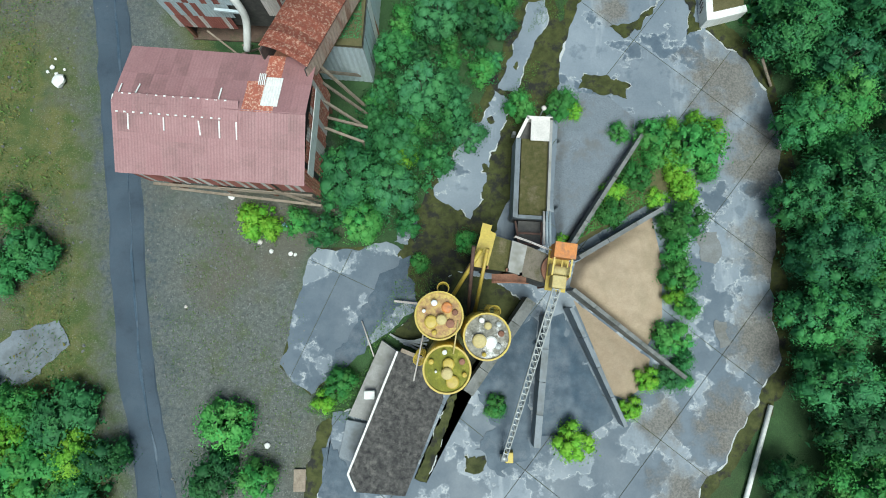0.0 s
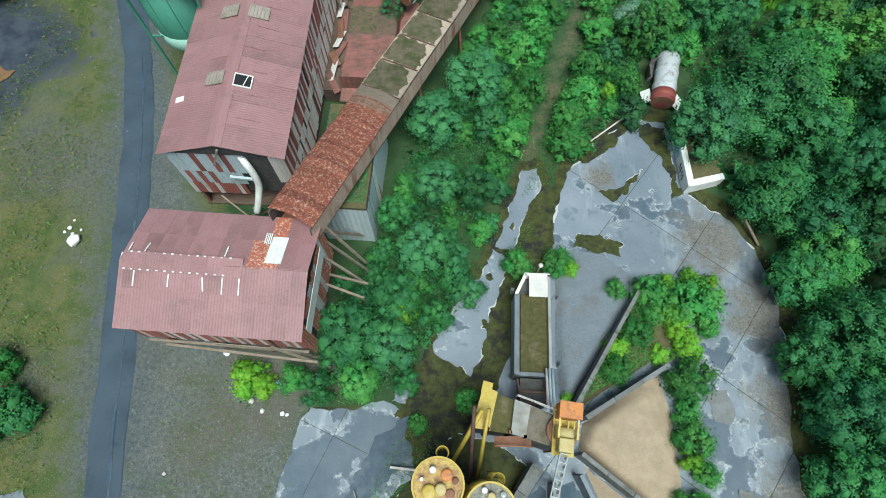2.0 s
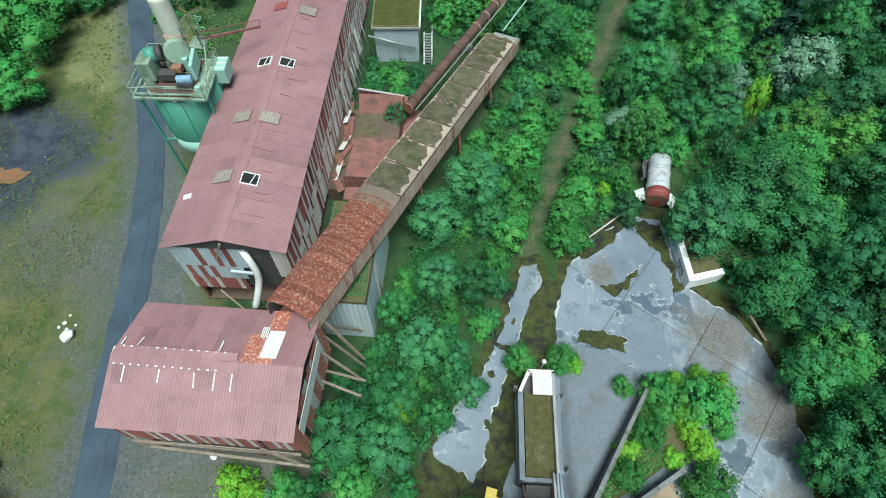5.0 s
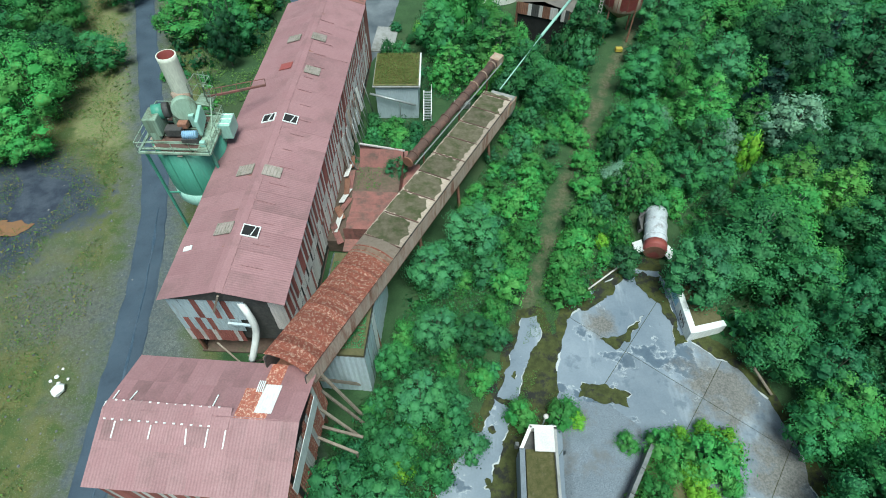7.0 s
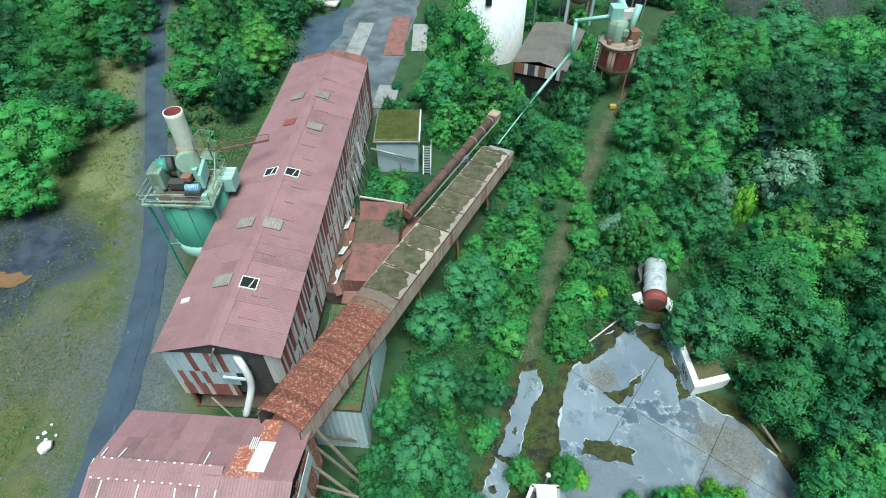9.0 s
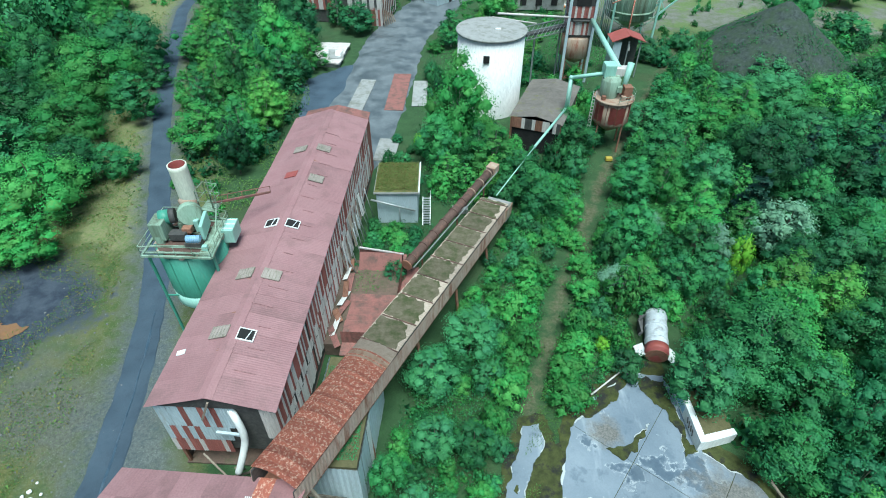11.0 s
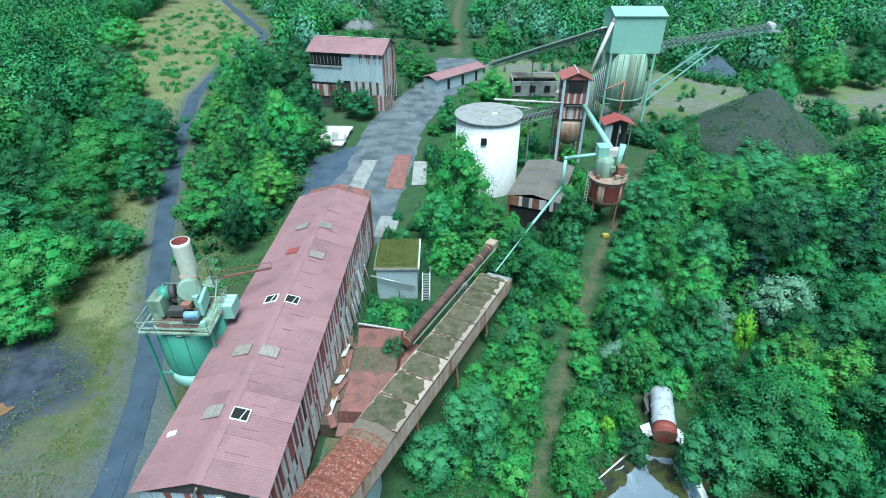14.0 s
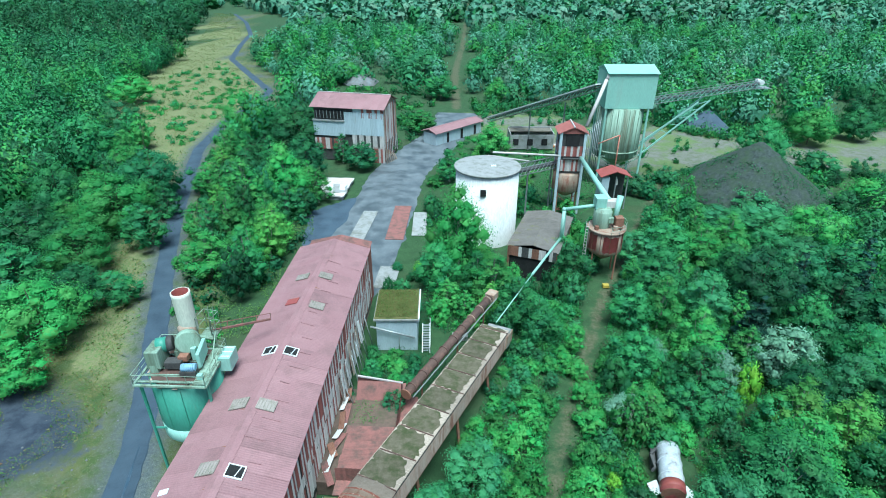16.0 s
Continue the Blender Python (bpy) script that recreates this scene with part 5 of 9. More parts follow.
fan.matrix_basis = Matrix.Translation((0.3, 1.0, 13.9)) @ pose(0, 0, 0, 78, 0, 24)
part("inlet_ring", tb((-1.5, 0.6, 13.9), (-1.0, 0.75, 13.9), 0.75, 20), M["darksteel"], SILO, "black ribbed rubber sleeve")
part("inlet_duct", tb((-2.4, 0.3, 13.9), (-1.45, 0.6, 13.9), 0.72, 20), M["green"], SILO)
part("inlet_box", bx((-2.3, -0.2, 13.2), (1.3, 2.0, 2.0), bevel=0.1), M["oldgreen"], SILO)
part("inlet_leg", bx((-2.35, -0.9, 12.4), (0.8, 0.7, 1.4), taper=0.8), M["oldgreen"], SILO)
part("motor", tb((0.6, -1.7, 12.9), (1.9, -1.6, 12.9), 0.36, 16), M["blue"], SILO, "pale blue electric motor")
for k in range(7):
    part("motor_fin", tb((0.7 + k * 0.17, -1.7, 12.9), (0.75 + k * 0.17, -1.7, 12.9), 0.40, 16), M["blue"], SILO)
part("motor_base", bx((1.2, -1.7, 12.4), (1.5, 0.8, 0.5)), M["darksteel"], SILO)
part("belt_guard", bx((1.9, -0.3, 13.3), (0.35, 2.6, 1.6), pose(0, 0, 0, 0, 0, 8), bevel=0.08), M["mint"], SILO)
part("outlet_duct", tb((-0.1, 2.4, 13.5), (-0.6, 3.1, 14.3), 0.8, 20, 0.9), M["palerust"], SILO)
stack = part("flue", revolve([(0.86, 13.7), (0.88, 17.8), (0.90, 18.2), (0.78, 18.2), (0.76, 14.0)], 32, at=(-0.4, 3.1, 0)), M["cream"], SILO, "cream-white steel stack")
part("stack_lining", revolve([(0.755, 14.1), (0.765, 18.18), (0.785, 18.22)], 32, at=(-0.4, 3.1, 0)), M["red"], stack, "red inside of the stack")
cage = [(0.6, 2.6, 13.2), (2.2, 2.2, 13.2), (2.4, 3.9, 13.2), (0.8, 4.3, 13.2)]
part("upper_deck", prism([(x, y) for x, y, _ in cage], 13.1, 13.2), M["oldgreen"], SILO)
part("railing", rail(cage, 2.2, True), M["oldgreen"], SILO)
part("ladder", bars([((2.3, 2.5, 12), (2.4, 3.0, 16.5)), ((1.8, 2.6, 12), (1.9, 3.1, 16.5))] + [((1.85, 2.6 + 0.07 * k, 12.3 + 0.5 * k), (2.35, 2.55 + 0.07 * k, 12.3 + 0.5 * k)) for k in range(8)], 0.06), M["oldgreen"], SILO)
cab_ = part("control_cabinet", bx((3.7, 1.2, 11.6), (1.2, 2.0, 1.6), bevel=0.06), M["mint"], SILO, "pale green ribbed cabinet")
for k in range(3):
    part("cabinet_rib", bx((3.7, 0.5 + k * 0.7, 12.43), (1.15, 0.1, 0.08)), M["white"], cab_)
part("arm", bars([((1.5, 3.5, 13.3), (6.6, 6.5, 12.6))], 0.2), M["bayred"], SILO, "rusty red arm towards the hall")
part("arm_rail", bars([((1.6, 3.8, 13.9), (6.6, 6.7, 13.2))] + [((1.6 + k * 1.25, 3.8 + k * 0.72, 13.9 - k * 0.17), (1.6 + k * 1.25, 3.6 + k * 0.72, 13.3 - k * 0.17)) for k in range(5)], 0.06), M["bayred"], SILO)
# clutter on the deck: bearings, cable boxes, stiffeners and struts
for x, y, z, sx, sy, sz, key in ((-0.6, -0.6, 12.5, 1.6, 0.9, 0.8, "darksteel"), (0.2, -0.2, 12.9, 0.9, 0.7, 0.6, "rust"), (-0.3, 1.2, 12.6, 1.4, 1.6, 1.0, "oldgreen"), (2.5, -2.4, 12.4, 0.5, 0.4, 0.6, "mint"), (-2.7, 1.9, 12.4, 0.6, 0.8, 0.5, "oldgreen"), (0.9, 0.9, 12.8, 0.5, 1.2, 1.4, "mint")):
    part("machine_block", bx((x, y, z), (sx, sy, sz), bevel=0.06), M[key], SILO)
for a, b in (((-1.9, 2.6, 12.1), (-0.6, 3.0, 15.2)), ((0.9, 2.6, 12.1), (-0.2, 3.0, 15.2)), ((-1.4, 3.8, 12.1), (-0.5, 3.6, 14.6)), ((1.2, 3.9, 13.2), (2.3, 2.3, 15.4)), ((-3.2, 0, 12.1), (-2.6, 0.2, 13.4)), ((2.6, 0.2, 12.1), (2.6, 2.2, 14.2))):
    part("strut", bars([(a, b)], 0.1), M["oldgreen"], SILO)


# ---- batching plant: three yellow cement silos ----
def cement_silo(x, y, r, h, m, dirt, label):
    s = thing("cement_silo", pose(x, y, 0), label, "cement silo", "cement silos of the batching plant")
    part("tank", revolve([(0.25, 1.6), (r, 4.6), (r, h - 0.02), (0, h)], 36), M["yellow"], s)
    part("silo_top", revolve([(r - 0.08, h), (r - 0.08, h + 0.05), (0, h + 0.22)], 36), m, s, "dirty silo top")
    part("rim", revolve([(r - 0.06, h - 0.05), (r + 0.05, h - 0.05), (r + 0.05, h + 0.2), (r - 0.06, h + 0.2), (r - 0.06, h - 0.05)], 36), M["yellow"], s, "bright yellow rim")
    for k in range(4):
        a_ = math.pi / 4 + k * math.pi / 2
        part("leg", bars([((r * 0.9 * math.cos(a_), r * 0.9 * math.sin(a_), 0), (r * 0.9 * math.cos(a_), r * 0.9 * math.sin(a_), 5))], 0.2), M["yellow"], s)
    for k, (dx, dy, rr, hh, key) in enumerate(dirt):
        part("top_fitting", revolve([(rr, 0), (rr, hh), (rr * 0.8, hh + 0.06), (0, hh + 0.1)], 18, at=(dx, dy, h + 0.12)), M[key], s)
    return s


T1 = cement_silo(-0.3, -0.6, 1.5, 12.5, M["topochre"], ((-0.5, -0.4, 0.42, 0.3, "yellow"), (0.15, -0.25, 0.33, 0.55, "paleyellow"), (-0.3, 0.8, 0.2, 0.4, "white"), (-0.95, 0.3, 0.12, 0.3, "white"), (0.7, -0.5, 0.28, 0.15, "rust"), (-0.3, -1.05, 0.16, 0.3, "yellow"), (0.5, 0.5, 0.35, 0.12, "orange"), (1.0, 0.2, 0.2, 0.1, "rust")),
                 "yellow cement silo with an orange rusted top")
T2 = cement_silo(2.75, -1.95, 1.48, 12.0, M["topgrey"], ((-0.5, -0.25, 0.45, 0.4, "paleyellow"), (0.25, -0.35, 0.4, 0.12, "white"), (0.05, 0.7, 0.24, 0.3, "paleyellow"), (-0.35, 1.05, 0.18, 0.3, "white"), (0.9, 0.2, 0.2, 0.1, "rust"), (-0.2, -1.1, 0.14, 0.3, "yellow"), (0.7, -0.6, 0.22, 0.1, "steel"), (0.75, 0.8, 0.2, 0.1, "steel")),
                 "yellow cement silo with a pale dusty top")
T3 = cement_silo(0.2, -4.0, 1.5, 12.0, M["topmoss"], ((0.0, -0.2, 0.36, 0.6, "paleyellow"), (0.35, -0.75, 0.42, 0.3, "yellow"), (0.1, 0.35, 0.38, 0.3, "yellow"), (-0.15, 1.1, 0.16, 0.3, "white"), (-1.0, 0.5, 0.18, 0.2, "yellow"), (-0.7, -0.1, 0.08, 0.3, "white"), (1.1, -0.3, 0.16, 0.3, "yellow"), (0.95, 0.5, 0.2, 0.12, "rust")),
                 "yellow cement silo with a mossy green top")
for T, dx, dy, h in ((T1, 0.25, 1.75, 12.3), (T2, 0.6, 1.6, 11.2), (T3, -1.85, 0.45, 10.5)):
    bm = bmesh.new()
    for k in range(6):
        z = h - k * 0.8
        for i in range(12):
            a0, a1 = i * math.pi / 6, (i + 1) * math.pi / 6
            tube(bm, (dx + 0.38 * math.cos(a0), dy + 0.38 * math.sin(a0), z), (dx + 0.38 * math.cos(a1), dy + 0.38 * math.sin(a1), z), 0.03, 4)
    for i in range(0, 12, 3):
        a0 = i * math.pi / 6
        tube(bm, (dx + 0.38 * math.cos(a0), dy + 0.38 * math.sin(a0), h), (dx + 0.38 * math.cos(a0), dy + 0.38 * math.sin(a0), 2.2), 0.03, 4)
    part("ladder_cage", bm, M["yellow"], T, "yellow caged ladder")
part("tie_bar", tb((1.2, -0.3, 12.6), (0.9, -2.4, 12.4), 0.05, 6), M["paleyellow"], T1)
part("tie_bar", tb((-1.0, -1.2, 12.5), (-1.6, -4.1, 12.2), 0.05, 6), M["pale"], T1)
part("screw_tube", tb((0.8, 1.0, 5.0), (3.0, 4.6, 8.0), 0.16, 8), M["yellow"], T1, "slanted yellow screw tube")
part("screw_tube", tb((-0.4, 1.2, 5.0), (0.4, 6.0, 8.3), 0.14, 8), M["yellow"], T2, "slanted yellow screw tube")
part("screw_tube", tb((-0.9, 1.0, 5.0), (-0.6, 6.2, 8.2), 0.14, 8), M["darkrust"], T2, "slanted rusty screw tube")

# ---- mixer house with platform, cabin and scraper jib ----
MIX = thing("mixer_tower", Matrix(), "mixer tower with patched metal platforms", "batching plant")
for pts, z, key, lab in (([(2.0, 2.9), (3.2, 2.7), (3.9, 5.3), (2.9, 5.8)], 7.0, "yellow", "stained yellow end bunker"), ([(3.2, 2.7), (4.7, 2.5), (5.1, 4.8), (3.9, 5.2)], 6.6, "moss", "mossy bunker top"),
                         ([(4.7, 2.5), (5.7, 2.2), (6.2, 4.4), (5.1, 4.8)], 7.0, "concrete", "grey cover plate"), ([(5.7, 2.2), (8.2, 1.4), (8.6, 3.4), (6.2, 4.4)], 7.0, "slabmoss", "brown stained platform")):
    part("platform", prism(pts, z - 0.5, z), M[key], MIX, lab)
    part("casing", prism([(p[0] * 0.96 + 0.2, p[1] * 0.96 + 0.15) for p in pts], 1.2, z - 0.5), M["darksteel"], MIX)
    for p in pts[:2]:
        part("leg", bars([((p[0], p[1] + 0.1, 0), (p[0], p[1] + 0.1, z))], 0.22), M["rust"], MIX)
part("walkway", bx((4.9, 2.0, 6.2), (2.6, 0.7, 0.08), pose(0, 0, 0, 0, 0, 0)), M["rust"], MIX)
part("railing", rail([(3.7, 1.75, 6.2), (6.2, 1.6, 6.2)], 1.0), M["rust"], MIX)
part("railing", rail([(5.2, 5.0, 7.0), (6.3, 4.6, 7.0), (8.0, 3.9, 7.0)], 1.0), M["pale"], MIX)
part("yellow_plate", prism([(2.7, 5.3), (3.4, 5.2), (3.6, 5.9), (2.9, 6.1)], 6.6, 7.1), M["yellow"], MIX)
CAB = thing("scraper_cabin", pose(8.25, 2.6, 7.1, 0, 0, -8), "orange and yellow scraper cabin on the mixer tower", "crane cabin")
part("turntable", revolve([(1.1, 0), (1.1, 0.3), (0, 0.35)], 24), M["rust"], CAB)
part("cabin_floor", bx((0, 0, 0.45), (1.5, 3.2, 0.2)), M["yellow"], CAB)
part("cabin_roof", bx((0.05, 1.25, 2.4), (1.55, 1.1, 0.12), bevel=0.03), M["orange"], CAB, "orange cabin roof")
part("cabin_body", bx((0.05, 1.25, 1.4), (1.35, 1.0, 1.9)), M["orange"], CAB)
for x in (-0.62, 0.62):
    part("frame_bar", bars([((x, 0.7, 2.2), (x, -0.5, 2.0)), ((x, -0.5, 0.5), (x, -0.5, 2.0))], 0.12), M["yellow"], CAB)
part("winch", tb((-0.7, -0.15, 1.2), (0.7, -0.15, 1.2), 0.42, 18), M["paleyellow"], CAB)
part("engine_box", bx((0, -0.95, 1.2), (1.0, 0.9, 1.2), bevel=0.08), M["paleyellow"], CAB)
for a, b in (((-0.5, 0.5, 1.9), (-0.5, 0.2, 1.9)), ((0.0, 0.6, 1.9), (0.0, 0.1, 1.9)), ((0.4, 0.6, 1.9), (0.4, 0.1, 1.9))):
    part("grille_bar", bars([(a, b)], 0.1), M["yellow"], CAB)
JIB = thing("scraper_jib", Matrix(), "long grey lattice scraper jib leaning to the ground", "jib")
a, b = Vector((7.95, 1.2, 8.6)), Vector((5.0, -12.6, 0.9))
d = (b - a).normalized()
s = Vector((d.y, -d.x, 0)).normalized()
u = s.cross(d)
cor = [s * 0.26 + u * 0.16, s * -0.26 + u * 0.16, s * 0.20 - u * 0.24, s * -0.20 - u * 0.24]
for c in cor:
    part("chord", bars([(a + c, b + c * 0.7)], 0.08), M["steel"], JIB)
bm = bmesh.new()
n = 26
for k in range(n):
    p, q = a.lerp(b, k / n), a.lerp(b, (k + 1) / n)
    f0, f1 = 1 - 0.3 * k / n, 1 - 0.3 * (k + 1) / n
    for i, j in ((0, 1), (2, 3), (0, 2), (1, 3)):
        beam(bm, p + cor[i] * f0, q + cor[j] * f1, 0.04)
    beam(bm, p + cor[0] * f0, p + cor[1] * f0, 0.055)
part("lattice", bm, M["steel"], JIB, "lattice bars")
part("end_wheel", tb(b + Vector((-0.3, 0, -0.2)), b + Vector((0.3, 0, -0.2)), 0.3, 14), M["steel"], JIB)
tagged(part("scraper_bucket", bx((5.45, -12.6, 0.42), (0.75, 1.0, 0.7), pose(0, 0, 0), taper=0.85, bevel=0.05), M["yellow"]), "small bright yellow scraper bucket on the concrete", "bucket")

# ---- feeder trough with mossy filling ----
BIN = thing("feed_bunker", pose(7.35, 11.2, 0, 0, 0, -3), "long pale bunker with mossy filling", "bunker")
part("filling", bx((0.15, -0.7, 2.9), (2.3, 6.4, 0.4)), M["moss"], BIN, "mossy filling")
part("bunker_body", prism([(-1.35, -4.2), (1.35, -4.2), (1.35, 4.2), (-0.6, 4.2), (-1.35, 2.4)], 0.6, 2.7), M["darksteel"], BIN)
for pts, key in (([(-1.55, -4.2), (-1.15, -4.2), (-1.15, 2.4), (-1.55, 2.4)], "damp"), ([(1.2, -4.2), (1.42, -4.2), (1.42, 4.2), (1.2, 4.2)], "concrete"), ([(-0.7, 4.05), (1.42, 4.05), (1.42, 4.3), (-0.7, 4.3)], "palestrip"), ([(-1.55, 2.4), (-1.3, 2.3), (-0.5, 4.1), (-0.7, 4.3)], "palestrip")):
    part("bunker_wall", prism(pts, 1.0, 3.6), M[key], BIN)
part("cap_slab", bx((0.45, 3.2, 3.5), (1.6, 1.9, 0.14), bevel=0.03), M["palestrip"], BIN, "white cap slab")
part("cross_wall", bx((0, -4.1, 3.1), (2.7, 0.3, 0.6)), M["damp"], BIN)
for x in (-1.4, 0, 1.4):
    for y in (-3.8, 3.6):
        part("leg", bars([((x, y, 0), (x, y, 1.0))], 0.3), M["concrete"], BIN)
for k, x in enumerate((1.2, 1.45, 0.95)):
    part("conduit", tb((x, -7.0 + 0.3 * k, 4.2), (x, -3.6, 3.6), 0.1, 8), M["bluewhite"] if k < 2 else M["pale"], BIN)
part("chute_frame", bars([((-1.2, -4.4, 2.6), (-0.9, -6.4, 3.2)), ((1.0, -4.4, 2.6), (0.9, -6.4, 3.2)), ((-1.0, -5.4, 3.0), (1.0, -5.4, 3.0)), ((-1.0, -6.3, 3.2), (1.0, -6.3, 3.2))], 0.16), M["darkrust"], BIN)
part("chute", bx((0, -5.4, 1.4), (1.9, 2.2, 2.0)), M["darksteel"], BIN)
part("lamp_globe", revolve([(0, -0.22), (0.15, -0.16), (0.22, 0), (0.15, 0.16), (0, 0.22)], 16, at=(0.6, 4.9, 3.9)), M["pale"], BIN)
part("lamp_post", tb((0.6, 4.9, 0), (0.6, 4.9, 3.7), 0.06, 6), M["steel"], BIN)


# ---- radial storage walls and heaps ----
def radial_wall(a, b, z0, z1, key="oldwall", t=0.32, label="grey concrete partition wall between heaps"):
    w = thing("partition_wall", pose(0, 0, 0), label, "concrete wall", "radial storage walls", "structure")
    a, b = Vector((*a, 0)), Vector((*b, 0))
    d = (b - a).normalized()
    s_ = Vector((d.y, -d.x, 0)) * t / 2
    n_ = max(1, int((b - a).length / 2.2))
    for i in range(n_):
        p, q = a.lerp(b, i / n_) + d * 0.02, a.lerp(b, (i + 1) / n_) - d * 0.02
        h0, h1 = z0 + (z1 - z0) * i / n_, z0 + (z1 - z0) * (i + 1) / n_
        bm = bmesh.new()
        lo = [bm.verts.new(v) for v in (p + s_, q + s_, q - s_, p - s_)]
        hi = [bm.verts.new(v + Vector((0, 0, h))) for v, h in ((p + s_, h0), (q + s_, h1), (q - s_, h1), (p - s_, h0))]
        for f in ((lo[3], lo[2], lo[1], lo[0]), hi, (lo[0], lo[1], hi[1], hi[0]), (lo[1], lo[2], hi[2], hi[1]), (lo[2], lo[3], hi[3], hi[2]), (lo[3], lo[0], hi[0], hi[3])):
            bm.faces.new(f)
        part("wall_panel", bm, M[key], w)


radial_wall((10.6, 5.0), (17.1, 14.6), 2.6, 1.6)
radial_wall((11.2, 3.9), (18.7, 8.2), 2.6, 1.7, "mud", 0.36, "brown stained concrete partition wall")
radial_wall((10.6, 1.3), (20.0, -6.0), 2.6, 1.6)
radial_wall((10.4, -0.2), (14.9, -9.9), 2.6, 1.7, "damp")
radial_wall((8.5, -0.9), (7.6, -11.6), 2.6, 1.6, "damp", 0.55)
radial_wall((7.2, 0.4), (2.0, -7.2), 2.6, 1.8, "oldwall", 0.9)


def on_edge(x, y, outline):
    """The point of an outline that is nearest to x, y."""
    best = None
    for (x0, y0), (x1, y1) in zip(outline, outline[1:] + outline[:1]):
        dx, dy = x1 - x0, y1 - y0
        k = min(1, max(0, ((x - x0) * dx + (y - y0) * dy) / (dx * dx + dy * dy)))
        q = (x0 + k * dx, y0 + k * dy)
        d = math.hypot(x - q[0], y - q[1])
        if best is None or d < best[0]:
            best = (d, q)
    return best[1]


def heap(name, outline, top, material, label, seed=0.0, peak=None, base=0.05, power=1.0):
    """A loose heap: a fine grid over an outline, highest inside, with a rough surface."""
    xs, ys = [p[0] for p in outline], [p[1] for p in outline]
    step = max(0.35, (max(xs) - min(xs)) / 46)
    X, Y = np.meshgrid(np.arange(min(xs) - 1, max(xs) + 1, step), np.arange(min(ys) - 1, max(ys) + 1, step))
    D = inside(X.ravel(), Y.ravel(), outline).reshape(X.shape)
    dmax = D.max()
    bm = bmesh.new()
    grid = {}
    for i in range(X.shape[0]):
        for j in range(X.shape[1]):
            if D[i, j] < -step * 1.2:
                continue
            x, y = X[i, j], Y[i, j]
            h = max(0.0, min(1.0, D[i, j] / dmax)) ** power if peak is None else max(0.0, 1 - math.hypot(x - peak[0], y - peak[1]) / peak[2]) * min(1, max(0, D[i, j] / 0.6))
            z = base + top * h + (0.16 * noise.noise((x * 0.9, y * 0.9, seed)) + 0.05 * noise.noise((x * 3, y * 3, seed))) * min(1, max(0.1, h * 4))
            if D[i, j] < 0:
                z = base + 0.025
                x, y = on_edge(x, y, outline)
            grid[i, j] = bm.verts.new((x, y, z))
    for i, j in list(grid):
        q = [(i, j), (i, j + 1), (i + 1, j + 1), (i + 1, j)]
        if all(k in grid for k in q):
            bm.faces.new([grid[k] for k in q]).smooth = True
    ob = part(name, bm, material)
    return tagged(ob, label, "heap", kind="stuff")


heap("gravel_heap", [(9.9, 5.4), (10.6, 5.2), (16.7, 14.4), (17.0, 16.6), (14.6, 18.6), (11.6, 19.0), (10.2, 16.5), (9.6, 9)], 0.9, M["gravelgrey"], "grey-blue crushed gravel between the walls", 1.0, (10.5, 7, 14))
heap("sand_heap", [(10.9, 1.6), (11.4, 3.6), (18.2, 7.6), (18.9, 4), (18.8, -1), (17.4, -3.6)], 1.5, M["sand"], "pale beige sand heap between the walls", 2.0, (11.5, 2.4, 9))
heap("sand_heap", [(11.2, 0.4), (17.6, -4.6), (17.2, -6.8), (15.4, -8.0), (14.4, -7.6)], 0.6, M["sand"], "thin beige sand layer with weeds", 3.0)
heap("gravel_heap", [(8.9, -1.2), (10.3, -0.7), (14.4, -9.6), (12.4, -10.8), (8.0, -11.0)], 0.35, M["navy"], "dark blue-grey grit between the walls", 4.0)
heap("gravel_heap", [(7.2, -0.6), (8.1, -1.4), (7.2, -8.4), (3.6, -8.0), (2.6, -7.0)], 0.25, M["navy"], "dark wet grit between the walls", 5.0)
heap("soil_heap", [(11.4, 5.0), (17.3, 8.4), (21.5, 11), (21.0, 16), (17.6, 15.2), (16.6, 13.2)], 0.5, M["weedroof"], "weed-grown soil heap between the walls", 6.0)

# ---- low shed with dark felt roof ----
LOW = thing("low_shed", Matrix(), "long low shed with dark felt roof and white edge", "shed")
roof_pts = [(-3.7, -3.7), (-7.5, -13.2), (-6.9, -14.6), (-3.0, -14.9), (0.0, -7.4), (-0.6, -4.7)]
part("roof", prism(roof_pts, 2.75, 2.95), M["pitch"], LOW, "dark mossy felt roof")
part("wall", prism([(p[0] * 0.97 - 0.1, p[1] * 0.97 - 0.3) for p in roof_pts], 0, 2.75), M["concrete"], LOW)
part("edge_trim", bars([((-3.7, -3.7, 3.0), (-7.5, -13.2, 3.0)), ((-7.5, -13.2, 3.0), (-6.9, -14.5, 3.0))], 0.16), M["white"], LOW, "white roof edge")
part("ridge_plank", bars([((-3.4, -3.6, 3.0), (-0.9, -4.6, 3.0))], 0.3, 0.1), M["wood"], LOW)
part("side_wall", prism([(-5.2, -3.0), (-3.9, -3.9), (-6.3, -9.6), (-7.9, -9.2)], 0, 0.8), M["concrete"], LOW, "low concrete ramp wall")
part("side_wall", prism([(-8.1, -9.6), (-6.4, -9.9), (-7.7, -13.0), (-8.7, -12.6)], 0, 0.5), M["damp"], LOW)
part("hatch", bx((-6.1, -7.4, 1.3), (0.9, 0.7, 0.5), pose(0, 0, 0), bevel=0.08), M["white"], LOW)
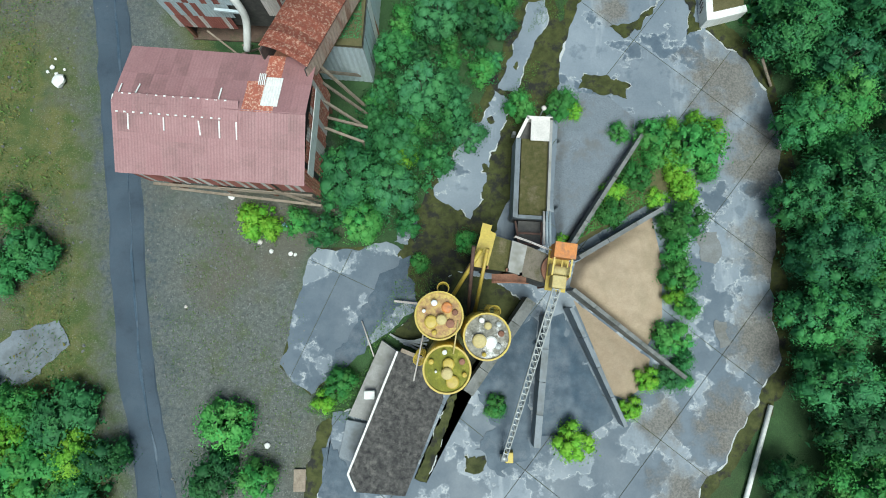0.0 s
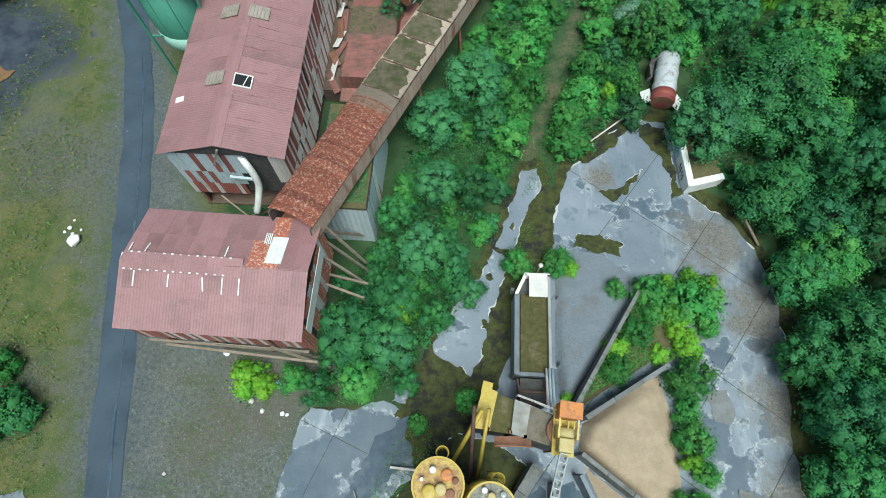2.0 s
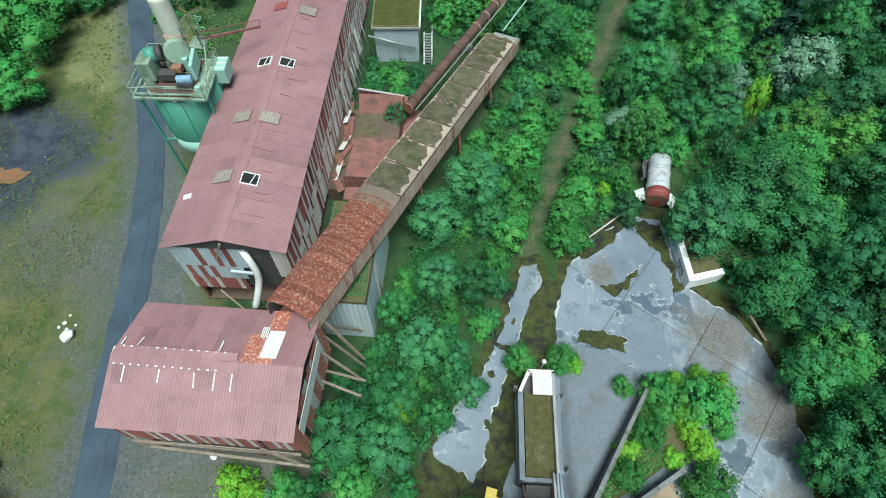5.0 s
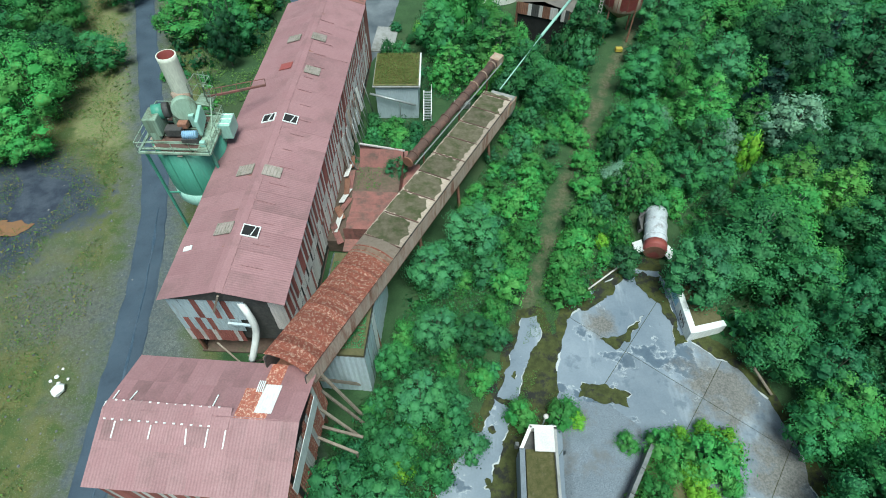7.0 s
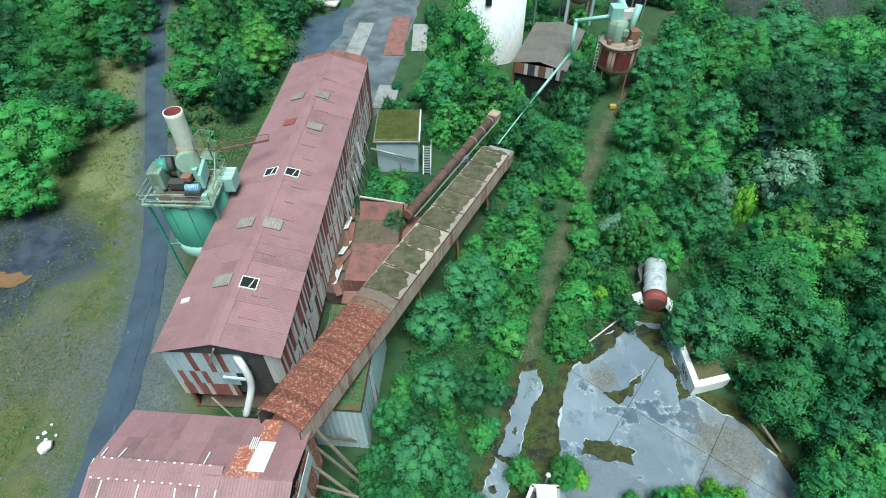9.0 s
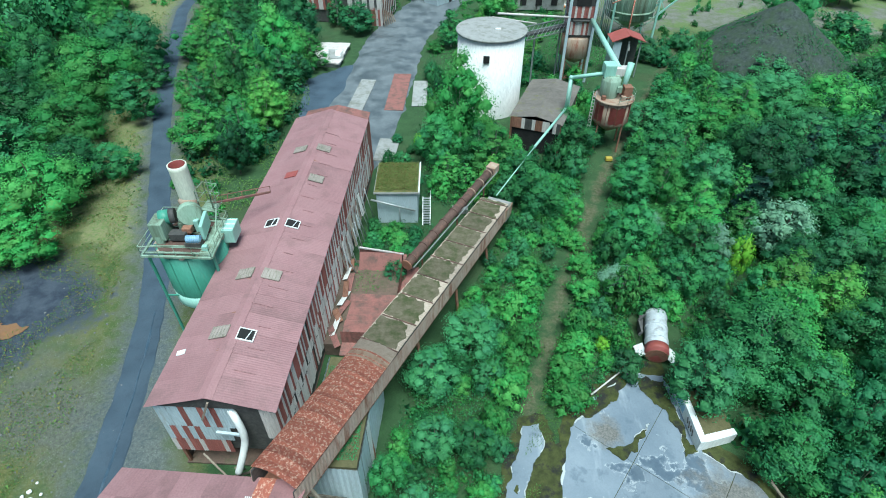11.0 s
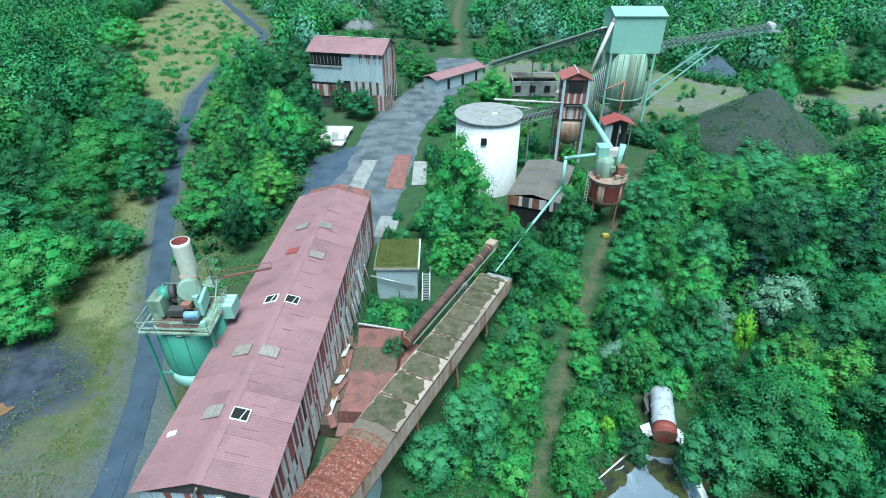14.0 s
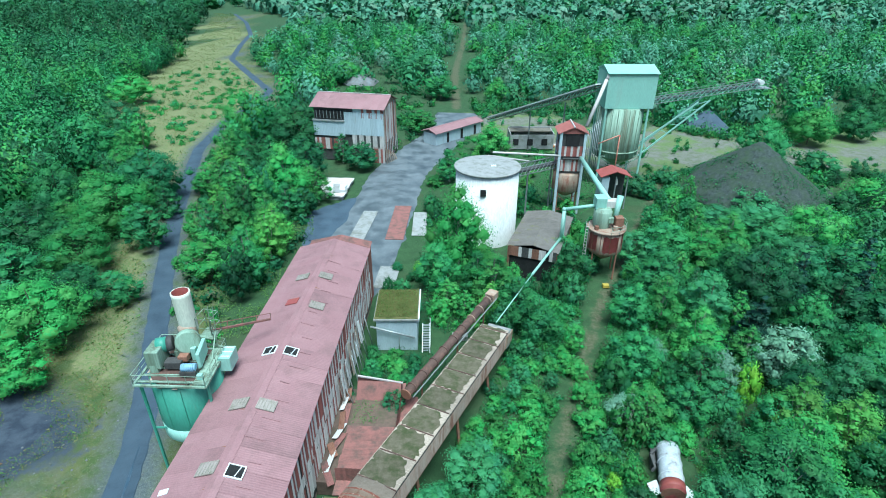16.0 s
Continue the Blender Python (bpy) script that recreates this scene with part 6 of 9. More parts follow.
for k in range(5):
    tagged(part("scrap_beam", bars([((-4.6 + 0.3 * k, -2.5 - 0.2 * k, 0.2 + 0.1 * k), (-1.8 + 0.2 * k, -4.0 + 0.35 * k, 0.6 + 0.25 * k))], 0.16), M["steel"]), "grey scrap steel beam by the silos", "beam", "scrap beams")
tagged(part("gate_bar", bars([((-4.2, 0.3, 0.5), (-1.4, 0.0, 0.6))], 0.18), M["pale"]), "pale bar lying on the concrete", "bar")
tagged(part("pole", tb((-7.0, -1.4, 0.3), (-5.9, -4.4, 0.35), 0.06, 6), M["pale"]), "thin pale pole lying in the grass", "pole")

# ---- tank, painted block and poles by the flooded yard ----
TANK = thing("tipped_tank", pose(23.1, 38.0, 1.25, 0, 0, -15), "dented bare steel tank with a red end, on its side", "tank")
ob = part("shell", revolve([(0, -2.6), (1.05, -2.6), (1.15, -2.4), (1.15, 2.3), (0.95, 2.6), (0, 2.75)], 32), M["drumsteel"], TANK)
ob.matrix_basis = pose(0, 0, 0, -90, 0, 0)
for y in (-1.6, 0.2, 1.9):
    part("hoop", revolve([(1.17, -0.07), (1.22, -0.07), (1.22, 0.07), (1.17, 0.07)], 32), M["drumsteel"], TANK).matrix_basis = pose(0, y, 0, -90, 0, 0)
part("end_cap", revolve([(0, -0.2), (0.9, -0.12), (1.2, 0.1), (1.22, 0.9), (1.17, 0.9)], 32), M["red"], TANK, "red painted end").matrix_basis = pose(0, -3.3, 0, -90, 0, 0)
part("mouth_plate", revolve([(0, 0), (1.1, 0), (1.1, 0.05), (0, 0.06)], 32), M["rust"], TANK, "rusty brown disc").matrix_basis = pose(0, -3.42, -0.1, 90 + 6, 0, 0)
for sx in (-1, 1):
    part("flap", bx((0, 0, 0), (1.0, 1.5, 0.06), pose(sx * 1.6, -2.7, -0.5, 0, sx * 35, sx * -14)), M["white"], TANK, "bent white steel flap")
part("hose", bars([((-1.3, 1.6, 0.4), (-1.9, 0.6, 0.5)), ((-1.9, 0.6, 0.5), (-1.4, -0.4, -0.2)), ((-1.4, -0.4, -0.2), (-1.8, -1.2, 0.2))], 0.22), M["darksteel"], TANK)
part("bracket", bx((-1.55, 0.9, -0.4), (0.4, 1.8, 1.0)), M["darksteel"], TANK)
part("cradle", bx((0, 0, -0.95), (2.0, 4.4, 0.6)), M["darksteel"], TANK)
BLK = thing("painted_block", pose(23.4, 24.9, 0, 0, 0, 0), "white L-shaped concrete block with graffiti", "concrete block")
part("long_wall", prism([(-0.25, 0), (0.35, 0.1), (0.25, 6.0), (-0.35, 6.0)], 0, 1.5), M["white"], BLK)
part("short_wall", prism([(0.36, 0.1), (3.4, 0.9), (3.3, 1.5), (0.33, 0.8)], 0, 1.4), M["white"], BLK)
part("backfill", prism([(0.36, 0.85), (3.3, 1.55), (3.2, 5.4), (0.28, 5.9)], 0, 1.1), M["weedroof"], BLK)
for k in range(4):
    part("graffiti", tube(bmesh.new(), (-0.36, 1.2 + k * 0.42, 0.5 + 0.1 * (k % 2)), (-0.355, 1.5 + k * 0.42, 1.1), 0.05, 5), M["darksteel"], BLK, "dark graffiti strokes")
part("graffiti", bx((-0.34, 4.6, 0.8), (0.03, 1.8, 0.9)), M["blue"], BLK, "faded turquoise graffiti field")
tagged(part("fallen_pole", tb((14.8, 30.7, 0.25), (19.0, 33.9, 0.35), 0.09, 8), M["pale"]), "long grey pole lying along the flooded slab", "pole")
tagged(part("fallen_pole", tb((29.2, 19.4, 0.25), (27.8, 22.2, 1.2), 0.12, 8), M["wood"]), "grey pole leaning at the wood edge", "pole")
tagged(part("white_pipe", tb((24.2, -18.6, 0.3), (27.6, -8.4, 0.25), 0.2, 10), M["white"]), "white plastic pipe along the wood edge", "pipe")

# ---- litter and small loose things ----
def lump(name, x, y, r, key, label, category, z=0.0, flat=0.55):
    bm = bmesh.new()
    bmesh.ops.create_icosphere(bm, subdivisions=2, radius=r)
    for v in bm.verts:
        k = 1 + 0.45 * noise.noise(v.co * 1.7 / r + Vector((x, y, 0)))
        v.co = Vector((x + v.co.x * k, y + v.co.y * k, z + r * flat * 0.8 + v.co.z * flat * k))
    return tagged(part(name, bm, M[key]), label, category)


lump("plastic_sack", -34.4, 19.9, 0.62, "white", "crumpled white plastic sack on the stony ground", "litter")
for x, y, r in ((-35.2, 21.2, 0.2), (-34.8, 20.6, 0.16), (-35.6, 20.8, 0.15), (-34.1, 21.0, 0.14), (-35.0, 22.0, 0.12)):
    lump("litter_scrap", x, y, r, "white", "small white scrap of litter", "litter")
for x, y, r, key in ((-18.6, 9.4, 0.3, "white"), (-13.9, 6.7, 0.35, "blue"), (-15.0, 4.6, 0.2, "white"), (-13.3, 4.4, 0.2, "white"), (-12.9, 4.3, 0.15, "white"), (-16.0, 5.4, 0.24, "pale"), (-22.2, -0.2, 0.15, "pale"), (-14.8, -11.8, 0.25, "white")):
    lump("litter_scrap", x, y, r, key, "scrap of litter on the gravel lot", "litter")
tagged(part("board", bx((-12.0, -14.6, 0.12), (1.0, 1.8, 0.12), pose(0, 0, 0)), M["wood"]), "pale wooden board on the ground", "board")
srnd = random.Random(5)
bm = bmesh.new()
for k in range(520):
    zone_ = srnd.random()
    x, y = (srnd.uniform(-26, -12), srnd.uniform(-16, 9)) if zone_ < 0.5 else (srnd.uniform(-46, -30), srnd.uniform(-8, 48))
    r = srnd.uniform(0.05, 0.16)
    box(bm, (0, 0, 0), (r * 2, r * 1.6, r), pose(x, y, r * 0.2 - 0.08, srnd.uniform(-20, 20), srnd.uniform(-20, 20), srnd.uniform(0, 180)), taper=0.6)
tagged(part("loose_stones", bm, M["oldwall"]), "scattered grey stones on the lot and verge", "stones", kind="stuff")


# ---- round white silo ----
RS = thing("round_silo", pose(8.5, 93.5, 0), "white round silo with a grey flat concrete top", "silo")
part("wall", revolve([(5.75, 0), (5.75, 13.7), (5.3, 13.7)], 56), M["white"], RS)
part("roof", revolve([(5.95, 13.65), (6.05, 13.7), (6.05, 14.0), (5.9, 14.05), (0, 14.25)], 56), M["concrete"], RS, "lichen-spotted grey roof slab")
part("window", bx((-1.1, -5.66, 10.9), (1.0, 0.4, 1.2)), M["black"], RS, "square dark window opening")
part("hatch", bx((1.0, -1.0, 14.2), (0.9, 0.6, 0.3)), M["white"], RS)
part("roof_pipe", tb((0.5, 5.4, 14.1), (8.0, 3.0, 13.8), 0.14, 8), M["pale"], RS)
# ---- barn with brown roof ----
BARN = thing("open_barn", pose(17.2, 83.2, 0, 0, 0, -21), "open barn with mossy brown sheet roof", "barn")
dn = math.hypot(4.2, 0.8)
for s in (-1, 1):
    sheet_roof(BARN, "roof_sheet", (0, -7.0, 6.4), (0, 1, 0), (s * 4.2, 0, -0.8), M["barnroof"], 15.0, dn, 1, 8)
for x in (-3.9, 3.9):
    for y in (-6.8, -2.2, 2.4, 7.0):
        part("post", bars([((x, y, 0), (x, y, 5.6))], 0.3), M["rust"], BARN)
part("back_wall", bx((0, 7.4, 2.8), (8, 0.2, 5.6)), M["darksteel"], BARN)
part("side_wall", bx((-3.9, 0.2, 2.8), (0.2, 14.0, 5.4)), M["rust"], BARN)
part("side_wall", bx((3.9, 1.5, 3.6), (0.2, 11.0, 3.6)), M["darksteel"], BARN)
sheet_wall(BARN, (-3.9, -7.0), (3.9, -7.0), 4.0, 5.8, [M["rust"], M["pale"], M["darksteel"]], 0.55, miss=0.15)
# added black block that stands for the shade under the barn roof
part("dark_inside", bx((0, 0, 2.0), (7.4, 13.6, 4.0)), M["black"], BARN)

# ---- striped hopper tower ----
HT = thing("hopper_tower", pose(26.2, 106.2, 0, 0, 0, -3), "striped red and white hopper tower over a rusty bin", "hopper tower")
part("tower_core", bx((0, 0, 13), (4.4, 4.4, 8.4)), M["darksteel"], HT)
for a, b in (((-2.3, -2.3), (2.3, -2.3)), ((2.3, -2.3), (2.3, 2.3)), ((-2.3, 2.3), (-2.3, -2.3))):
    sheet_wall(HT, a, b, 9.2, 11.6, [M["maroon"], M["pale"]], 0.42, pattern=(0, 1))
    sheet_wall(HT, a, b, 12.3, 14.4, [M["maroon"], M["pale"]], 0.42, pattern=(0, 0, 1))
for x in (-2.35, 2.35):
    for y in (-2.35, 2.35):
        part("corner_post", bars([((x, y, 0), (x, y, 17.2))], 0.5 if y < 0 else 0.3), M["bluewhite"], HT)
for s in (-1, 1):
    part("roof_side", bx((s * 1.5, 0, 17.6), (3.3, 5.6, 0.14), pose(0, 0, 0)), M["maroon"], HT).matrix_basis = Matrix.Translation((s * 1.5, 0, 17.6)) @ pose(0, 0, 0, 0, s * 24, 0) @ Matrix.Translation((-s * 1.5, 0, -17.6))
part("gable", prism([(-2.4, 0), (2.4, 0), (0, 1.1)], -0.1, 0.1), M["maroon"], HT).matrix_basis = Matrix.Translation((0, -2.4, 16.9)) @ pose(0, 0, 0, 90, 0, 0)
part("finial", bars([((0, -2.9, 18.3), (0, 2.8, 18.4))], 0.25), M["pale"], HT)
part("opening", bx((0, -2.3, 15.5), (2.6, 0.3, 2.2)), M["black"], HT, "dark open hatch")
part("hatch_bar", bars([((-1.6, -2.5, 11.9), (1.6, -2.5, 11.9))], 0.5, 0.2), M["darksteel"], HT)
part("rust_bin", revolve([(1.0, 3.4), (2.9, 4.8), (2.9, 8.4), (2.7, 8.6), (0, 8.8)], 32), M["palerust"], HT, "rust-streaked round bin")
for x in (-1.9, 1.9):
    for y in (-1.9, 1.9):
        part("leg", bars([((x, y, 0), (x, y, 5.2))], 0.25), M["rust"], HT)
part("brace", bars([((-1.9, -1.95, 0.4), (1.9, -1.95, 4)), ((1.9, -1.95, 0.4), (-1.9, -1.95, 4))], 0.12), M["rust"], HT)
part("brace", bars([((-1.9, -1.95, 0.6), (1.9, -1.95, 0.6))], 0.2), M["rust"], HT)
# truss belt from the silo to the hopper tower
BELT = thing("belt_bridge", Matrix(), "grey steel belt bridge between silo and hopper tower", "conveyor")
p0, p1 = Vector((14.2, 97.5, 11.4)), Vector((24.0, 108.0, 9.6))
part("belt", bars([(p0, p1)], 1.6, 0.3), M["darksteel"], BELT)
for dz in (-0.6, 0.9):
    for s in (-0.8, 0.8):
        part("chord", bars([(p0 + Vector((s, -s, dz)), p1 + Vector((s, -s, dz)))], 0.15), M["steel"], BELT)
bm = bmesh.new()
for k in range(10):
    for s in (-0.8, 0.8):
        beam(bm, p0.lerp(p1, k / 10) + Vector((s, -s, -0.6)), p0.lerp(p1, (k + 1) / 10) + Vector((s, -s, 0.9)), 0.09)
part("lattice", bm, M["steel"], BELT)
part("top_pipe", tb((10, 100, 14.4), (24, 104, 12.4), 0.2, 8), M["pale"], BELT)
for f in (0.3, 0.9):
    p = p0.lerp(p1, f)
    part("support", bars([(p, (p.x, p.y, 0))], 0.3), M["steel"], BELT)

# ---- tall green bin tower ----
TW = thing("bin_tower", pose(41.7, 125.4, 0, 0, 0, 0), "tall pale green bin tower with streaked tank", "silo tower")
part("tank", revolve([(0.8, 3.4), (4.4, 5.6), (5.2, 6.2), (5.2, 17.6), (0, 17.6)], 48), M["oldgreen"], TW, "streaked weathered green tank")
for k in range(14):
    a_ = math.pi + k * math.pi / 13
    part("tank_seam", bars([((5.22 * math.cos(a_), 5.22 * math.sin(a_), 7.3), (5.22 * math.cos(a_), 5.22 * math.sin(a_), 17.5))], 0.09), M["oldgreen"], TW)
part("tank_ring", revolve([(5.2, 7.4), (5.35, 7.4), (5.35, 7.8), (5.2, 7.8)], 48), M["oldgreen"], TW)
part("head_house", bx((0.4, 0, 21.5), (10.9, 8.6, 7.6), bevel=0.05), M["mint"], TW, "pale green head house")
for s in (-1, 1):
    part("roof_side", bx((0.4, s * 2.25, 25.9), (11.3, 4.9, 0.16)), M["mint"], TW, "pale green metal roof").matrix_basis = Matrix.Translation((0, s * 2.25, 25.9)) @ pose(0, 0, 0, -s * 15, 0, 0) @ Matrix.Translation((0, -s * 2.25, -25.9))
for x in (-5.3, 5.3):
    part("gable", prism([(-4.3, 0), (4.3, 0), (0, 1.15)], -0.06, 0.06), M["mint"], TW).matrix_basis = Matrix.Translation((0.4 + x, 0, 25.25)) @ Matrix(((0, 0, 1, 0), (1, 0, 0, 0), (0, 1, 0, 0), (0, 0, 0, 1)))
for x in (-4.6, 4.9):
    for y in (-4.0, 4.0):
        part("leg", bars([((x, y, 0), (x, y, 18))], 0.4), M["mint"], TW)
for a, b in (((-4.6, -4, 1), (4.9, -4, 6.5)), ((4.9, -4, 1), (-4.6, -4, 6.5)), ((-4.6, -4, 6.6), (4.9, -4, 6.6))):
    part("brace", bars([(a, b)], 0.2), M["oldgreen"], TW)
part("red_pipe", tb((-1.0, -5.3, 0), (-1.0, -5.3, 12.0), 0.16, 8), M["rustroof"], TW)
part("red_pipe", tb((-1.0, -5.3, 12.0), (-6.0, -6.5, 10.4), 0.14, 8), M["rustroof"], TW)
part("down_pipe", tb((-5.4, -4.2, 24.0), (-9.8, -9.0, 15.0), 0.4, 12), M["pale"], TW, "slanted pale down pipe")
part("down_pipe", tb((-5.4, -4.2, 24.0), (-4.8, -3.8, 25.0), 0.4, 12), M["pale"], TW)
part("beam_stub", bars([((5.8, 0, 24.6), (7.6, 0, 24.4))], 0.2), M["mint"], TW)
for k in range(7):
    part("service_pipe", tb((-5.2 - 0.35 * k, -3.4 + 0.2 * k, 0), (-5.2 - 0.35 * k, -3.4 + 0.2 * k, 15.5 - 0.5 * k), 0.1, 6), M["steel"], TW)


def truss_belt(name, p0, p1, label, cover, w=0.9, h=1.2, n=22):
    c = thing(name, Matrix(), label, "conveyor")
    p0, p1 = Vector(p0), Vector(p1)
    d = (p1 - p0).normalized()
    s = Vector((d.y, -d.x, 0)).normalized() * w
    up = Vector((0, 0, h))
    part("belt", bars([(p0 + up * 0.6, p1 + up * 0.6)], 2 * w - 0.1, 0.2), M["darksteel"], c)
    for k in (-1, 1):
        for z in (0, 1):
            part("chord", bars([(p0 + s * k + up * z, p1 + s * k + up * z)], 0.14), M["steel"], c)
    for k in (-1, 1):
        bm = bmesh.new()
        for i in range(n):
            a, b = p0.lerp(p1, i / n), p0.lerp(p1, (i + 1) / n)
            beam(bm, a + s * k, b + s * k + up, 0.09)
            beam(bm, a + s * k, a + s * k + up, 0.09)
        part("lattice", bm, M["mint"], c)
    if cover:
        u = s.normalized()
        lift = u.cross(d)
        m = Matrix((u, d, lift)).transposed().to_4x4()
        m.translation = (p0 + p1) / 2 + up * 1.2
        part("cover", bx((0, 0, 0), (2 * w + 0.4, (p1 - p0).length, 0.3), m), M["white"], c, "white belt cover")
    else:
        part("railing", rail([tuple(p0 + s + up), tuple(p1 + s + up)], 1.0), M["steel"], c)
    return c


CW = truss_belt("covered_conveyor", (15.0, 164.0, 3.6), (36.0, 125.6, 20.8), "long covered conveyor rising to the bin tower", True)
part("support", bars([((24.5, 147, 0), (24.5, 147, 10.8)), ((31, 135, 0), (31, 135, 16.0))], 0.3), M["steel"], CW)
CE = truss_belt("stacker_conveyor", (45.6, 125.0, 17.6), (70.8, 122.0, 22.4), "open stacker conveyor cantilevered over the stone pile", False)
for a, b in (((60, 121.2, 19.6), (46.2, 122.4, 6.2)), ((60, 125.0, 19.6), (46.2, 126.4, 6.2)), ((57.5, 121.2, 19.2), (46.4, 122.4, 9.6))):
    part("strut", bars([(a, b)], 0.3), M["mint"], CE, "pale green strut")
bm = bmesh.new()
for k in range(7):
    t0, t1 = k / 7, (k + 0.6) / 7
    beam(bm, Vector((60, 121.2, 19.6)).lerp(Vector((46.2, 122.4, 6.2)), t0), Vector((57.5, 121.2, 19.2)).lerp(Vector((46.4, 122.4, 9.6)), t1), 0.12)
part("strut_lattice", bm, M["mint"], CE)
part("head_drum", tb((70.4, 121.0, 23.4), (70.4, 123.2, 23.4), 0.55, 14), M["white"], CE)
part("head_platform", bx((71.0, 122.0, 22.2), (3.4, 2.6, 0.12)), M["steel"], CE)
part("railing", rail([(69.5, 120.7, 22.3), (72.6, 120.7, 22.3), (72.6, 123.3, 22.3), (69.5, 123.3, 22.3)], 1.1), M["steel"], CE)

# ---- small red shed and batching silo with filter ----
RSH = thing("small_red_shed", pose(36.4, 107.6, 0), "small shed with red roof and pale side", "shed")
part("side_wall", bx((-2.0, 0, 3.6), (1.6, 3.4, 7.0)), M["bluewhite"], RSH)
part("back_wall", bx((0.4, 1.6, 3.6), (5.2, 0.2, 7.0)), M["darksteel"], RSH)
for x in (2.6, 0.2):
    part("post", bars([((x, -1.6, 0), (x, -1.6, 7.2))], 0.22), M["steel"], RSH)
for s in (-1, 1):
    part("roof_side", bx((s * 1.6, 0, 7.9), (3.5, 4.4, 0.14)), M["red"], RSH, "red sheet roof").matrix_basis = Matrix.Translation((s * 1.6, 0, 7.9)) @ pose(0, 0, 0, 0, s * 20, 0) @ Matrix.Translation((-s * 1.6, 0, -7.9))
part("hook", bx((0.4, -1.4, 6.0), (0.5, 0.4, 1.2), taper=0.5), M["pale"], RSH)
BS = thing("rusty_batch_silo", pose(26.9, 79.0, 0, 0, 0, 0), "rusty red banded silo with green filter unit", "silo")
part("tank", revolve([(0.4, 2.9), (2.6, 4.6), (2.75, 4.8), (2.75, 8.4), (0, 8.5)], 36), M["palerust"], BS)
for a0, wide_, z0, z1 in ((-2.95, 0.62, 5.0, 8.2), (-1.95, 0.95, 4.9, 8.1), (-0.75, 0.5, 5.6, 8.3), (0.4, 0.7, 5.0, 8.2), (1.9, 0.8, 5.0, 8.2)):
    bm = bmesh.new()
    cols_ = 6
    lo = [bm.verts.new((2.77 * math.cos(a0 + wide_ * i / cols_), 2.77 * math.sin(a0 + wide_ * i / cols_), z0 + rnd.uniform(0, 0.5))) for i in range(cols_ + 1)]
    hi = [bm.verts.new((2.77 * math.cos(a0 + wide_ * i / cols_), 2.77 * math.sin(a0 + wide_ * i / cols_), z1 - rnd.uniform(0, 0.5))) for i in range(cols_ + 1)]
    for i in range(cols_):
        bm.faces.new((lo[i], lo[i + 1], hi[i + 1], hi[i]))
    bmesh.ops.solidify(bm, geom=bm.faces[:], thickness=-0.04)
    part("band", bm, M["red"], BS, "dark red painted field")
for k in range(12):
    a_ = k * math.pi / 6
    part("stiffener", bars([((2.8 * math.cos(a_), 2.8 * math.sin(a_), 4.8), (2.8 * math.cos(a_), 2.8 * math.sin(a_), 8.4))], 0.07), M["rust"], BS)
for x, y, z, sx, sy, sz, key in ((0.9, -1.6, 9.1, 0.7, 0.6, 0.7, "palerust"), (-2.0, -1.2, 9.0, 0.6, 0.6, 0.6, "rust"), (2.2, 0.6, 9.2, 0.5, 0.7, 0.9, "steel"), (0.2, -0.9, 10.2, 0.8, 0.7, 0.9, "oldgreen"), (-0.2, 1.6, 9.4, 1.0, 0.8, 1.2, "rust")):
    part("machine_block", bx((x, y, z), (sx, sy, sz), bevel=0.05), M[key], BS)
for k in range(4):
    a_ = 0.6 + k * math.pi / 2
    part("leg", bars([((2.6 * math.cos(a_), 2.6 * math.sin(a_), 0), (2.6 * math.cos(a_), 2.6 * math.sin(a_), 6))], 0.22), M["rust"], BS)
part("deck", revolve([(3.1, 8.5), (3.1, 8.7), (0, 8.7)], 24), M["palerust"], BS)
part("railing", rail([(3.1 * math.cos(a_ * 0.45 - 1.6), 3.1 * math.sin(a_ * 0.45 - 1.6), 8.7) for a_ in range(9)], 1.1), M["oldgreen"], BS)
part("filter_body", revolve([(1.3, 8.7), (1.45, 9.4), (1.45, 11.4), (1.1, 11.9), (0, 12.0)], 20, at=(-0.9, 0.2, 0)), M["oldgreen"], BS, "green filter housing")
part("filter_box", bx((-1.4, 0.8, 12.6), (1.7, 2.0, 1.9), bevel=0.08), M["mint"], BS)
part("filter_box", bx((0.6, 1.0, 12.3), (2.2, 1.4, 1.2), bevel=0.06), M["pale"], BS)
part("vent_pipe", tb((1.0, -0.2, 9.4), (1.6, 0.4, 13.8), 0.35, 14, 0.5), M["mint"], BS)
part("fan_box", bx((1.5, -0.8, 9.8), (1.3, 1.4, 1.9), bevel=0.1), M["rust"], BS)
part("ladder", bars([((-3.0, -0.4, 0), (-3.0, -0.4, 9.6)), ((-3.4, -0.2, 0), (-3.4, -0.2, 9.6))] + [((-3.0, -0.4, 0.5 + 0.55 * k), (-3.4, -0.2, 0.5 + 0.55 * k)) for k in range(16)], 0.09), M["pale"], BS)
part("long_chute", tb((0.2, 1.2, 12.6), (1.2, 25.2, 11.9), 0.45, 14), M["mint"], BS, "long pale green chute to the hopper tower")
PIPE = thing("blow_pipe", Matrix(), "bent pale green blow pipe", "pipe")
for a, b, r_ in (((27.2, 79.6, 12.4), (20.2, 81.0, 10.8), 0.30), ((20.2, 81.0, 10.8), (19.9, 79.9, 6.2), 0.28), ((19.9, 79.9, 6.2), (13.5, 69.0, 5.5), 0.2), ((13.5, 69.0, 5.5), (7.2, 58.0, 4.75), 0.08)):
    part("pipe_run", tb(a, b, r_, 12), M["mint"], PIPE)
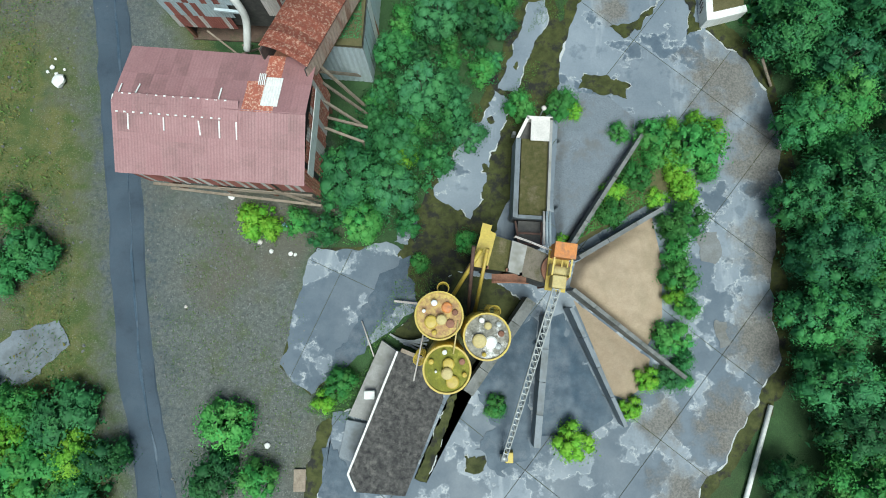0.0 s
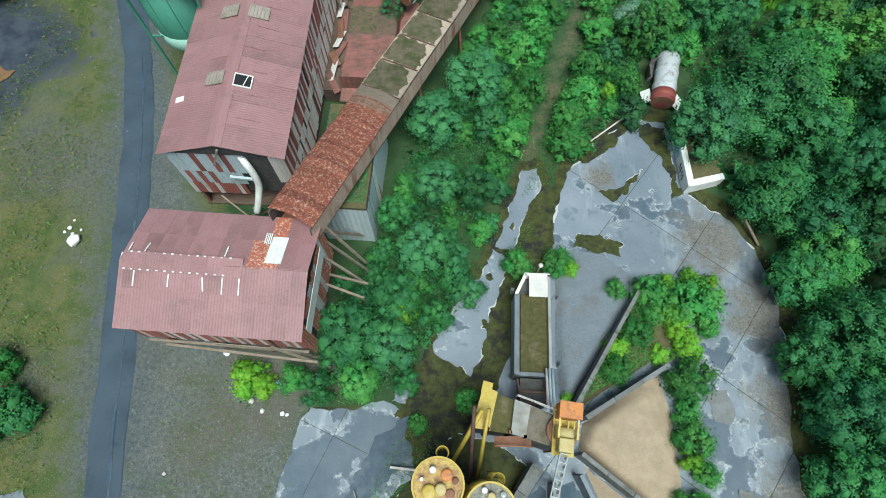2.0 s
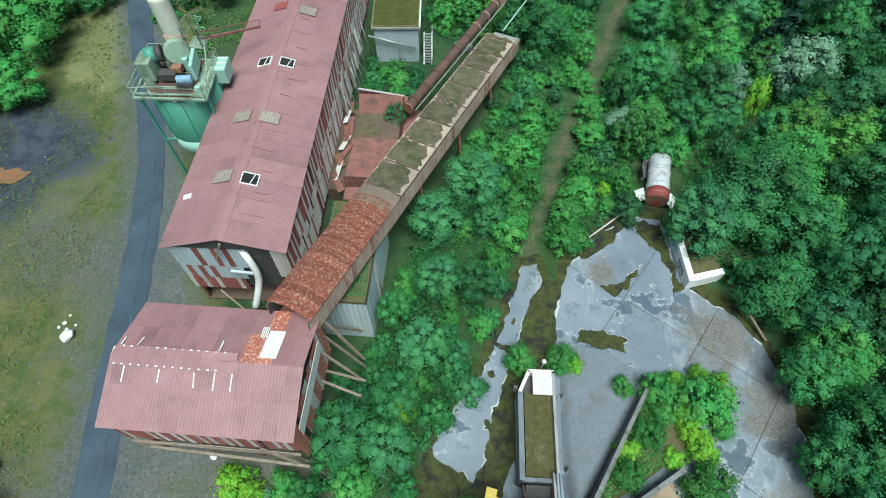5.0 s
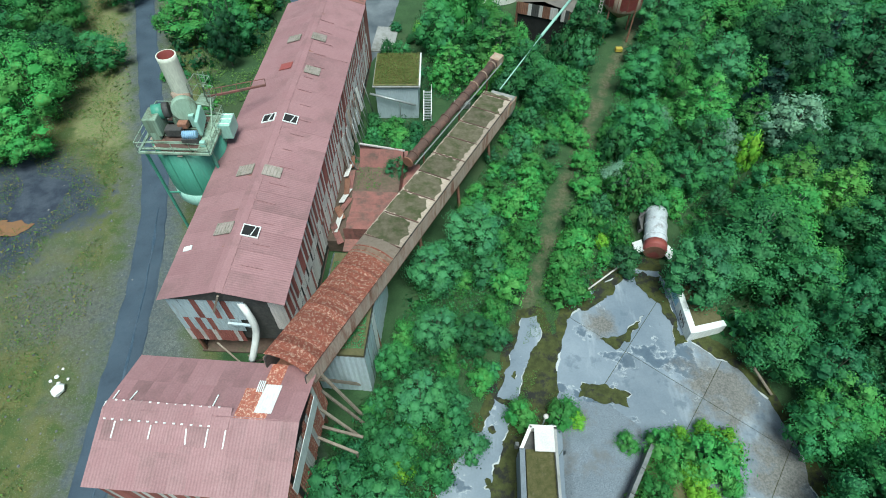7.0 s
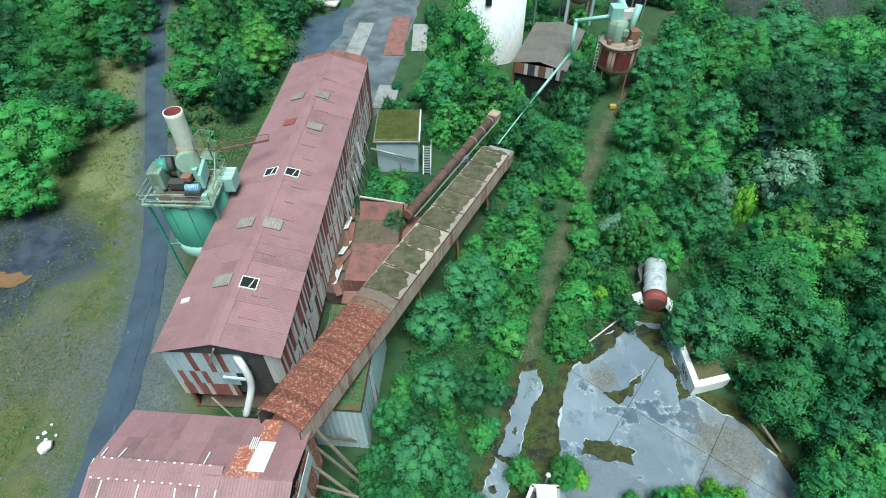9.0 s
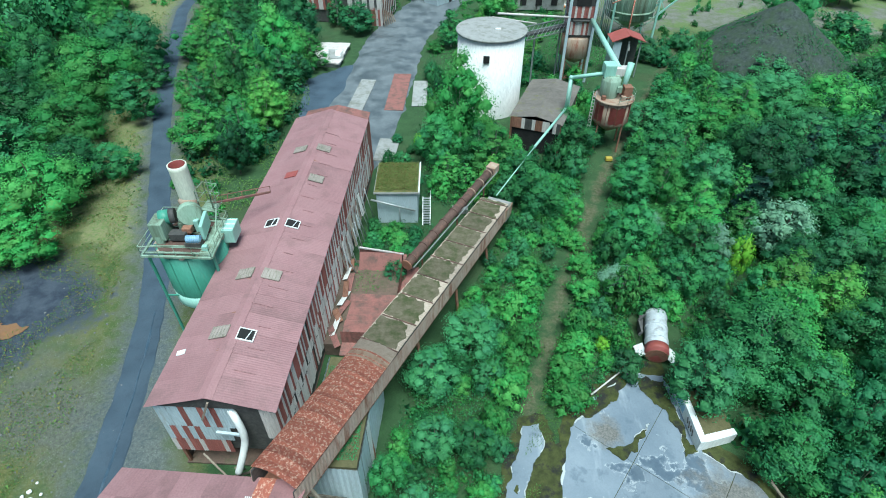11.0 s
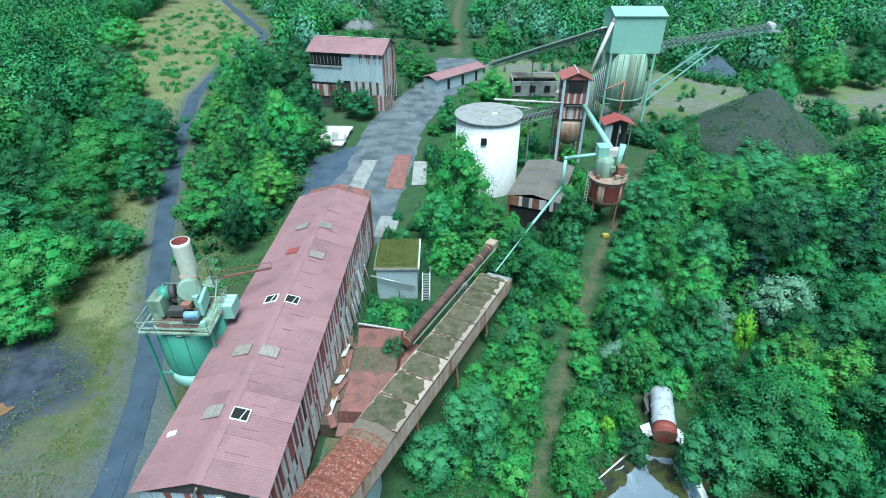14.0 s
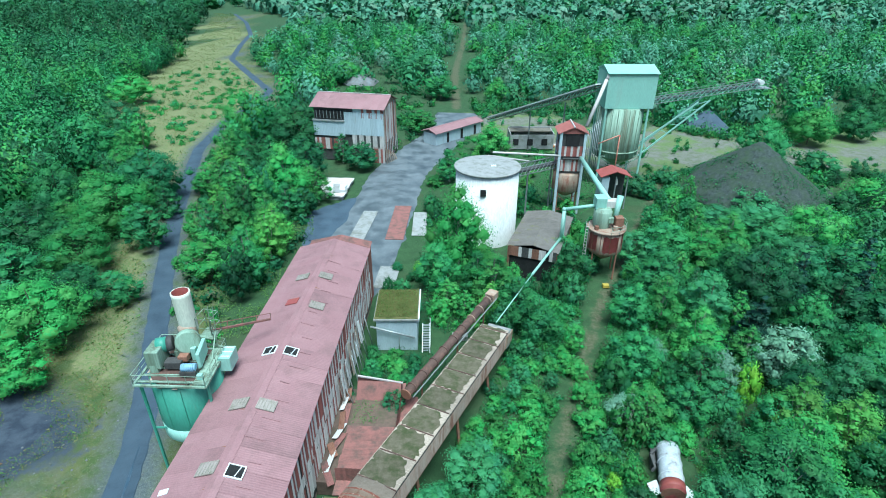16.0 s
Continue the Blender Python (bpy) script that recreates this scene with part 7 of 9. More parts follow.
part("elbow", revolve([(0, -0.38), (0.27, -0.27), (0.38, 0), (0.27, 0.27), (0, 0.38)], 14, at=(20.2, 81.0, 10.8)), M["mint"], PIPE)
part("post", bars([((20.6, 81.4, 0), (20.6, 81.4, 10))], 0.2), M["mint"], PIPE)
tagged(part("yellow_crate", bx((26.6, 74.2, 0.35), (1.1, 0.8, 0.5), taper=0.9, bevel=0.05), M["yellow"]), "small yellow steel crate beside the path", "crate")

# ---- low sheds, ruin and far building ----
LS = thing("long_low_shed", pose(3.9, 160.0, 0, 0, 0, 46), "long low shed with red roof", "shed")
part("wall", bx((0, 0, 1.7), (20.0, 5.0, 3.4)), M["bluewhite"], LS)
for s in (-1, 1):
    part("roof_side", bx((0, s * 1.5, 4.0), (21, 3.4, 0.14)), M["roof"], LS, "red sheet roof").matrix_basis = Matrix.Translation((0, s * 1.5, 4.0)) @ pose(0, 0, 0, -s * 16, 0, 0) @ Matrix.Translation((0, -s * 1.5, -4.0))
for k in range(3):
    part("door_opening", bx((-5 + k * 6, -2.5, 1.5), (0.9, 0.3, 2.8)), M["black"], LS)
RU = thing("ruined_hut", pose(25.5, 150.0, 0), "roofless pale concrete ruin", "ruin")
for c, s in (((0, -3, 2.4), (12, 0.3, 4.0)), ((-6, 0, 2.4), (0.3, 6, 4.8)), ((6, 0, 2.4), (0.3, 6, 4.8)), ((0, 3, 2.6), (12, 0.3, 5.2))):
    part("wall", bx(c, s), M["concrete"], RU)
part("roof_slab", bx((0, 1.6, 4.6), (12.4, 3.6, 0.3)), M["slabmoss"], RU)
for x in (-4.5, -0.5, 3.5):
    part("window_opening", bx((x, -3.0, 2.4), (1.6, 0.5, 1.8)), M["black"], RU)
for k in range(6):
    lump("rubble", 32 + k * 0.9, 150 + (k % 3), 0.7, ("orange", "pale", "palerust")[k % 3], "heap of brick-red and pale rubble", "rubble")
DB = thing("slab_ruin", pose(-24.3, 116.5, 0, 0, 0, -4), "collapsed white slab roof on low walls", "ruin")
part("slab", prism(ragged([(-3.4, -5.7), (3.4, -5.7), (3.4, 5.7), (-3.4, 5.7)], 0.5, 0.4, 0.5, 2.0), 0.8, 1.05), M["pale"], DB)
part("slab", prism(ragged([(-1.0, -2.5), (2.8, -2.2), (2.4, 1.2), (-1.4, 0.8)], 0.4, 0.3, 0.6, 4.0), 1.08, 1.2), M["white"], DB)
part("base", bx((0, 0, 0.4), (6.2, 11.0, 0.8)), M["concrete"], DB)
part("rubble_plate", bx((1.2, -1.5, 1.2), (3.2, 5.0, 0.2), pose(0, 0, 0, 0, 5, 12)), M["concrete"], DB)
FB = thing("screening_house", pose(-14.4, 135.6, 0, 0, 0, -12), "tall derelict screening house with red roof and torn striped walls", "industrial building")
FW, FD, FE = 19.0, 12.0, 14.0
part("wall_core", prism([(-FW + 0.3, 0.3), (-0.3, 0.3), (-0.3, FD - 0.3), (-FW + 0.3, FD - 0.3)], 0, FE - 0.2), M["darksteel"], FB)
sheet_wall(FB, (-FW * 0.55, 0), (0, 0), 7.2, FE - 1.0, [M["bluewhite"]], 0.9)
sheet_wall(FB, (-FW, 0), (-FW * 0.55, 0), 6.6, 10.4, [M["bluewhite"]], 0.9)
sheet_wall(FB, (-FW * 0.42, 0), (0, 0), 11.6, FE, [M["bluewhite"], M["bluewhite"], M["maroon"]], 0.7)
sheet_wall(FB, (-FW * 0.45, 0.02), (0, 0.02), 3.8, 7.2, [M["pale"], M["darksteel"]], 0.6, pattern=(0, 0, 1))
sheet_wall(FB, (-4.5, 0.03), (0, 0.03), 0, 4.2, [M["maroon"], M["pale"]], 0.55, pattern=(0, 1), miss=0.1)
sheet_wall(FB, (-FW, 0.03), (-FW * 0.6, 0.03), 3.0, 6.0, [M["maroon"], M["pale"]], 0.6, pattern=(0, 0, 1), miss=0.2)
sheet_wall(FB, (0, 0), (0, FD), 5.0, FE + 0.3, [M["pale"], M["palerust"], M["maroon"]], 0.5, pattern=(0, 1, 0, 2, 0), miss=0.05)
sheet_wall(FB, (0, 0), (0, FD), 0.5, 5.2, [M["pale"], M["rust"], M["darksteel"]], 0.5, pattern=(1, 0, 2), miss=0.25)
part("window_band", bx((-FW * 0.76, 0.1, 12.2), (7.6, 0.5, 2.0)), M["black"], FB, "open dark window band")
for k in range(8):
    part("mullion", bars([((-FW + 1.2 + k * 0.95, -0.2, 11.2), (-FW + 1.2 + k * 0.95, -0.2, 13.2))], 0.12), M["steel"], FB)
part("ledge", bars([((-FW, -0.1, 10.6), (-FW * 0.55, -0.1, 10.6))], 0.4), M["concrete"], FB)
for s in (0, 1):
    y0 = -0.5 if s == 0 else FD + 0.5
    sheet_roof(FB, "roof_sheet", (-FW - 0.5, FD / 2, FE + 2.4), (1, 0, 0), (0, y0 - FD / 2, -2.4), M["roof"], FW + 1.0, math.hypot(FD / 2 + 0.5, 2.4), 1, 10)
part("ridge_tear", bars([((-FW, FD / 2, FE + 2.55), (0.4, FD / 2, FE + 2.5))], 0.3, 0.1), M["pale"], FB)
part("gable", prism([(0.2, 0), (FD - 0.2, 0), (FD / 2, 2.2)], -0.06, 0.06), M["palerust"], FB).matrix_basis = Matrix.Translation((-0.1, 0, FE)) @ Matrix(((0, 0, 1, 0), (1, 0, 0, 0), (0, 1, 0, 0), (0, 0, 0, 1)))
for k in range(6):
    part("loose_frame", bars([((0.5 + 0.3 * k, 0.8 * k, 0), (0.2 + 0.2 * k, 0.8 * k + 0.5, 4.0 - 0.5 * k))], 0.2), M["wood"], FB)
heap("stone_pile", [(54, 116), (60, 103), (74, 100), (88, 106), (91, 118), (78, 129), (64, 128)], 12.0, M["coal"], "large conical pile of dark crushed stone", 7.0, (71.0, 116.0, 16.5))
heap("soil_mound", [(-42, 240), (-36, 234), (-28, 238), (-27, 248), (-36, 252)], 5.0, M["mud"], "brown soil mound at the wood edge", 8.0, (-34.5, 243, 9))
heap("stone_bank", [(76, 168), (84, 162), (92, 166), (92, 178), (80, 178)], 6.0, M["asphalt"], "blue-grey stone bank at the wood edge", 9.0)


# ---- trees, bushes and undergrowth ----
vr = np.random.default_rng(11)


def leaf_quads(centres, normals, size, aspect=0.5):
    """Small pointed leaves round the centres, facing roughly along the normals. Gives vertices and faces."""
    n = len(centres)
    nrm = normals / (np.linalg.norm(normals, axis=1, keepdims=True) + 1e-9)
    t = vr.normal(size=(n, 3))
    t -= nrm * (t * nrm).sum(1, keepdims=True)
    t /= np.linalg.norm(t, axis=1, keepdims=True) + 1e-9
    b = np.cross(nrm, t)
    s = (size * vr.uniform(0.65, 1.4, n))[:, None]
    v = np.stack([centres + t * s - nrm * s * 0.25, centres + b * s * aspect - t * s * 0.6, centres - b * s * aspect - t * s * 0.6], 1).reshape(-1, 3)
    return v, np.arange(3 * n).reshape(n, 3)


def unit(v):
    return v / (np.linalg.norm(v, axis=-1, keepdims=True) + 1e-9)


SHAPES = dict(
    #      boughs, foot of the crown, widest at, power of the top, bough size, bough height, lift of the boughs
    round=(44, 0.14, 0.40, 0.55, 0.30, 0.80, 0.25),
    birch=(48, 0.10, 0.32, 0.80, 0.26, 1.05, 0.05),
    willow=(46, 0.10, 0.45, 0.50, 0.26, 1.00, 0.35),
    bush=(24, 0.02, 0.34, 0.55, 0.36, 0.85, 0.30),
    spruce=(46, 0.05, 0.05, 1.00, 0.24, 0.60, -0.25),
)


def crown_of(shape, h, r, leaves, share=1.0):
    """A crown of leafy boughs over an uneven dome. Gives places, facings, soft facings, sizes and tones of the leaves, and bough tips."""
    boughs, foot, wide, power, big, high, lift = SHAPES[shape]
    n = max(5, int(boughs * share))
    q = (np.arange(n) + 0.5) / n
    grid = np.linspace(0, 1, 200)
    prof_ = np.where(grid < wide, np.sqrt(np.clip(1 - ((wide - grid) / (wide + 0.14)) ** 2, 0.03, 1)), np.clip(1 - ((grid - wide) / (1.001 - wide)) ** (1.7 if power < 0.7 else 1.1), 0.0, 1) ** power)
    cum = np.cumsum(prof_ ** 0.8 + 0.10)
    k = np.interp(q, cum / cum[-1], grid)
    prof = np.interp(k, grid, prof_)
    a = np.arange(n) * 2.39996 + vr.uniform(-0.5, 0.5, n)
    off = vr.uniform(0, 50)
    lumps = np.array([noise.noise((1.3 * math.cos(u) + off, 1.3 * math.sin(u), 2.6 * z)) for u, z in zip(a, k)])
    rc = r * big * vr.uniform(0.75, 1.30, n) * (1 if share > 0.8 else 1.25) * (0.72 + 0.28 * prof)
    rad = np.clip(r * prof * (1 + 0.40 * lumps) - 0.62 * rc, 0.05 * r, None) * np.sqrt(vr.uniform(0.55, 1.0, n))
    top = h - 0.8 * high * rc
    z = foot * h + (top - foot * h) * k * (1 + 0.12 * lumps)
    base = np.stack([rad * np.cos(a), rad * np.sin(a), z], -1)
    count = rc ** 2 / (rc ** 2).sum() * leaves * 0.9
    which = np.repeat(np.arange(n), np.maximum(3, count.astype(int)))
    m = len(which)
    mid = np.array([0, 0, h * (foot + (1 - foot) * wide * 0.7)])
    out = unit(base - mid)
    d = unit(unit(vr.normal(size=(m, 3))) + out[which] * 0.35 + np.array([0, 0, 0.55 + lift * 0.4]))
    rho = np.where(vr.uniform(0, 1, m) < 0.22, vr.uniform(1.0, 1.5, m), vr.uniform(0.62, 1.10, m))
    c = base[which] + d * (rho * rc[which])[:, None] * np.array([1, 1, high])
    soft = unit(d * 0.95 + unit(c - mid) * 0.50 + np.array([0, 0, 0.04]) + vr.normal(size=(m, 3)) * 0.16)
    face = unit(soft + vr.normal(size=(m, 3)) * 0.34)
    size = vr.uniform(0.8, 1.15, m)
    which_tone = vr.uniform(-0.35, 0.35, n)
    tone = which_tone[which]
    # a loose core of broad inner leaves, inner shade put into their lower tone
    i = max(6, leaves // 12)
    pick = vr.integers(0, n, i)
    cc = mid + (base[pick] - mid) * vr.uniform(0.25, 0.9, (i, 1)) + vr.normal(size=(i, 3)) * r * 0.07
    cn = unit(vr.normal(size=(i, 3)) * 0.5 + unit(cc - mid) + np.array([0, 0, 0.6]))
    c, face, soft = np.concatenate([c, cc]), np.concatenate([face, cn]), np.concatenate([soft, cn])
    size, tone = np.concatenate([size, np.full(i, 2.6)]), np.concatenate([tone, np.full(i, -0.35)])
    keep = c[:, 2] > 0.05
    bough = (base, rc, high, out, which_tone)
    return c[keep], face[keep], soft[keep], size[keep], tone[keep], bough, base[np.argsort(-rad * 0.4 - z)[:9]]


ROUND6 = np.array([(1, 0, 0), (0, 1, 0), (-1, 0, 0), (0, -1, 0), (0, 0, 1), (0, 0, -1)], float)
FACES8 = np.array([(0, 1, 4), (1, 2, 4), (2, 3, 4), (3, 0, 4), (1, 0, 5), (2, 1, 5), (3, 2, 5), (0, 3, 5)])


def clumps_of(bough, fill=0.66):
    """The dense inside of each bough: an uneven little clump that the leaves hide, its tone lowered as painted shade.
    Gives points, faces, soft facings and tones.
    """
    base, rc, high, out, tone = bough
    n, k = len(base), len(ROUND6)
    v = base[:, None, :] + ROUND6[None] * vr.uniform(0.8, 1.1, (n, k, 1)) * fill * rc[:, None, None] * np.array([1, 1, high])
    v[..., 2] = np.maximum(v[..., 2], 0.02)
    nn = unit(ROUND6[None] * 0.9 + out[:, None, :] * 0.5 + np.array([0, 0, 0.05]))
    f = FACES8[None] + (np.arange(n) * k)[:, None, None]
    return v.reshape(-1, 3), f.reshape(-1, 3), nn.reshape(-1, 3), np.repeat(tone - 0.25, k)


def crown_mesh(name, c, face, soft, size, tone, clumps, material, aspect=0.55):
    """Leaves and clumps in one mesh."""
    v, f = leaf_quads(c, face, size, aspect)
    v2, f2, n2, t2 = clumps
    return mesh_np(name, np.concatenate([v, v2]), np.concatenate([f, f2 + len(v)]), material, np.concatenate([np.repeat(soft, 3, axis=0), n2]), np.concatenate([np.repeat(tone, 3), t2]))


def mesh_np(name, v, f, material, soft=None, tone=None):
    """A mesh from arrays of points and triangles, with soft facings for the light where given."""
    me = bpy.data.meshes.new(name)
    n = len(f)
    me.vertices.add(len(v))
    me.vertices.foreach_set("co", np.ascontiguousarray(v, np.float32).ravel())
    me.loops.add(3 * n)
    me.loops.foreach_set("vertex_index", np.ascontiguousarray(f, np.int32).ravel())
    me.polygons.add(n)
    me.polygons.foreach_set("loop_start", np.arange(0, 3 * n, 3, dtype=np.int32))
    me.update(calc_edges=True)
    me.validate()
    if tone is not None:
        me.attributes.new("tone", "FLOAT", "POINT").data.foreach_set("value", np.ascontiguousarray(tone, np.float32))
    if soft is not None:
        me.normals_split_custom_set_from_vertices(soft.tolist())
    me.materials.append(material)
    return me


def make_tree(shape, h, r, leaves, size, leaf, bark, label, category):
    """One tree or bush, h high with a crown r in radius: a trunk with limbs, and a crown of leaves."""
    t = thing("tree" if category == "tree" else "bush", pose(0, 0, -400), label, category)
    c, nn, soft, sz, tone, bough, tips = crown_of(shape, h, r, leaves)
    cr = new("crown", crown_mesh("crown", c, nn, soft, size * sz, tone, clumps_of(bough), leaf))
    cr.parent = t
    bm = bmesh.new()
    if category == "tree":
        top = Vector((vr.uniform(-0.2, 0.2), vr.uniform(-0.2, 0.2), h * 0.90))
        tube(bm, (0, 0, -0.3), top * 0.5, 0.015 * h + 0.03, 8, 0.010 * h, False)
        tube(bm, top * 0.5, top, 0.010 * h, 6, 0.003 * h, False)
        for x, y, z in tips:
            fork = top * vr.uniform(0.2, 0.36)
            mid = fork + (Vector((x, y, z)) - fork) * 0.5 + Vector((0.06 * x, 0.06 * y, -0.03 * h))
            tube(bm, fork, mid, 0.007 * h, 5, 0.004 * h, False)
            tube(bm, mid, Vector((x, y, z)) * 0.97, 0.004 * h, 4, 0.0015 * h, False)
    else:
        for x, y, z in tips:
            tube(bm, (x * 0.1, y * 0.1, -0.2), (x * 0.95, y * 0.95, z * 0.95), 0.03, 4, 0.01, False)
    part("trunk" if category == "tree" else "stem", bm, bark, t)
    return t


NAMES = dict(mid="mid-green", dark="dark green", teal="blue-green", light="light green", lime="yellow-green", bright="fresh yellow-green", silver="silvery grey-green")


def kinds_of(shape, h, r, leaves, size, bark, text, category, leafs):
    return {k: make_tree(shape, h, r, leaves, size, LEAF[k], M[bark], text % NAMES.get(k, ""), category) for k in leafs}


KIND = dict(
    oak=kinds_of("round", 8.0, 3.1, 2700, 0.13, "bark", "broad leafy tree with %s crown", "tree", ("mid", "dark", "teal", "light")),
    bigoak=kinds_of("round", 11.0, 4.2, 4900, 0.15, "bark", "tall broad tree with dense %s crown", "tree", ("mid", "dark", "teal", "light")),
    birch=kinds_of("birch", 10.0, 2.5, 2400, 0.12, "birchbark", "slender birch with %s leaves and pale bark", "tree", ("light", "mid", "lime")),
    bigbirch=kinds_of("birch", 13.0, 3.6, 4300, 0.14, "birchbark", "tall birch with %s leaves and pale bark", "tree", ("light", "mid", "lime")),
    hugeoak=kinds_of("round", 13.0, 6.6, 9000, 0.17, "bark", "very broad old tree with dense %s crown", "tree", ("mid", "dark", "teal", "light")),
    hugebirch=kinds_of("birch", 15.0, 6.0, 8500, 0.165, "birchbark", "very broad birch with %s leaves and pale bark", "tree", ("light", "mid")),
    bush=kinds_of("bush", 3.0, 2.0, 1150, 0.11, "bark", "leafy bush with dense %s leaves", "bush", ("mid", "light", "dark", "teal")),
    yardbush=kinds_of("bush", 3.0, 2.0, 1500, 0.105, "bark", "leafy bush with %s leaves beside the yard", "bush", ("light", "bright", "mid")),
    fresh=kinds_of("bush", 2.6, 1.7, 1100, 0.115, "bark", "low bush with %s leaves", "bush", ("bright",)),
    silver=kinds_of("willow", 7.0, 3.0, 2800, 0.15, "bark", "willow tree with %s leaves", "tree", ("silver",)),
    sapling=kinds_of("birch", 5.0, 1.5, 800, 0.13, "birchbark", "young birch with %s leaves", "tree", ("light", "mid", "lime")),
    spruce=kinds_of("spruce", 11.0, 2.6, 2600, 0.17, "bark", "dark green spruce with hanging boughs%s", "tree", ("needle",)),
)
SIZE = dict(yardbush=(3.0, 2.0), bigoak=(11.0, 4.2), bigbirch=(13.0, 3.6), hugeoak=(13.0, 6.6), hugebirch=(15.0, 6.0), oak=(8.0, 3.1), birch=(10.0, 2.5), bush=(3.0, 2.0), fresh=(2.6, 1.7), silver=(7.0, 3.0), sapling=(5.0, 1.5), spruce=(11.0, 2.6))
placed = []


def plant(kind, x, y, width, tall=None, leaf="", z=-0.05):
    """Stands a copy of a tree at x, y, with a crown of that width."""
    if kind in ("oak", "birch") and width > 6.4:
        kind = ("huge" if width > 10.5 else "big") + kind
    choice = list(KIND[kind])
    src = KIND[kind][leaf if leaf in choice else choice[int(vr.integers(len(choice)))]]
    h0, r0 = SIZE[kind]
    k = width / (2 * r0)
    kz = (tall / h0) if tall else k * vr.uniform(0.9, 1.15)
    src.scale = (k, k, kz)
    copy_thing(src, pose(x, y, z, 0, 0, vr.uniform(0, 360)))
    src.scale = (1, 1, 1)
    placed.append((x, y, width / 2))


def fill(poly, step, kinds, width, room=0.75, tall=None, limit=400, leafs=()):
    """Plants a polygon at random, leaving out spots that are taken."""
    xs, ys = [p[0] for p in poly], [p[1] for p in poly]
    n = int((max(xs) - min(xs)) * (max(ys) - min(ys)) / step ** 2 * 3)
    done = 0
    for _ in range(n):
        x, y = vr.uniform(min(xs), max(xs)), vr.uniform(min(ys), max(ys))
        if inside(np.array([x]), np.array([y]), poly)[0] < 0.3:
            continue
        w = vr.uniform(*width)
        if any((x - a) ** 2 + (y - b) ** 2 < (room * (w / 2 + c)) ** 2 for a, b, c in placed):
            continue
        kind = kinds[int(vr.integers(len(kinds)))]
        plant(kind, x, y, w, vr.uniform(*tall) if tall else None, leafs[done % len(leafs)] if leafs else "")
        done += 1
        if done >= limit:
            break


# bushes on and round the yard
for x, y, w in ((6.6, 17.3, 3.3), (10.2, 17.5, 3.4), (15.3, 15.0, 2.4), (18.2, 14.6, 3.8), (21.6, 13.5, 5.6), (16.6, 11.1, 3.4), (14.6, 7.9, 3.2), (20.3, 6.9, 4.6), (19.9, 2.4, 3.8), (19.2, -2.8, 3.8),
                (17.0, -6.2, 2.4), (20.6, -6.4, 1.4), (15.6, -8.6, 2.2), (10.6, -11.2, 3.6), (4.4, -8.5, 2.4), (-8.6, -6.5, 3.4), (-10.0, -8.1, 2.2), (1.9, 5.4, 2.4), (-2.0, 3.6, 2.0), (23.4, 15.0, 3.0)):
    plant("yardbush", x, y, w, None, ("light", "bright", "light")[int(vr.integers(3))])
for x, y, w in ((20.9, 9.8, 3.0), (10.3, 5.8, 1.3), (11.4, 17.0, 2.0), (-16.3, 7.1, 3.6), (-14.9, 6.5, 2.4), (-3.5, 12.9, 3.0)):
    plant("fresh", x, y, w)
# bushes left of the road
for x, y, w in ((-35.1, 4.6, 5.0), (-31.6, -9.1, 7.0), (-33.4, -13.6, 7.0), (-27.8, -12.6, 4.5), (-17.8, -9.8, 5.4), (-18.8, -14.2, 5.0), (-15.2, -14.2, 3.8), (-37.0, 8.2, 3.6), (-29.4, -15.6, 5.0)):
    plant("yardbush", x, y, w, 3.4, ("light", "mid", "light")[int(vr.integers(3))])
fill([(-44, -18), (-28, -18), (-27.5, -9), (-33, -6), (-44, -7)], 2.5, ("yardbush",), (3.0, 5.0), 0.55, (2.5, 4.0), 16)
fill([(-40, -17), (-28, -17), (-28, -10)], 2.0, ("fresh",), (2.0, 3.0), 0.4, None, 5)
fill([(-44, 1), (-35, 1), (-34.4, 9), (-44, 12)], 2.5, ("yardbush",), (2.5, 4.5), 0.6, (2.0, 3.5), 10)
fill([(12, 6), (17.5, 8.8), (22.5, 8.5), (24.5, 12.5), (22.5, 16.8), (17.5, 15.8), (16.4, 13)], 1.8, ("yardbush", "fresh", "yardbush"), (1.8, 3.2), 0.5, (1.2, 2.6), 22)
fill([(18.6, -7), (21.2, -7), (21.4, 7.5), (18.8, 7.5)], 1.8, ("yardbush",), (2.0, 3.4), 0.5, (1.5, 2.6), 8)
# thicket between the hall and the path
for x, y, w in ((-7.6, 10.6, 6.2), (-4.4, 9.6, 5.0), (-6.7, 6.8, 4.2), (-10.3, 6.4, 3.6), (-4.0, 13.8, 4.6), (0.7, 16.3, 3.8), (-8.5, 8.7, 4.0), (-12.4, 7.1, 3.0), (-3.0, 6.8, 2.7), (4.7, 31.7, 4.0), (-0.6, 12.4, 3.6)):
    plant("oak" if w > 4 else "bush", x, y, w, w * 1.05, ("mid", "teal", "mid", "light")[int(vr.integers(4))])
plant("bush", -7.6, 45.2, 2.6, 2.6)
for x, y, w in ((-7.2, 13.9, 3.2), (-6.0, 16.2, 3.0), (-8.4, 12.4, 2.8), (-5.2, 18.6, 3.0), (-8.8, 15.6, 2.2)):
    plant("bush", x, y, w, w * 0.9, ("mid", "dark")[int(vr.integers(2))])
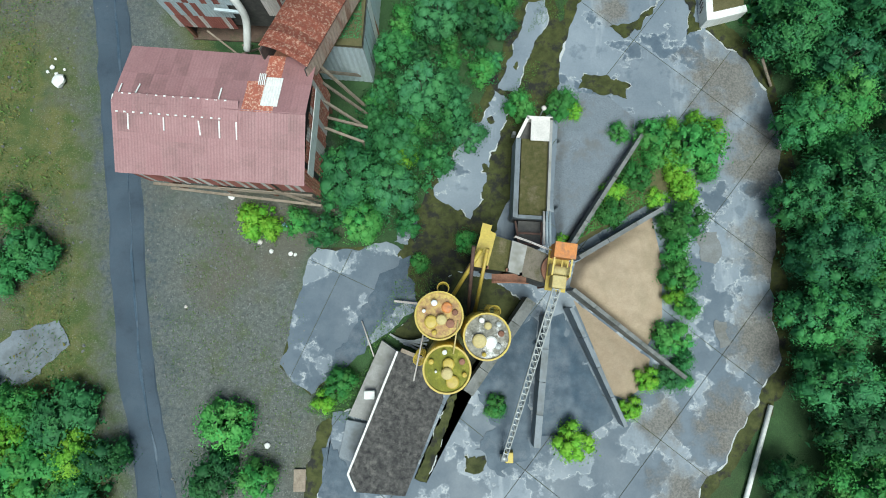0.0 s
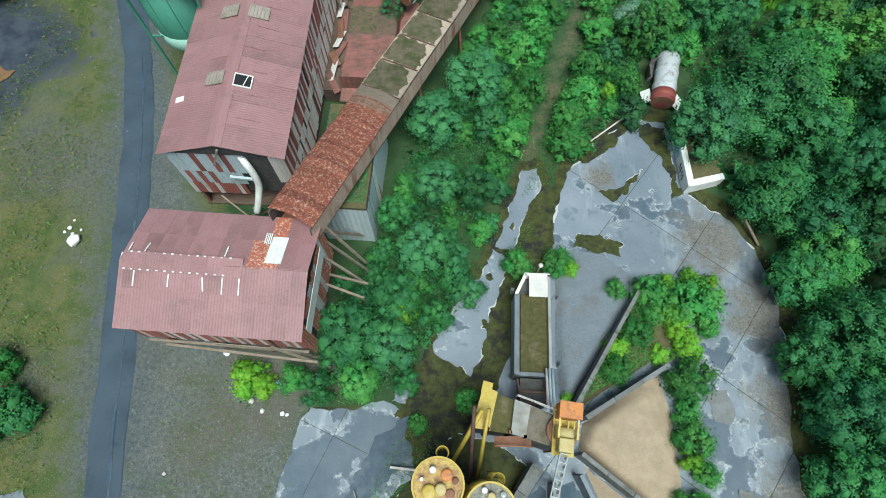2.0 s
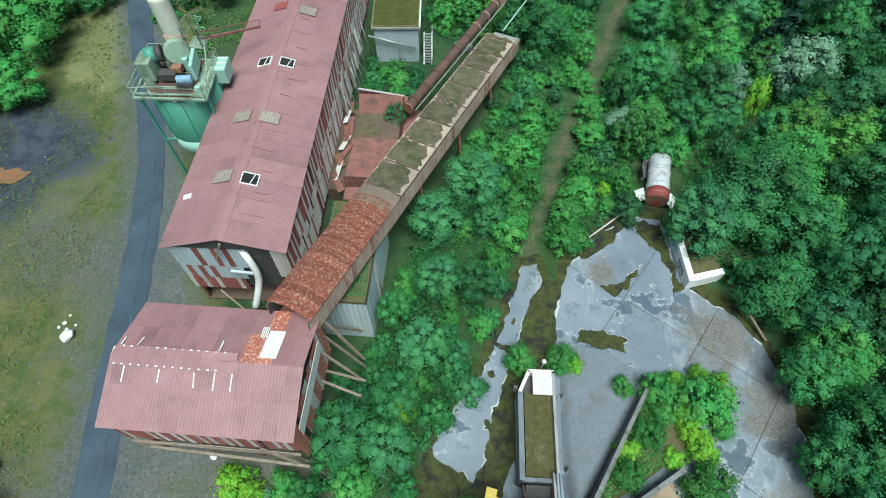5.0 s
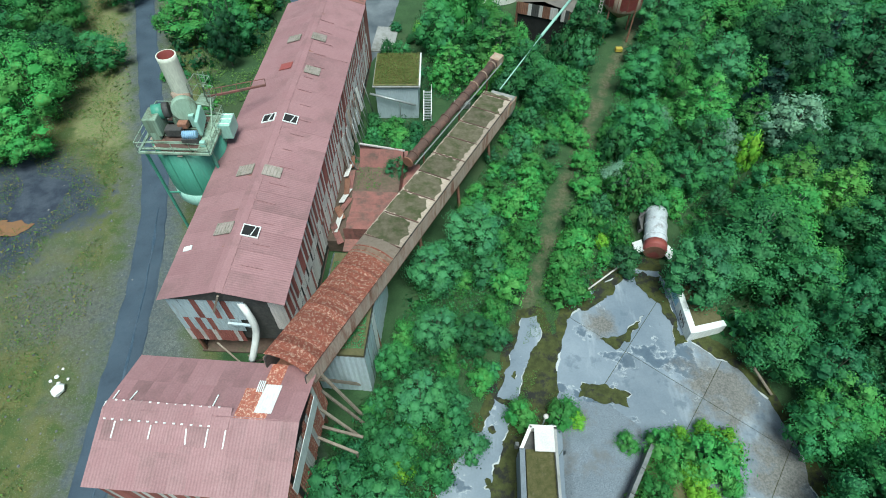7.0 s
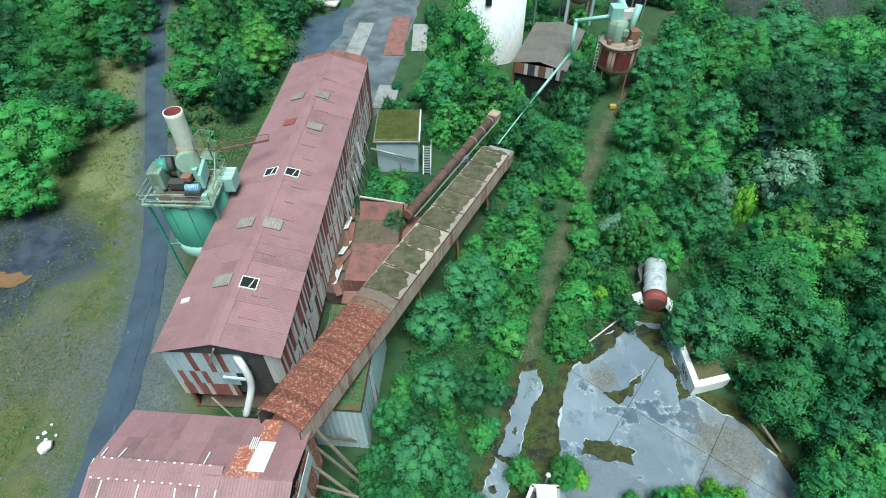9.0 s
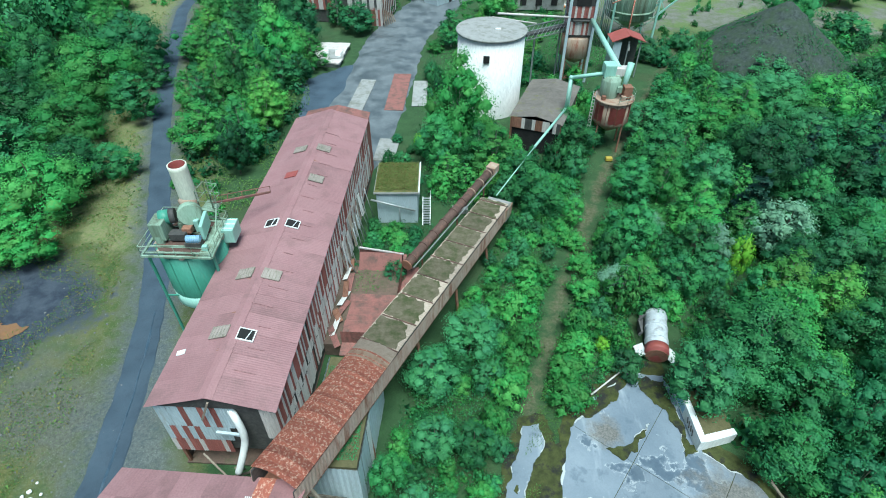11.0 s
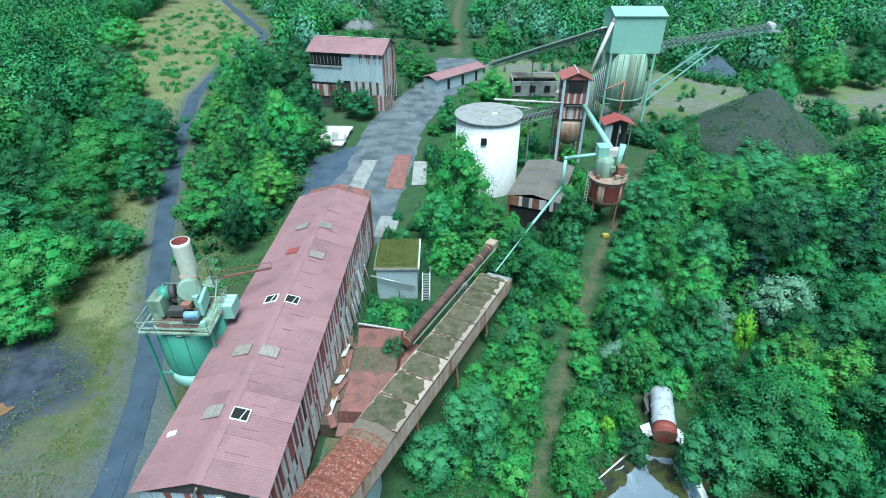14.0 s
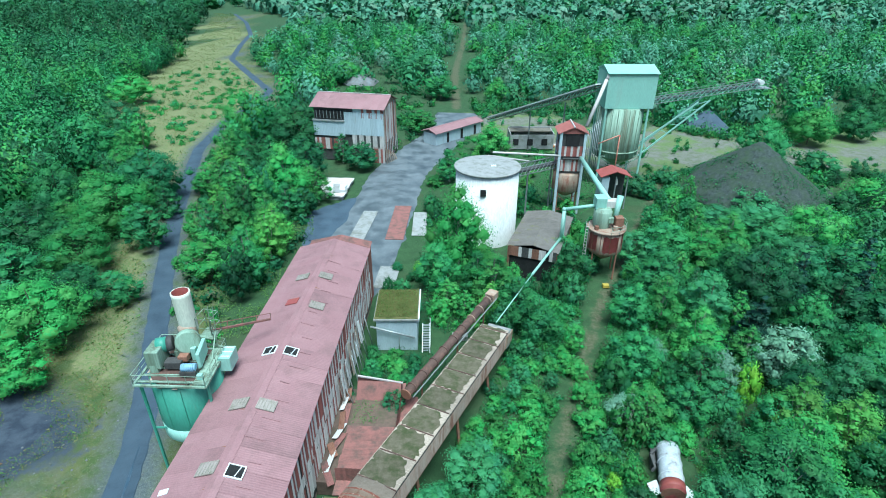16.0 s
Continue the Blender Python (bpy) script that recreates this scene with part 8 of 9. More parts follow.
# trees and bushes that stand out: kind, leaves, place, width of the crown, height
EAST_TREES = [
    ("birch", "mid", 30.6, 33.6, 12.5, 10.5), ("birch", "light", 34.6, 36.4, 9.0, 10), ("oak", "teal", 24.8, 30.4, 7.4, 8), ("oak", "mid", 33.8, 29.1, 7.8, 8), ("oak", "mid", 29.8, 23.1, 7.2, 7), ("oak", "dark", 33.1, 20.0, 6.0, 7),
    ("oak", "light", 32.7, 16.5, 6.6, 6.5), ("birch", "lime", 37.5, 42.1, 7.3, 9.5), ("birch", "lime", 42.2, 40.2, 7.2, 9), ("oak", "mid", 42.6, 35.5, 7.9, 9), ("oak", "dark", 36.0, 25.1, 5.4, 9),
    ("oak", "dark", 46.3, 66.3, 11.6, 11), ("spruce", "", 40.7, 56.9, 7.9, 9), ("oak", "mid", 32.3, 69.7, 9.3, 8.5), ("oak", "mid", 24.2, 52.9, 7.0, 7.5), ("birch", "light", 32.8, 55.7, 7.1, 9),
    ("birch", "light", 31.1, 63.4, 6.5, 9), ("oak", "teal", 37.9, 63.9, 7.3, 8.5), ("birch", "light", 22.8, 43.9, 5.4, 6), ("oak", "mid", 37.9, 81.7, 9.9, 8.5), ("birch", "light", 44.3, 80.8, 9.4, 8.5),
    ("birch", "light", 51.2, 85.6, 8.3, 8.5), ("oak", "teal", 59.0, 89.4, 11.5, 8)]
EAST_TREES_2 = [
    ("oak", "light", 69.0, 88.7, 11.4, 8.5), ("oak", "dark", 60.6, 70.5, 9.7, 10), ("oak", "dark", 54.4, 61.6, 8.2, 9.5), ("oak", "mid", 51.5, 51.7, 7.5, 9), ("oak", "teal", 46.8, 47.3, 6.5, 8),
    ("oak", "mid", 49.8, 59.9, 5.9, 8.5), ("oak", "mid", 27.5, 44.8, 5.5, 6), ("oak", "teal", 31.2, 45.3, 4.5, 6), ("fresh", "", 36.4, 49.1, 3.4, 5.5), ("oak", "mid", 30.7, 49.7, 6.0, 7.5),
    ("birch", "light", 38.8, 54.5, 5.0, 7), ("bush", "mid", 20.9, 50.5, 4.8, 5), ("oak", "teal", 55.3, 73.2, 7.5, 9), ("oak", "mid", 45.3, 72.4, 7.5, 9), ("oak", "mid", 42.5, 48.5, 5.3, 7),
    ("oak", "mid", 35.3, 42.3, 5.0, 7), ("oak", "mid", 49.0, 43.7, 7.5, 9), ("oak", "dark", 59.6, 59.1, 10.2, 10), ("oak", "dark", 42.2, 29.9, 6.8, 9), ("oak", "mid", 38.6, 22.2, 6.6, 8),
    ("oak", "mid", 27.0, 63.9, 7.0, 7), ("oak", "teal", 33.0, 80.7, 7.2, 7)]
PATH_BUSHES = [
    ("bush", "light", 12.5, 30.0, 4.9, 3.6), ("bush", "light", 15.1, 38.6, 4.6, 4), ("bush", "light", 17.3, 48.6, 4.1, 3.2), ("silver", "", 20.5, 45.2, 4.6, 4), ("fresh", "", 17.0, 36.5, 1.8, 2),
    ("bush", "teal", 19.0, 33.9, 4.1, 2.6), ("bush", "teal", 17.6, 41.2, 3.2, 3), ("bush", "light", 17.0, 53.0, 3.6, 3), ("bush", "light", 25.8, 41.8, 3.8, 3.5), ("bush", "mid", 23.7, 40.9, 3.8, 3.6),
    ("oak", "teal", 3.1, 36.6, 6.5, 5.5), ("oak", "teal", -0.9, 31.5, 6.1, 5.5), ("bush", "light", 8.3, 41.1, 5.0, 4), ("bush", "light", 8.8, 36.8, 4.2, 3.6), ("bush", "light", 6.5, 30.6, 4.9, 4.5),
    ("bush", "light", 4.6, 27.0, 4.2, 4), ("oak", "mid", 2.9, 24.5, 4.5, 4.5), ("oak", "teal", -0.6, 24.9, 5.0, 5), ("oak", "mid", -4.4, 21.6, 3.8, 5), ("oak", "teal", -1.9, 18.1, 5.4, 5.5)]
BARN_TREES = [
    ("birch", "light", 3.0, 79.8, 11.6, 16.5), ("oak", "mid", -0.6, 73.1, 7.5, 9), ("birch", "light", 8.0, 70.5, 9.0, 8.5), ("oak", "mid", 13.0, 60.7, 7.1, 7.5), ("oak", "mid", 20.9, 74.3, 6.4, 8),
    ("bush", "light", -0.2, 64.9, 4.0, 4), ("oak", "teal", -5.4, 45.8, 3.3, 4.5), ("oak", "mid", 10.9, 66.0, 6.3, 7), ("birch", "light", 14.0, 145.1, 10.8, 9), ("birch", "mid", 2.1, 123.0, 7.4, 8),
    ("oak", "light", -5.9, 165.2, 10.2, 7), ("oak", "dark", -19.8, 131.5, 9.2, 7), ("birch", "mid", -25.5, 136.6, 5.9, 8), ("birch", "mid", 5.7, 73.8, 7.1, 7), ("oak", "mid", 20.7, 79.5, 6.6, 7),
    ("oak", "teal", 43.4, 114.7, 7.0, 5), ("bush", "teal", 53.6, 121.2, 6.0, 4.5)]
COPSE_TREES = [
    ("oak", "light", -56.6, 158.5, 14.8, 15), ("oak", "mid", -38.7, 145.0, 18.3, 14), ("birch", "light", -38.7, 99.9, 9.4, 14), ("birch", "light", -33.6, 110.0, 12.6, 14), ("birch", "light", -53.0, 131.1, 9.8, 13),
    ("birch", "light", -38.1, 77.9, 10.1, 8.5), ("birch", "light", -26.7, 109.8, 7.3, 8), ("birch", "light", -32.3, 91.8, 7.8, 10), ("birch", "light", -45.2, 92.0, 6.3, 8), ("oak", "dark", -31.5, 121.7, 10.5, 12),
    ("birch", "light", -34.8, 83.8, 6.8, 7), ("birch", "light", -39.6, 91.8, 8.3, 10)]
WEST_TREES = [
    ("oak", "light", -54.3, 60.1, 12.7, 10), ("birch", "mid", -70.1, 83.0, 14.3, 12), ("oak", "light", -62.6, 95.7, 15.0, 12), ("oak", "dark", -61.9, 110.0, 14.4, 12), ("oak", "mid", -89.8, 133.5, 17.0, 13),
    ("oak", "teal", -93.4, 156.0, 14.6, 12), ("oak", "light", -60.4, 79.3, 10.7, 9), ("oak", "mid", -49.0, 69.9, 7.2, 6), ("oak", "teal", -89.9, 111.8, 13.4, 13), ("oak", "mid", -75.5, 100.1, 11.1, 12),
    ("oak", "mid", -53.6, 88.2, 9.1, 9), ("oak", "light", -114.0, 204.4, 15.9, 11), ("oak", "dark", -53.8, 67.9, 7.4, 8), ("oak", "mid", -64.3, 70.7, 10.2, 10), ("oak", "light", -51.1, 50.8, 7.4, 7),
    ("birch", "mid", -55.8, 101.8, 6.8, 8)]
NORTH_TREES = [
    ("oak", "teal", -7.0, 245.0, 17.2, 14), ("oak", "mid", 0.3, 211.5, 12.9, 9), ("oak", "mid", 17.9, 249.6, 15.0, 11), ("birch", "light", 21.9, 211.6, 10.8, 9), ("birch", "light", 84.0, 290.7, 13.0, 14),
    ("birch", "light", 60.7, 275.2, 13.7, 13), ("birch", "light", 66.5, 253.7, 12.7, 12), ("oak", "teal", 46.8, 257.6, 14.2, 11), ("birch", "light", 40.0, 284.0, 14.1, 11), ("oak", "light", -41.6, 245.5, 14.5, 10)]
PILE_TREES = [
    ("birch", "light", 111.6, 249.7, 15.0, 15), ("oak", "mid", 81.0, 131.3, 12.7, 13), ("oak", "mid", 133.9, 169.3, 14.1, 14), ("oak", "light", 106.5, 152.5, 12.9, 11), ("birch", "light", 114.2, 159.9, 6.7, 12),
    ("oak", "mid", 89.0, 183.1, 11.3, 12), ("bush", "teal", 65.5, 103.2, 11.0, 5), ("oak", "teal", 53.2, 93.4, 8.7, 6), ("oak", "light", 62.1, 87.2, 8.7, 6), ("bush", "light", 72.9, 92.0, 11.7, 6),
    ("bush", "mid", 85.4, 104.7, 7.1, 5), ("bush", "mid", 51.5, 100.2, 6.9, 4), ("bush", "light", 44.4, 96.1, 5.5, 3), ("bush", "light", 94.0, 109.6, 8.6, 6), ("birch", "light", 86.8, 135.4, 5.9, 5),
    ("bush", "light", 81.4, 118.4, 6.6, 5), ("bush", "mid", 95.8, 130.8, 11.0, 5), ("oak", "mid", 123.2, 157.3, 11.6, 9)]
for row in (EAST_TREES + EAST_TREES_2 + PATH_BUSHES + BARN_TREES + COPSE_TREES + WEST_TREES + NORTH_TREES + PILE_TREES):
    plant(row[0], row[2], row[3], row[4], row[5], row[1])
for x, y, w in ((-8.4, 21.6, 1.9), (-7.4, 23.4, 1.7), (-8.0, 25.2, 2.0), (-7.0, 27.0, 1.8), (-8.6, 28.2, 1.9), (-7.6, 22.2, 1.3), (-9.3, 24.4, 1.6)):
    plant("yardbush", x, y, w, w * 0.55, "mid", 6.58)
THICKET = [(-7.0, 6), (-2, 9.5), (2, 13.5), (4.5, 20), (7.0, 28.5), (10, 37), (12.5, 45), (17, 55), (21, 65), (18, 70), (10, 60), (5.5, 50), (1, 38), (-3.5, 30), (-5, 21.5), (-8, 17)]
fill(THICKET, 2.6, ("bush", "bush", "bush", "oak"), (2.0, 3.6), 0.55, leafs=("light", "mid", "light", "light", "teal"))
EASTPATH = [(11, 31), (13.2, 29.5), (18.8, 34.5), (20.5, 41), (27, 43), (30, 40), (40, 52), (44, 70), (52, 96), (58, 104), (54, 116), (44, 104), (34, 84), (26, 68), (20, 54), (15.5, 43)]
fill(EASTPATH, 3.2, ("bush", "bush", "oak", "sapling", "bush"), (2.2, 5.0), 0.58, leafs=("light", "mid", "light", "teal"))
plant("silver", 42.5, 52.0, 8.0, 8.0)
plant("silver", 33.8, 50.6, 4.4, 5.5)
plant("silver", 27.5, 55, 3.0, 4.0)
EAST = [(30.5, -24), (30.2, -8), (29.8, 4), (31.5, 12), (30.5, 20), (27.5, 26), (28, 34), (31, 40), (41, 52), (46, 70), (54, 96), (62, 101), (75, 98), (92, 105), (110, 112), (120, 70), (90, 20), (62, -24)]
NEAREAST = [(30.5, -24), (30.2, -8), (29.8, 4), (31.5, 12), (30.5, 20), (27.5, 26), (28, 34), (31, 40), (41, 52), (46, 70), (52, 90), (66, 92), (64, 70), (56, 44), (48, 20), (44, -24)]
FAREAST = [(46, -24), (50, 20), (58, 44), (66, 70), (68, 94), (75, 98), (92, 105), (110, 112), (120, 70), (90, 20), (62, -24)]
for x, y, w in ((30.2, 15.2, 5.4), (33.0, 10.6, 7.5), (29.4, 8.4, 5.0), (31.0, 4.0, 6.5), (29.6, -0.8, 5.4), (33.0, -0.8, 6.3), (30.6, -5.8, 6.3), (32.4, -9.4, 6.3), (27.4, -14.0, 4.0), (34.6, 5.4, 5.9), (29.0, -18.0, 6.0)):
    plant("oak", x, y, w, w * 1.25, ("mid", "mid", "dark")[int(vr.integers(3))])
for x, y, w, h in ((52.0, 67.0, 5.5, 11.0), (58.0, 63.0, 6.0, 12.0), (63.0, 70.0, 6.0, 12.0)):
    plant("spruce", x, y, w, h)
fill(NEAREAST, 4.0, ("oak", "birch", "oak", "oak", "oak", "birch"), (5.0, 8.5), 0.58, (5.5, 8.5), 44, ("mid", "light", "mid", "teal", "dark"))
BARNSIDE = [(-3, 69), (1, 62), (8, 62), (14, 58), (20, 66), (24, 76), (31, 91), (28, 99), (22, 97), (21.5, 73), (11, 73.5), (9, 78), (3, 88), (-2, 86)]
fill(BARNSIDE, 3.2, ("oak", "bush", "birch", "sapling"), (3.0, 5.4), 0.55, (3.0, 6.0), 24)
WESTCOPSE = [(-31, 66), (-27, 74), (-26.5, 92), (-28, 108), (-31, 124), (-34, 134), (-41, 148), (-58, 140), (-57, 122), (-51, 102), (-46, 88), (-40, 72)]
fill(WESTCOPSE, 4.0, ("oak", "birch", "birch"), (5.0, 8.0), 0.55, (6, 11), 28)
BACKYARD = [(-3, 88), (4, 90), (14, 98), (28, 101), (36, 112), (40, 128), (30, 148), (8, 160), (0, 140), (-3, 115)]
fill([(-11, 47.5), (-5, 47.5), (-2.2, 55), (-3.5, 57.2), (-10, 57.5)], 2.0, ("bush", "yardbush"), (1.8, 3.2), 0.5, (1.2, 2.6), 16, ("mid", "dark", "light"))
fill([(-11, 66.5), (-2.6, 66.5), (-1.5, 78), (-6, 90), (-8.5, 76)], 2.6, ("bush", "yardbush"), (2.0, 3.6), 0.55, (1.4, 3.2), 8)
fill(BACKYARD, 5.0, ("bush", "sapling", "bush"), (2.2, 4.4), 0.6, (1.8, 4.5), 26)
STONEFOOT = [(44, 104), (52, 97), (62, 101), (90, 106), (118, 114), (112, 128), (92, 128), (84, 138), (60, 130), (46, 114)]
fill(STONEFOOT, 5.0, ("bush", "sapling", "oak"), (2.6, 5.0), 0.6, (2.0, 5.0), 26)
ROADSIDE = [(-35.5, 47), (-30.5, 58), (-32, 66), (-40, 72), (-46, 88), (-51, 103), (-57, 122), (-58, 140), (-63, 150), (-64, 140), (-57, 116), (-50, 92), (-44, 76), (-38, 60)]
fill(ROADSIDE, 3.0, ("bush", "sapling"), (1.6, 2.8), 0.6, (1.0, 2.6), 10)
# edge of the western wood
WEST = [(-68, 45), (-66, 56), (-69, 68), (-72, 80), (-75, 92), (-80, 112), (-86, 130), (-94, 155), (-108, 174), (-120, 206), (-131, 252), (-138, 310), (-280, 340), (-150, 150), (-95, 80), (-72, 45)]
WESTEDGE = [(-55, 45), (-51, 56), (-54, 68), (-58, 80), (-61, 92), (-66, 112), (-72, 130), (-82, 155), (-94, 158), (-84, 132), (-76, 110), (-72, 90), (-68, 70), (-64, 45)]
fill(WESTEDGE, 4.5, ("oak", "oak", "birch"), (5.5, 9.0), 0.60, (6, 11), 34, ("mid", "light", "teal", "light", "dark"))
for group in KIND.values():
    for src in group.values():
        for o in list(src.children) + [src]:
            bpy.data.objects.remove(o)


def models(shapes, leaves, share, count=4):
    """A few unit crowns for woods seen from afar."""
    out = []
    for sh in shapes:
        for _ in range(count):
            c, nn, soft, size, tone = crown_of(sh, 1.0, 1.0, leaves, share)[:5]
            dome = unit(c - np.array([0, 0, 0.45]))
            out.append((c, unit(nn + dome * 0.6), unit(soft * 0.45 + dome + np.array([0, 0, 0.15])), size, tone))
    return out


def wood(name, spots, label, leafs, crowns, leaf=0.55, category="woodland"):
    """Many far trees in one mesh, each a crown of its own size, turn and tone."""
    cols = [[] for _ in range(5)]
    for x, y, z0, h, r in spots:
        c, nn, soft, size, tone = crowns[int(vr.integers(len(crowns)))]
        u = vr.uniform(0, 2 * math.pi)
        turn = np.array([[math.cos(u), math.sin(u), 0], [-math.sin(u), math.cos(u), 0], [0, 0, 1]])
        for col, val in zip(cols, ((c @ turn) * np.array([r, r, h]) + np.array([x, y, z0]), nn @ turn, soft @ turn, size * leaf * r ** 0.5, tone * 0.5 + vr.uniform(-0.55, 0.55))):
            col.append(val)
    c, nn, soft, size, tone = (np.concatenate(col) for col in cols)
    v, f = leaf_quads(c, nn, size, 0.6)
    return tagged(new(name, mesh_np(name, v, f, LEAF[leafs], np.repeat(soft, 3, axis=0), np.repeat(tone, 3))), label, category, kind="stuff")


def rise_at(x, y):
    k = min(1, max(0, (math.hypot(x, y - 60) - 900) / 900))
    return -0.2 + 14 * k * (math.sin(x / 310 + 1.0) + math.sin(y / 270)) - 12 * k


def spots_in(poly, n, h, r, avoid=(), edge=1.0):
    xs, ys = [p[0] for p in poly], [p[1] for p in poly]
    X, Y = vr.uniform(min(xs), max(xs), n * 4), vr.uniform(min(ys), max(ys), n * 4)
    ok = inside(X, Y, poly) > edge
    for a in avoid:
        ok &= inside(X, Y, a) < 2
    ok &= (to_line(X, Y, ROAD) > (8 if edge > 0.5 else 2.6)) & (to_line(X, Y, TRACK) > 6) & (to_line(X, Y, PATH) > 1.3) & (to_line(X, Y, YARDROAD) > 6.6)
    return [(x, y, rise_at(x, y), vr.uniform(*h), vr.uniform(*r)) for x, y in zip(X[ok][:n], Y[ok][:n])]


MID, FARM, LOW_ = models(("round", "birch", "round"), 520, 0.62), models(("round", "birch"), 250, 0.45), models(("bush",), 90, 0.55, 6)
for n_, leafs in ((150, "mid"), (120, "dark"), (60, "light"), (60, "teal")):
    wood("woodland", spots_in(WEST, n_, (9, 16), (3.8, 5.8)), "dense green deciduous woodland", leafs, MID, 0.20)
NORTH = [(-105, 310), (-62, 232), (-58, 200), (-62, 170), (-54, 148), (-42, 152), (-38, 165), (-40, 192), (-40, 228), (-24, 238), (-8, 215), (1, 205), (25, 200), (44, 194), (54, 174), (66, 184), (78, 167), (90, 167), (100, 160), (118, 168), (150, 180), (330, 260), (420, 420), (200, 440), (-110, 440)]
# the far leaves carry painted haze in their pale blue-green
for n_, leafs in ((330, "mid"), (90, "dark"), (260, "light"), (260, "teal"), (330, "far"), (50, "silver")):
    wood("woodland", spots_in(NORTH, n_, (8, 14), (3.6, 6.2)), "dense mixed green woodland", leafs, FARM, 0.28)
for n_, leafs in ((75, "mid"), (45, "dark"), (40, "light"), (30, "teal")):
    wood("woodland", spots_in(FAREAST, n_, (6, 10), (3.4, 4.8)), "dense green deciduous woodland", leafs, MID, 0.18)
EAST2 = [(88, 30), (112, 70), (108, 108), (125, 114), (155, 138), (150, 162), (340, 250), (420, 200), (300, 40), (150, -20)]
for n_, leafs in ((90, "mid"), (50, "dark"), (50, "teal")):
    wood("woodland", spots_in(EAST2, n_, (10, 16), (4.6, 7.0)), "dense green woodland", leafs, MID, 0.21)
WESTFAR = [(-128, 215), (-134, 252), (-142, 310), (-158, 345), (-182, 440), (-240, 620), (-420, 640), (-420, 300), (-250, 230)]
for n_, leafs in ((240, "mid"), (160, "dark"), (80, "teal")):
    wood("woodland", spots_in(WESTFAR, n_, (12, 18), (5.0, 7.5)), "dense dark woodland behind the meadow", leafs, FARM, 0.29)
FARW = [(-110, 430), (200, 430), (425, 415), (430, 260), (520, 300), (900, 900), (400, 1050), (-260, 1050), (-230, 700), (-120, 520)]
FAR_ = models(("round",), 60, 0.30, 6)
# far and silver leaves here stand in for haze by colour
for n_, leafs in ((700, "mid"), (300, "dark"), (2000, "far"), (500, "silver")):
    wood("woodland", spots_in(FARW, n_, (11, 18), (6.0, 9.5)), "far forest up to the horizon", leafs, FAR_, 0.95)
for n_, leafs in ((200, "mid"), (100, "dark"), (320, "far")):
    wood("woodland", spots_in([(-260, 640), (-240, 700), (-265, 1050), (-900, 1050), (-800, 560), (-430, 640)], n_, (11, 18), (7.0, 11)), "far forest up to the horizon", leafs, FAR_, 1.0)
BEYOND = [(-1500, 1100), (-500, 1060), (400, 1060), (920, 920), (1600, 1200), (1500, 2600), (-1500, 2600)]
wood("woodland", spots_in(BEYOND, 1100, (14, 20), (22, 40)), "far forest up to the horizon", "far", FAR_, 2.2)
SCRUB = [(-66, 152), (-42, 150), (-22, 136), (-8, 146), (-2, 160), (-1, 204), (-12, 232), (-40, 238), (-60, 236), (-56, 190)]
NORTHEDGE = [(0, 184), (40, 184), (54, 166), (66, 176), (78, 160), (100, 154), (118, 162), (150, 170), (152, 186), (118, 180), (100, 172), (78, 180), (60, 192), (25, 208), (1, 212)]
TANKSIDE = [(9.6, 30), (13, 30.2), (18, 35), (21, 35.5), (21, 43), (27, 43), (25.6, 34.5), (29, 30), (31, 34), (30, 42), (22, 45), (16, 42), (12, 37)]
FARMEADOW = [(-82, 150), (-72, 152), (-75, 180), (-73, 205), (-75, 228), (-96, 266), (-118, 306), (-124, 250), (-112, 206), (-98, 176)]
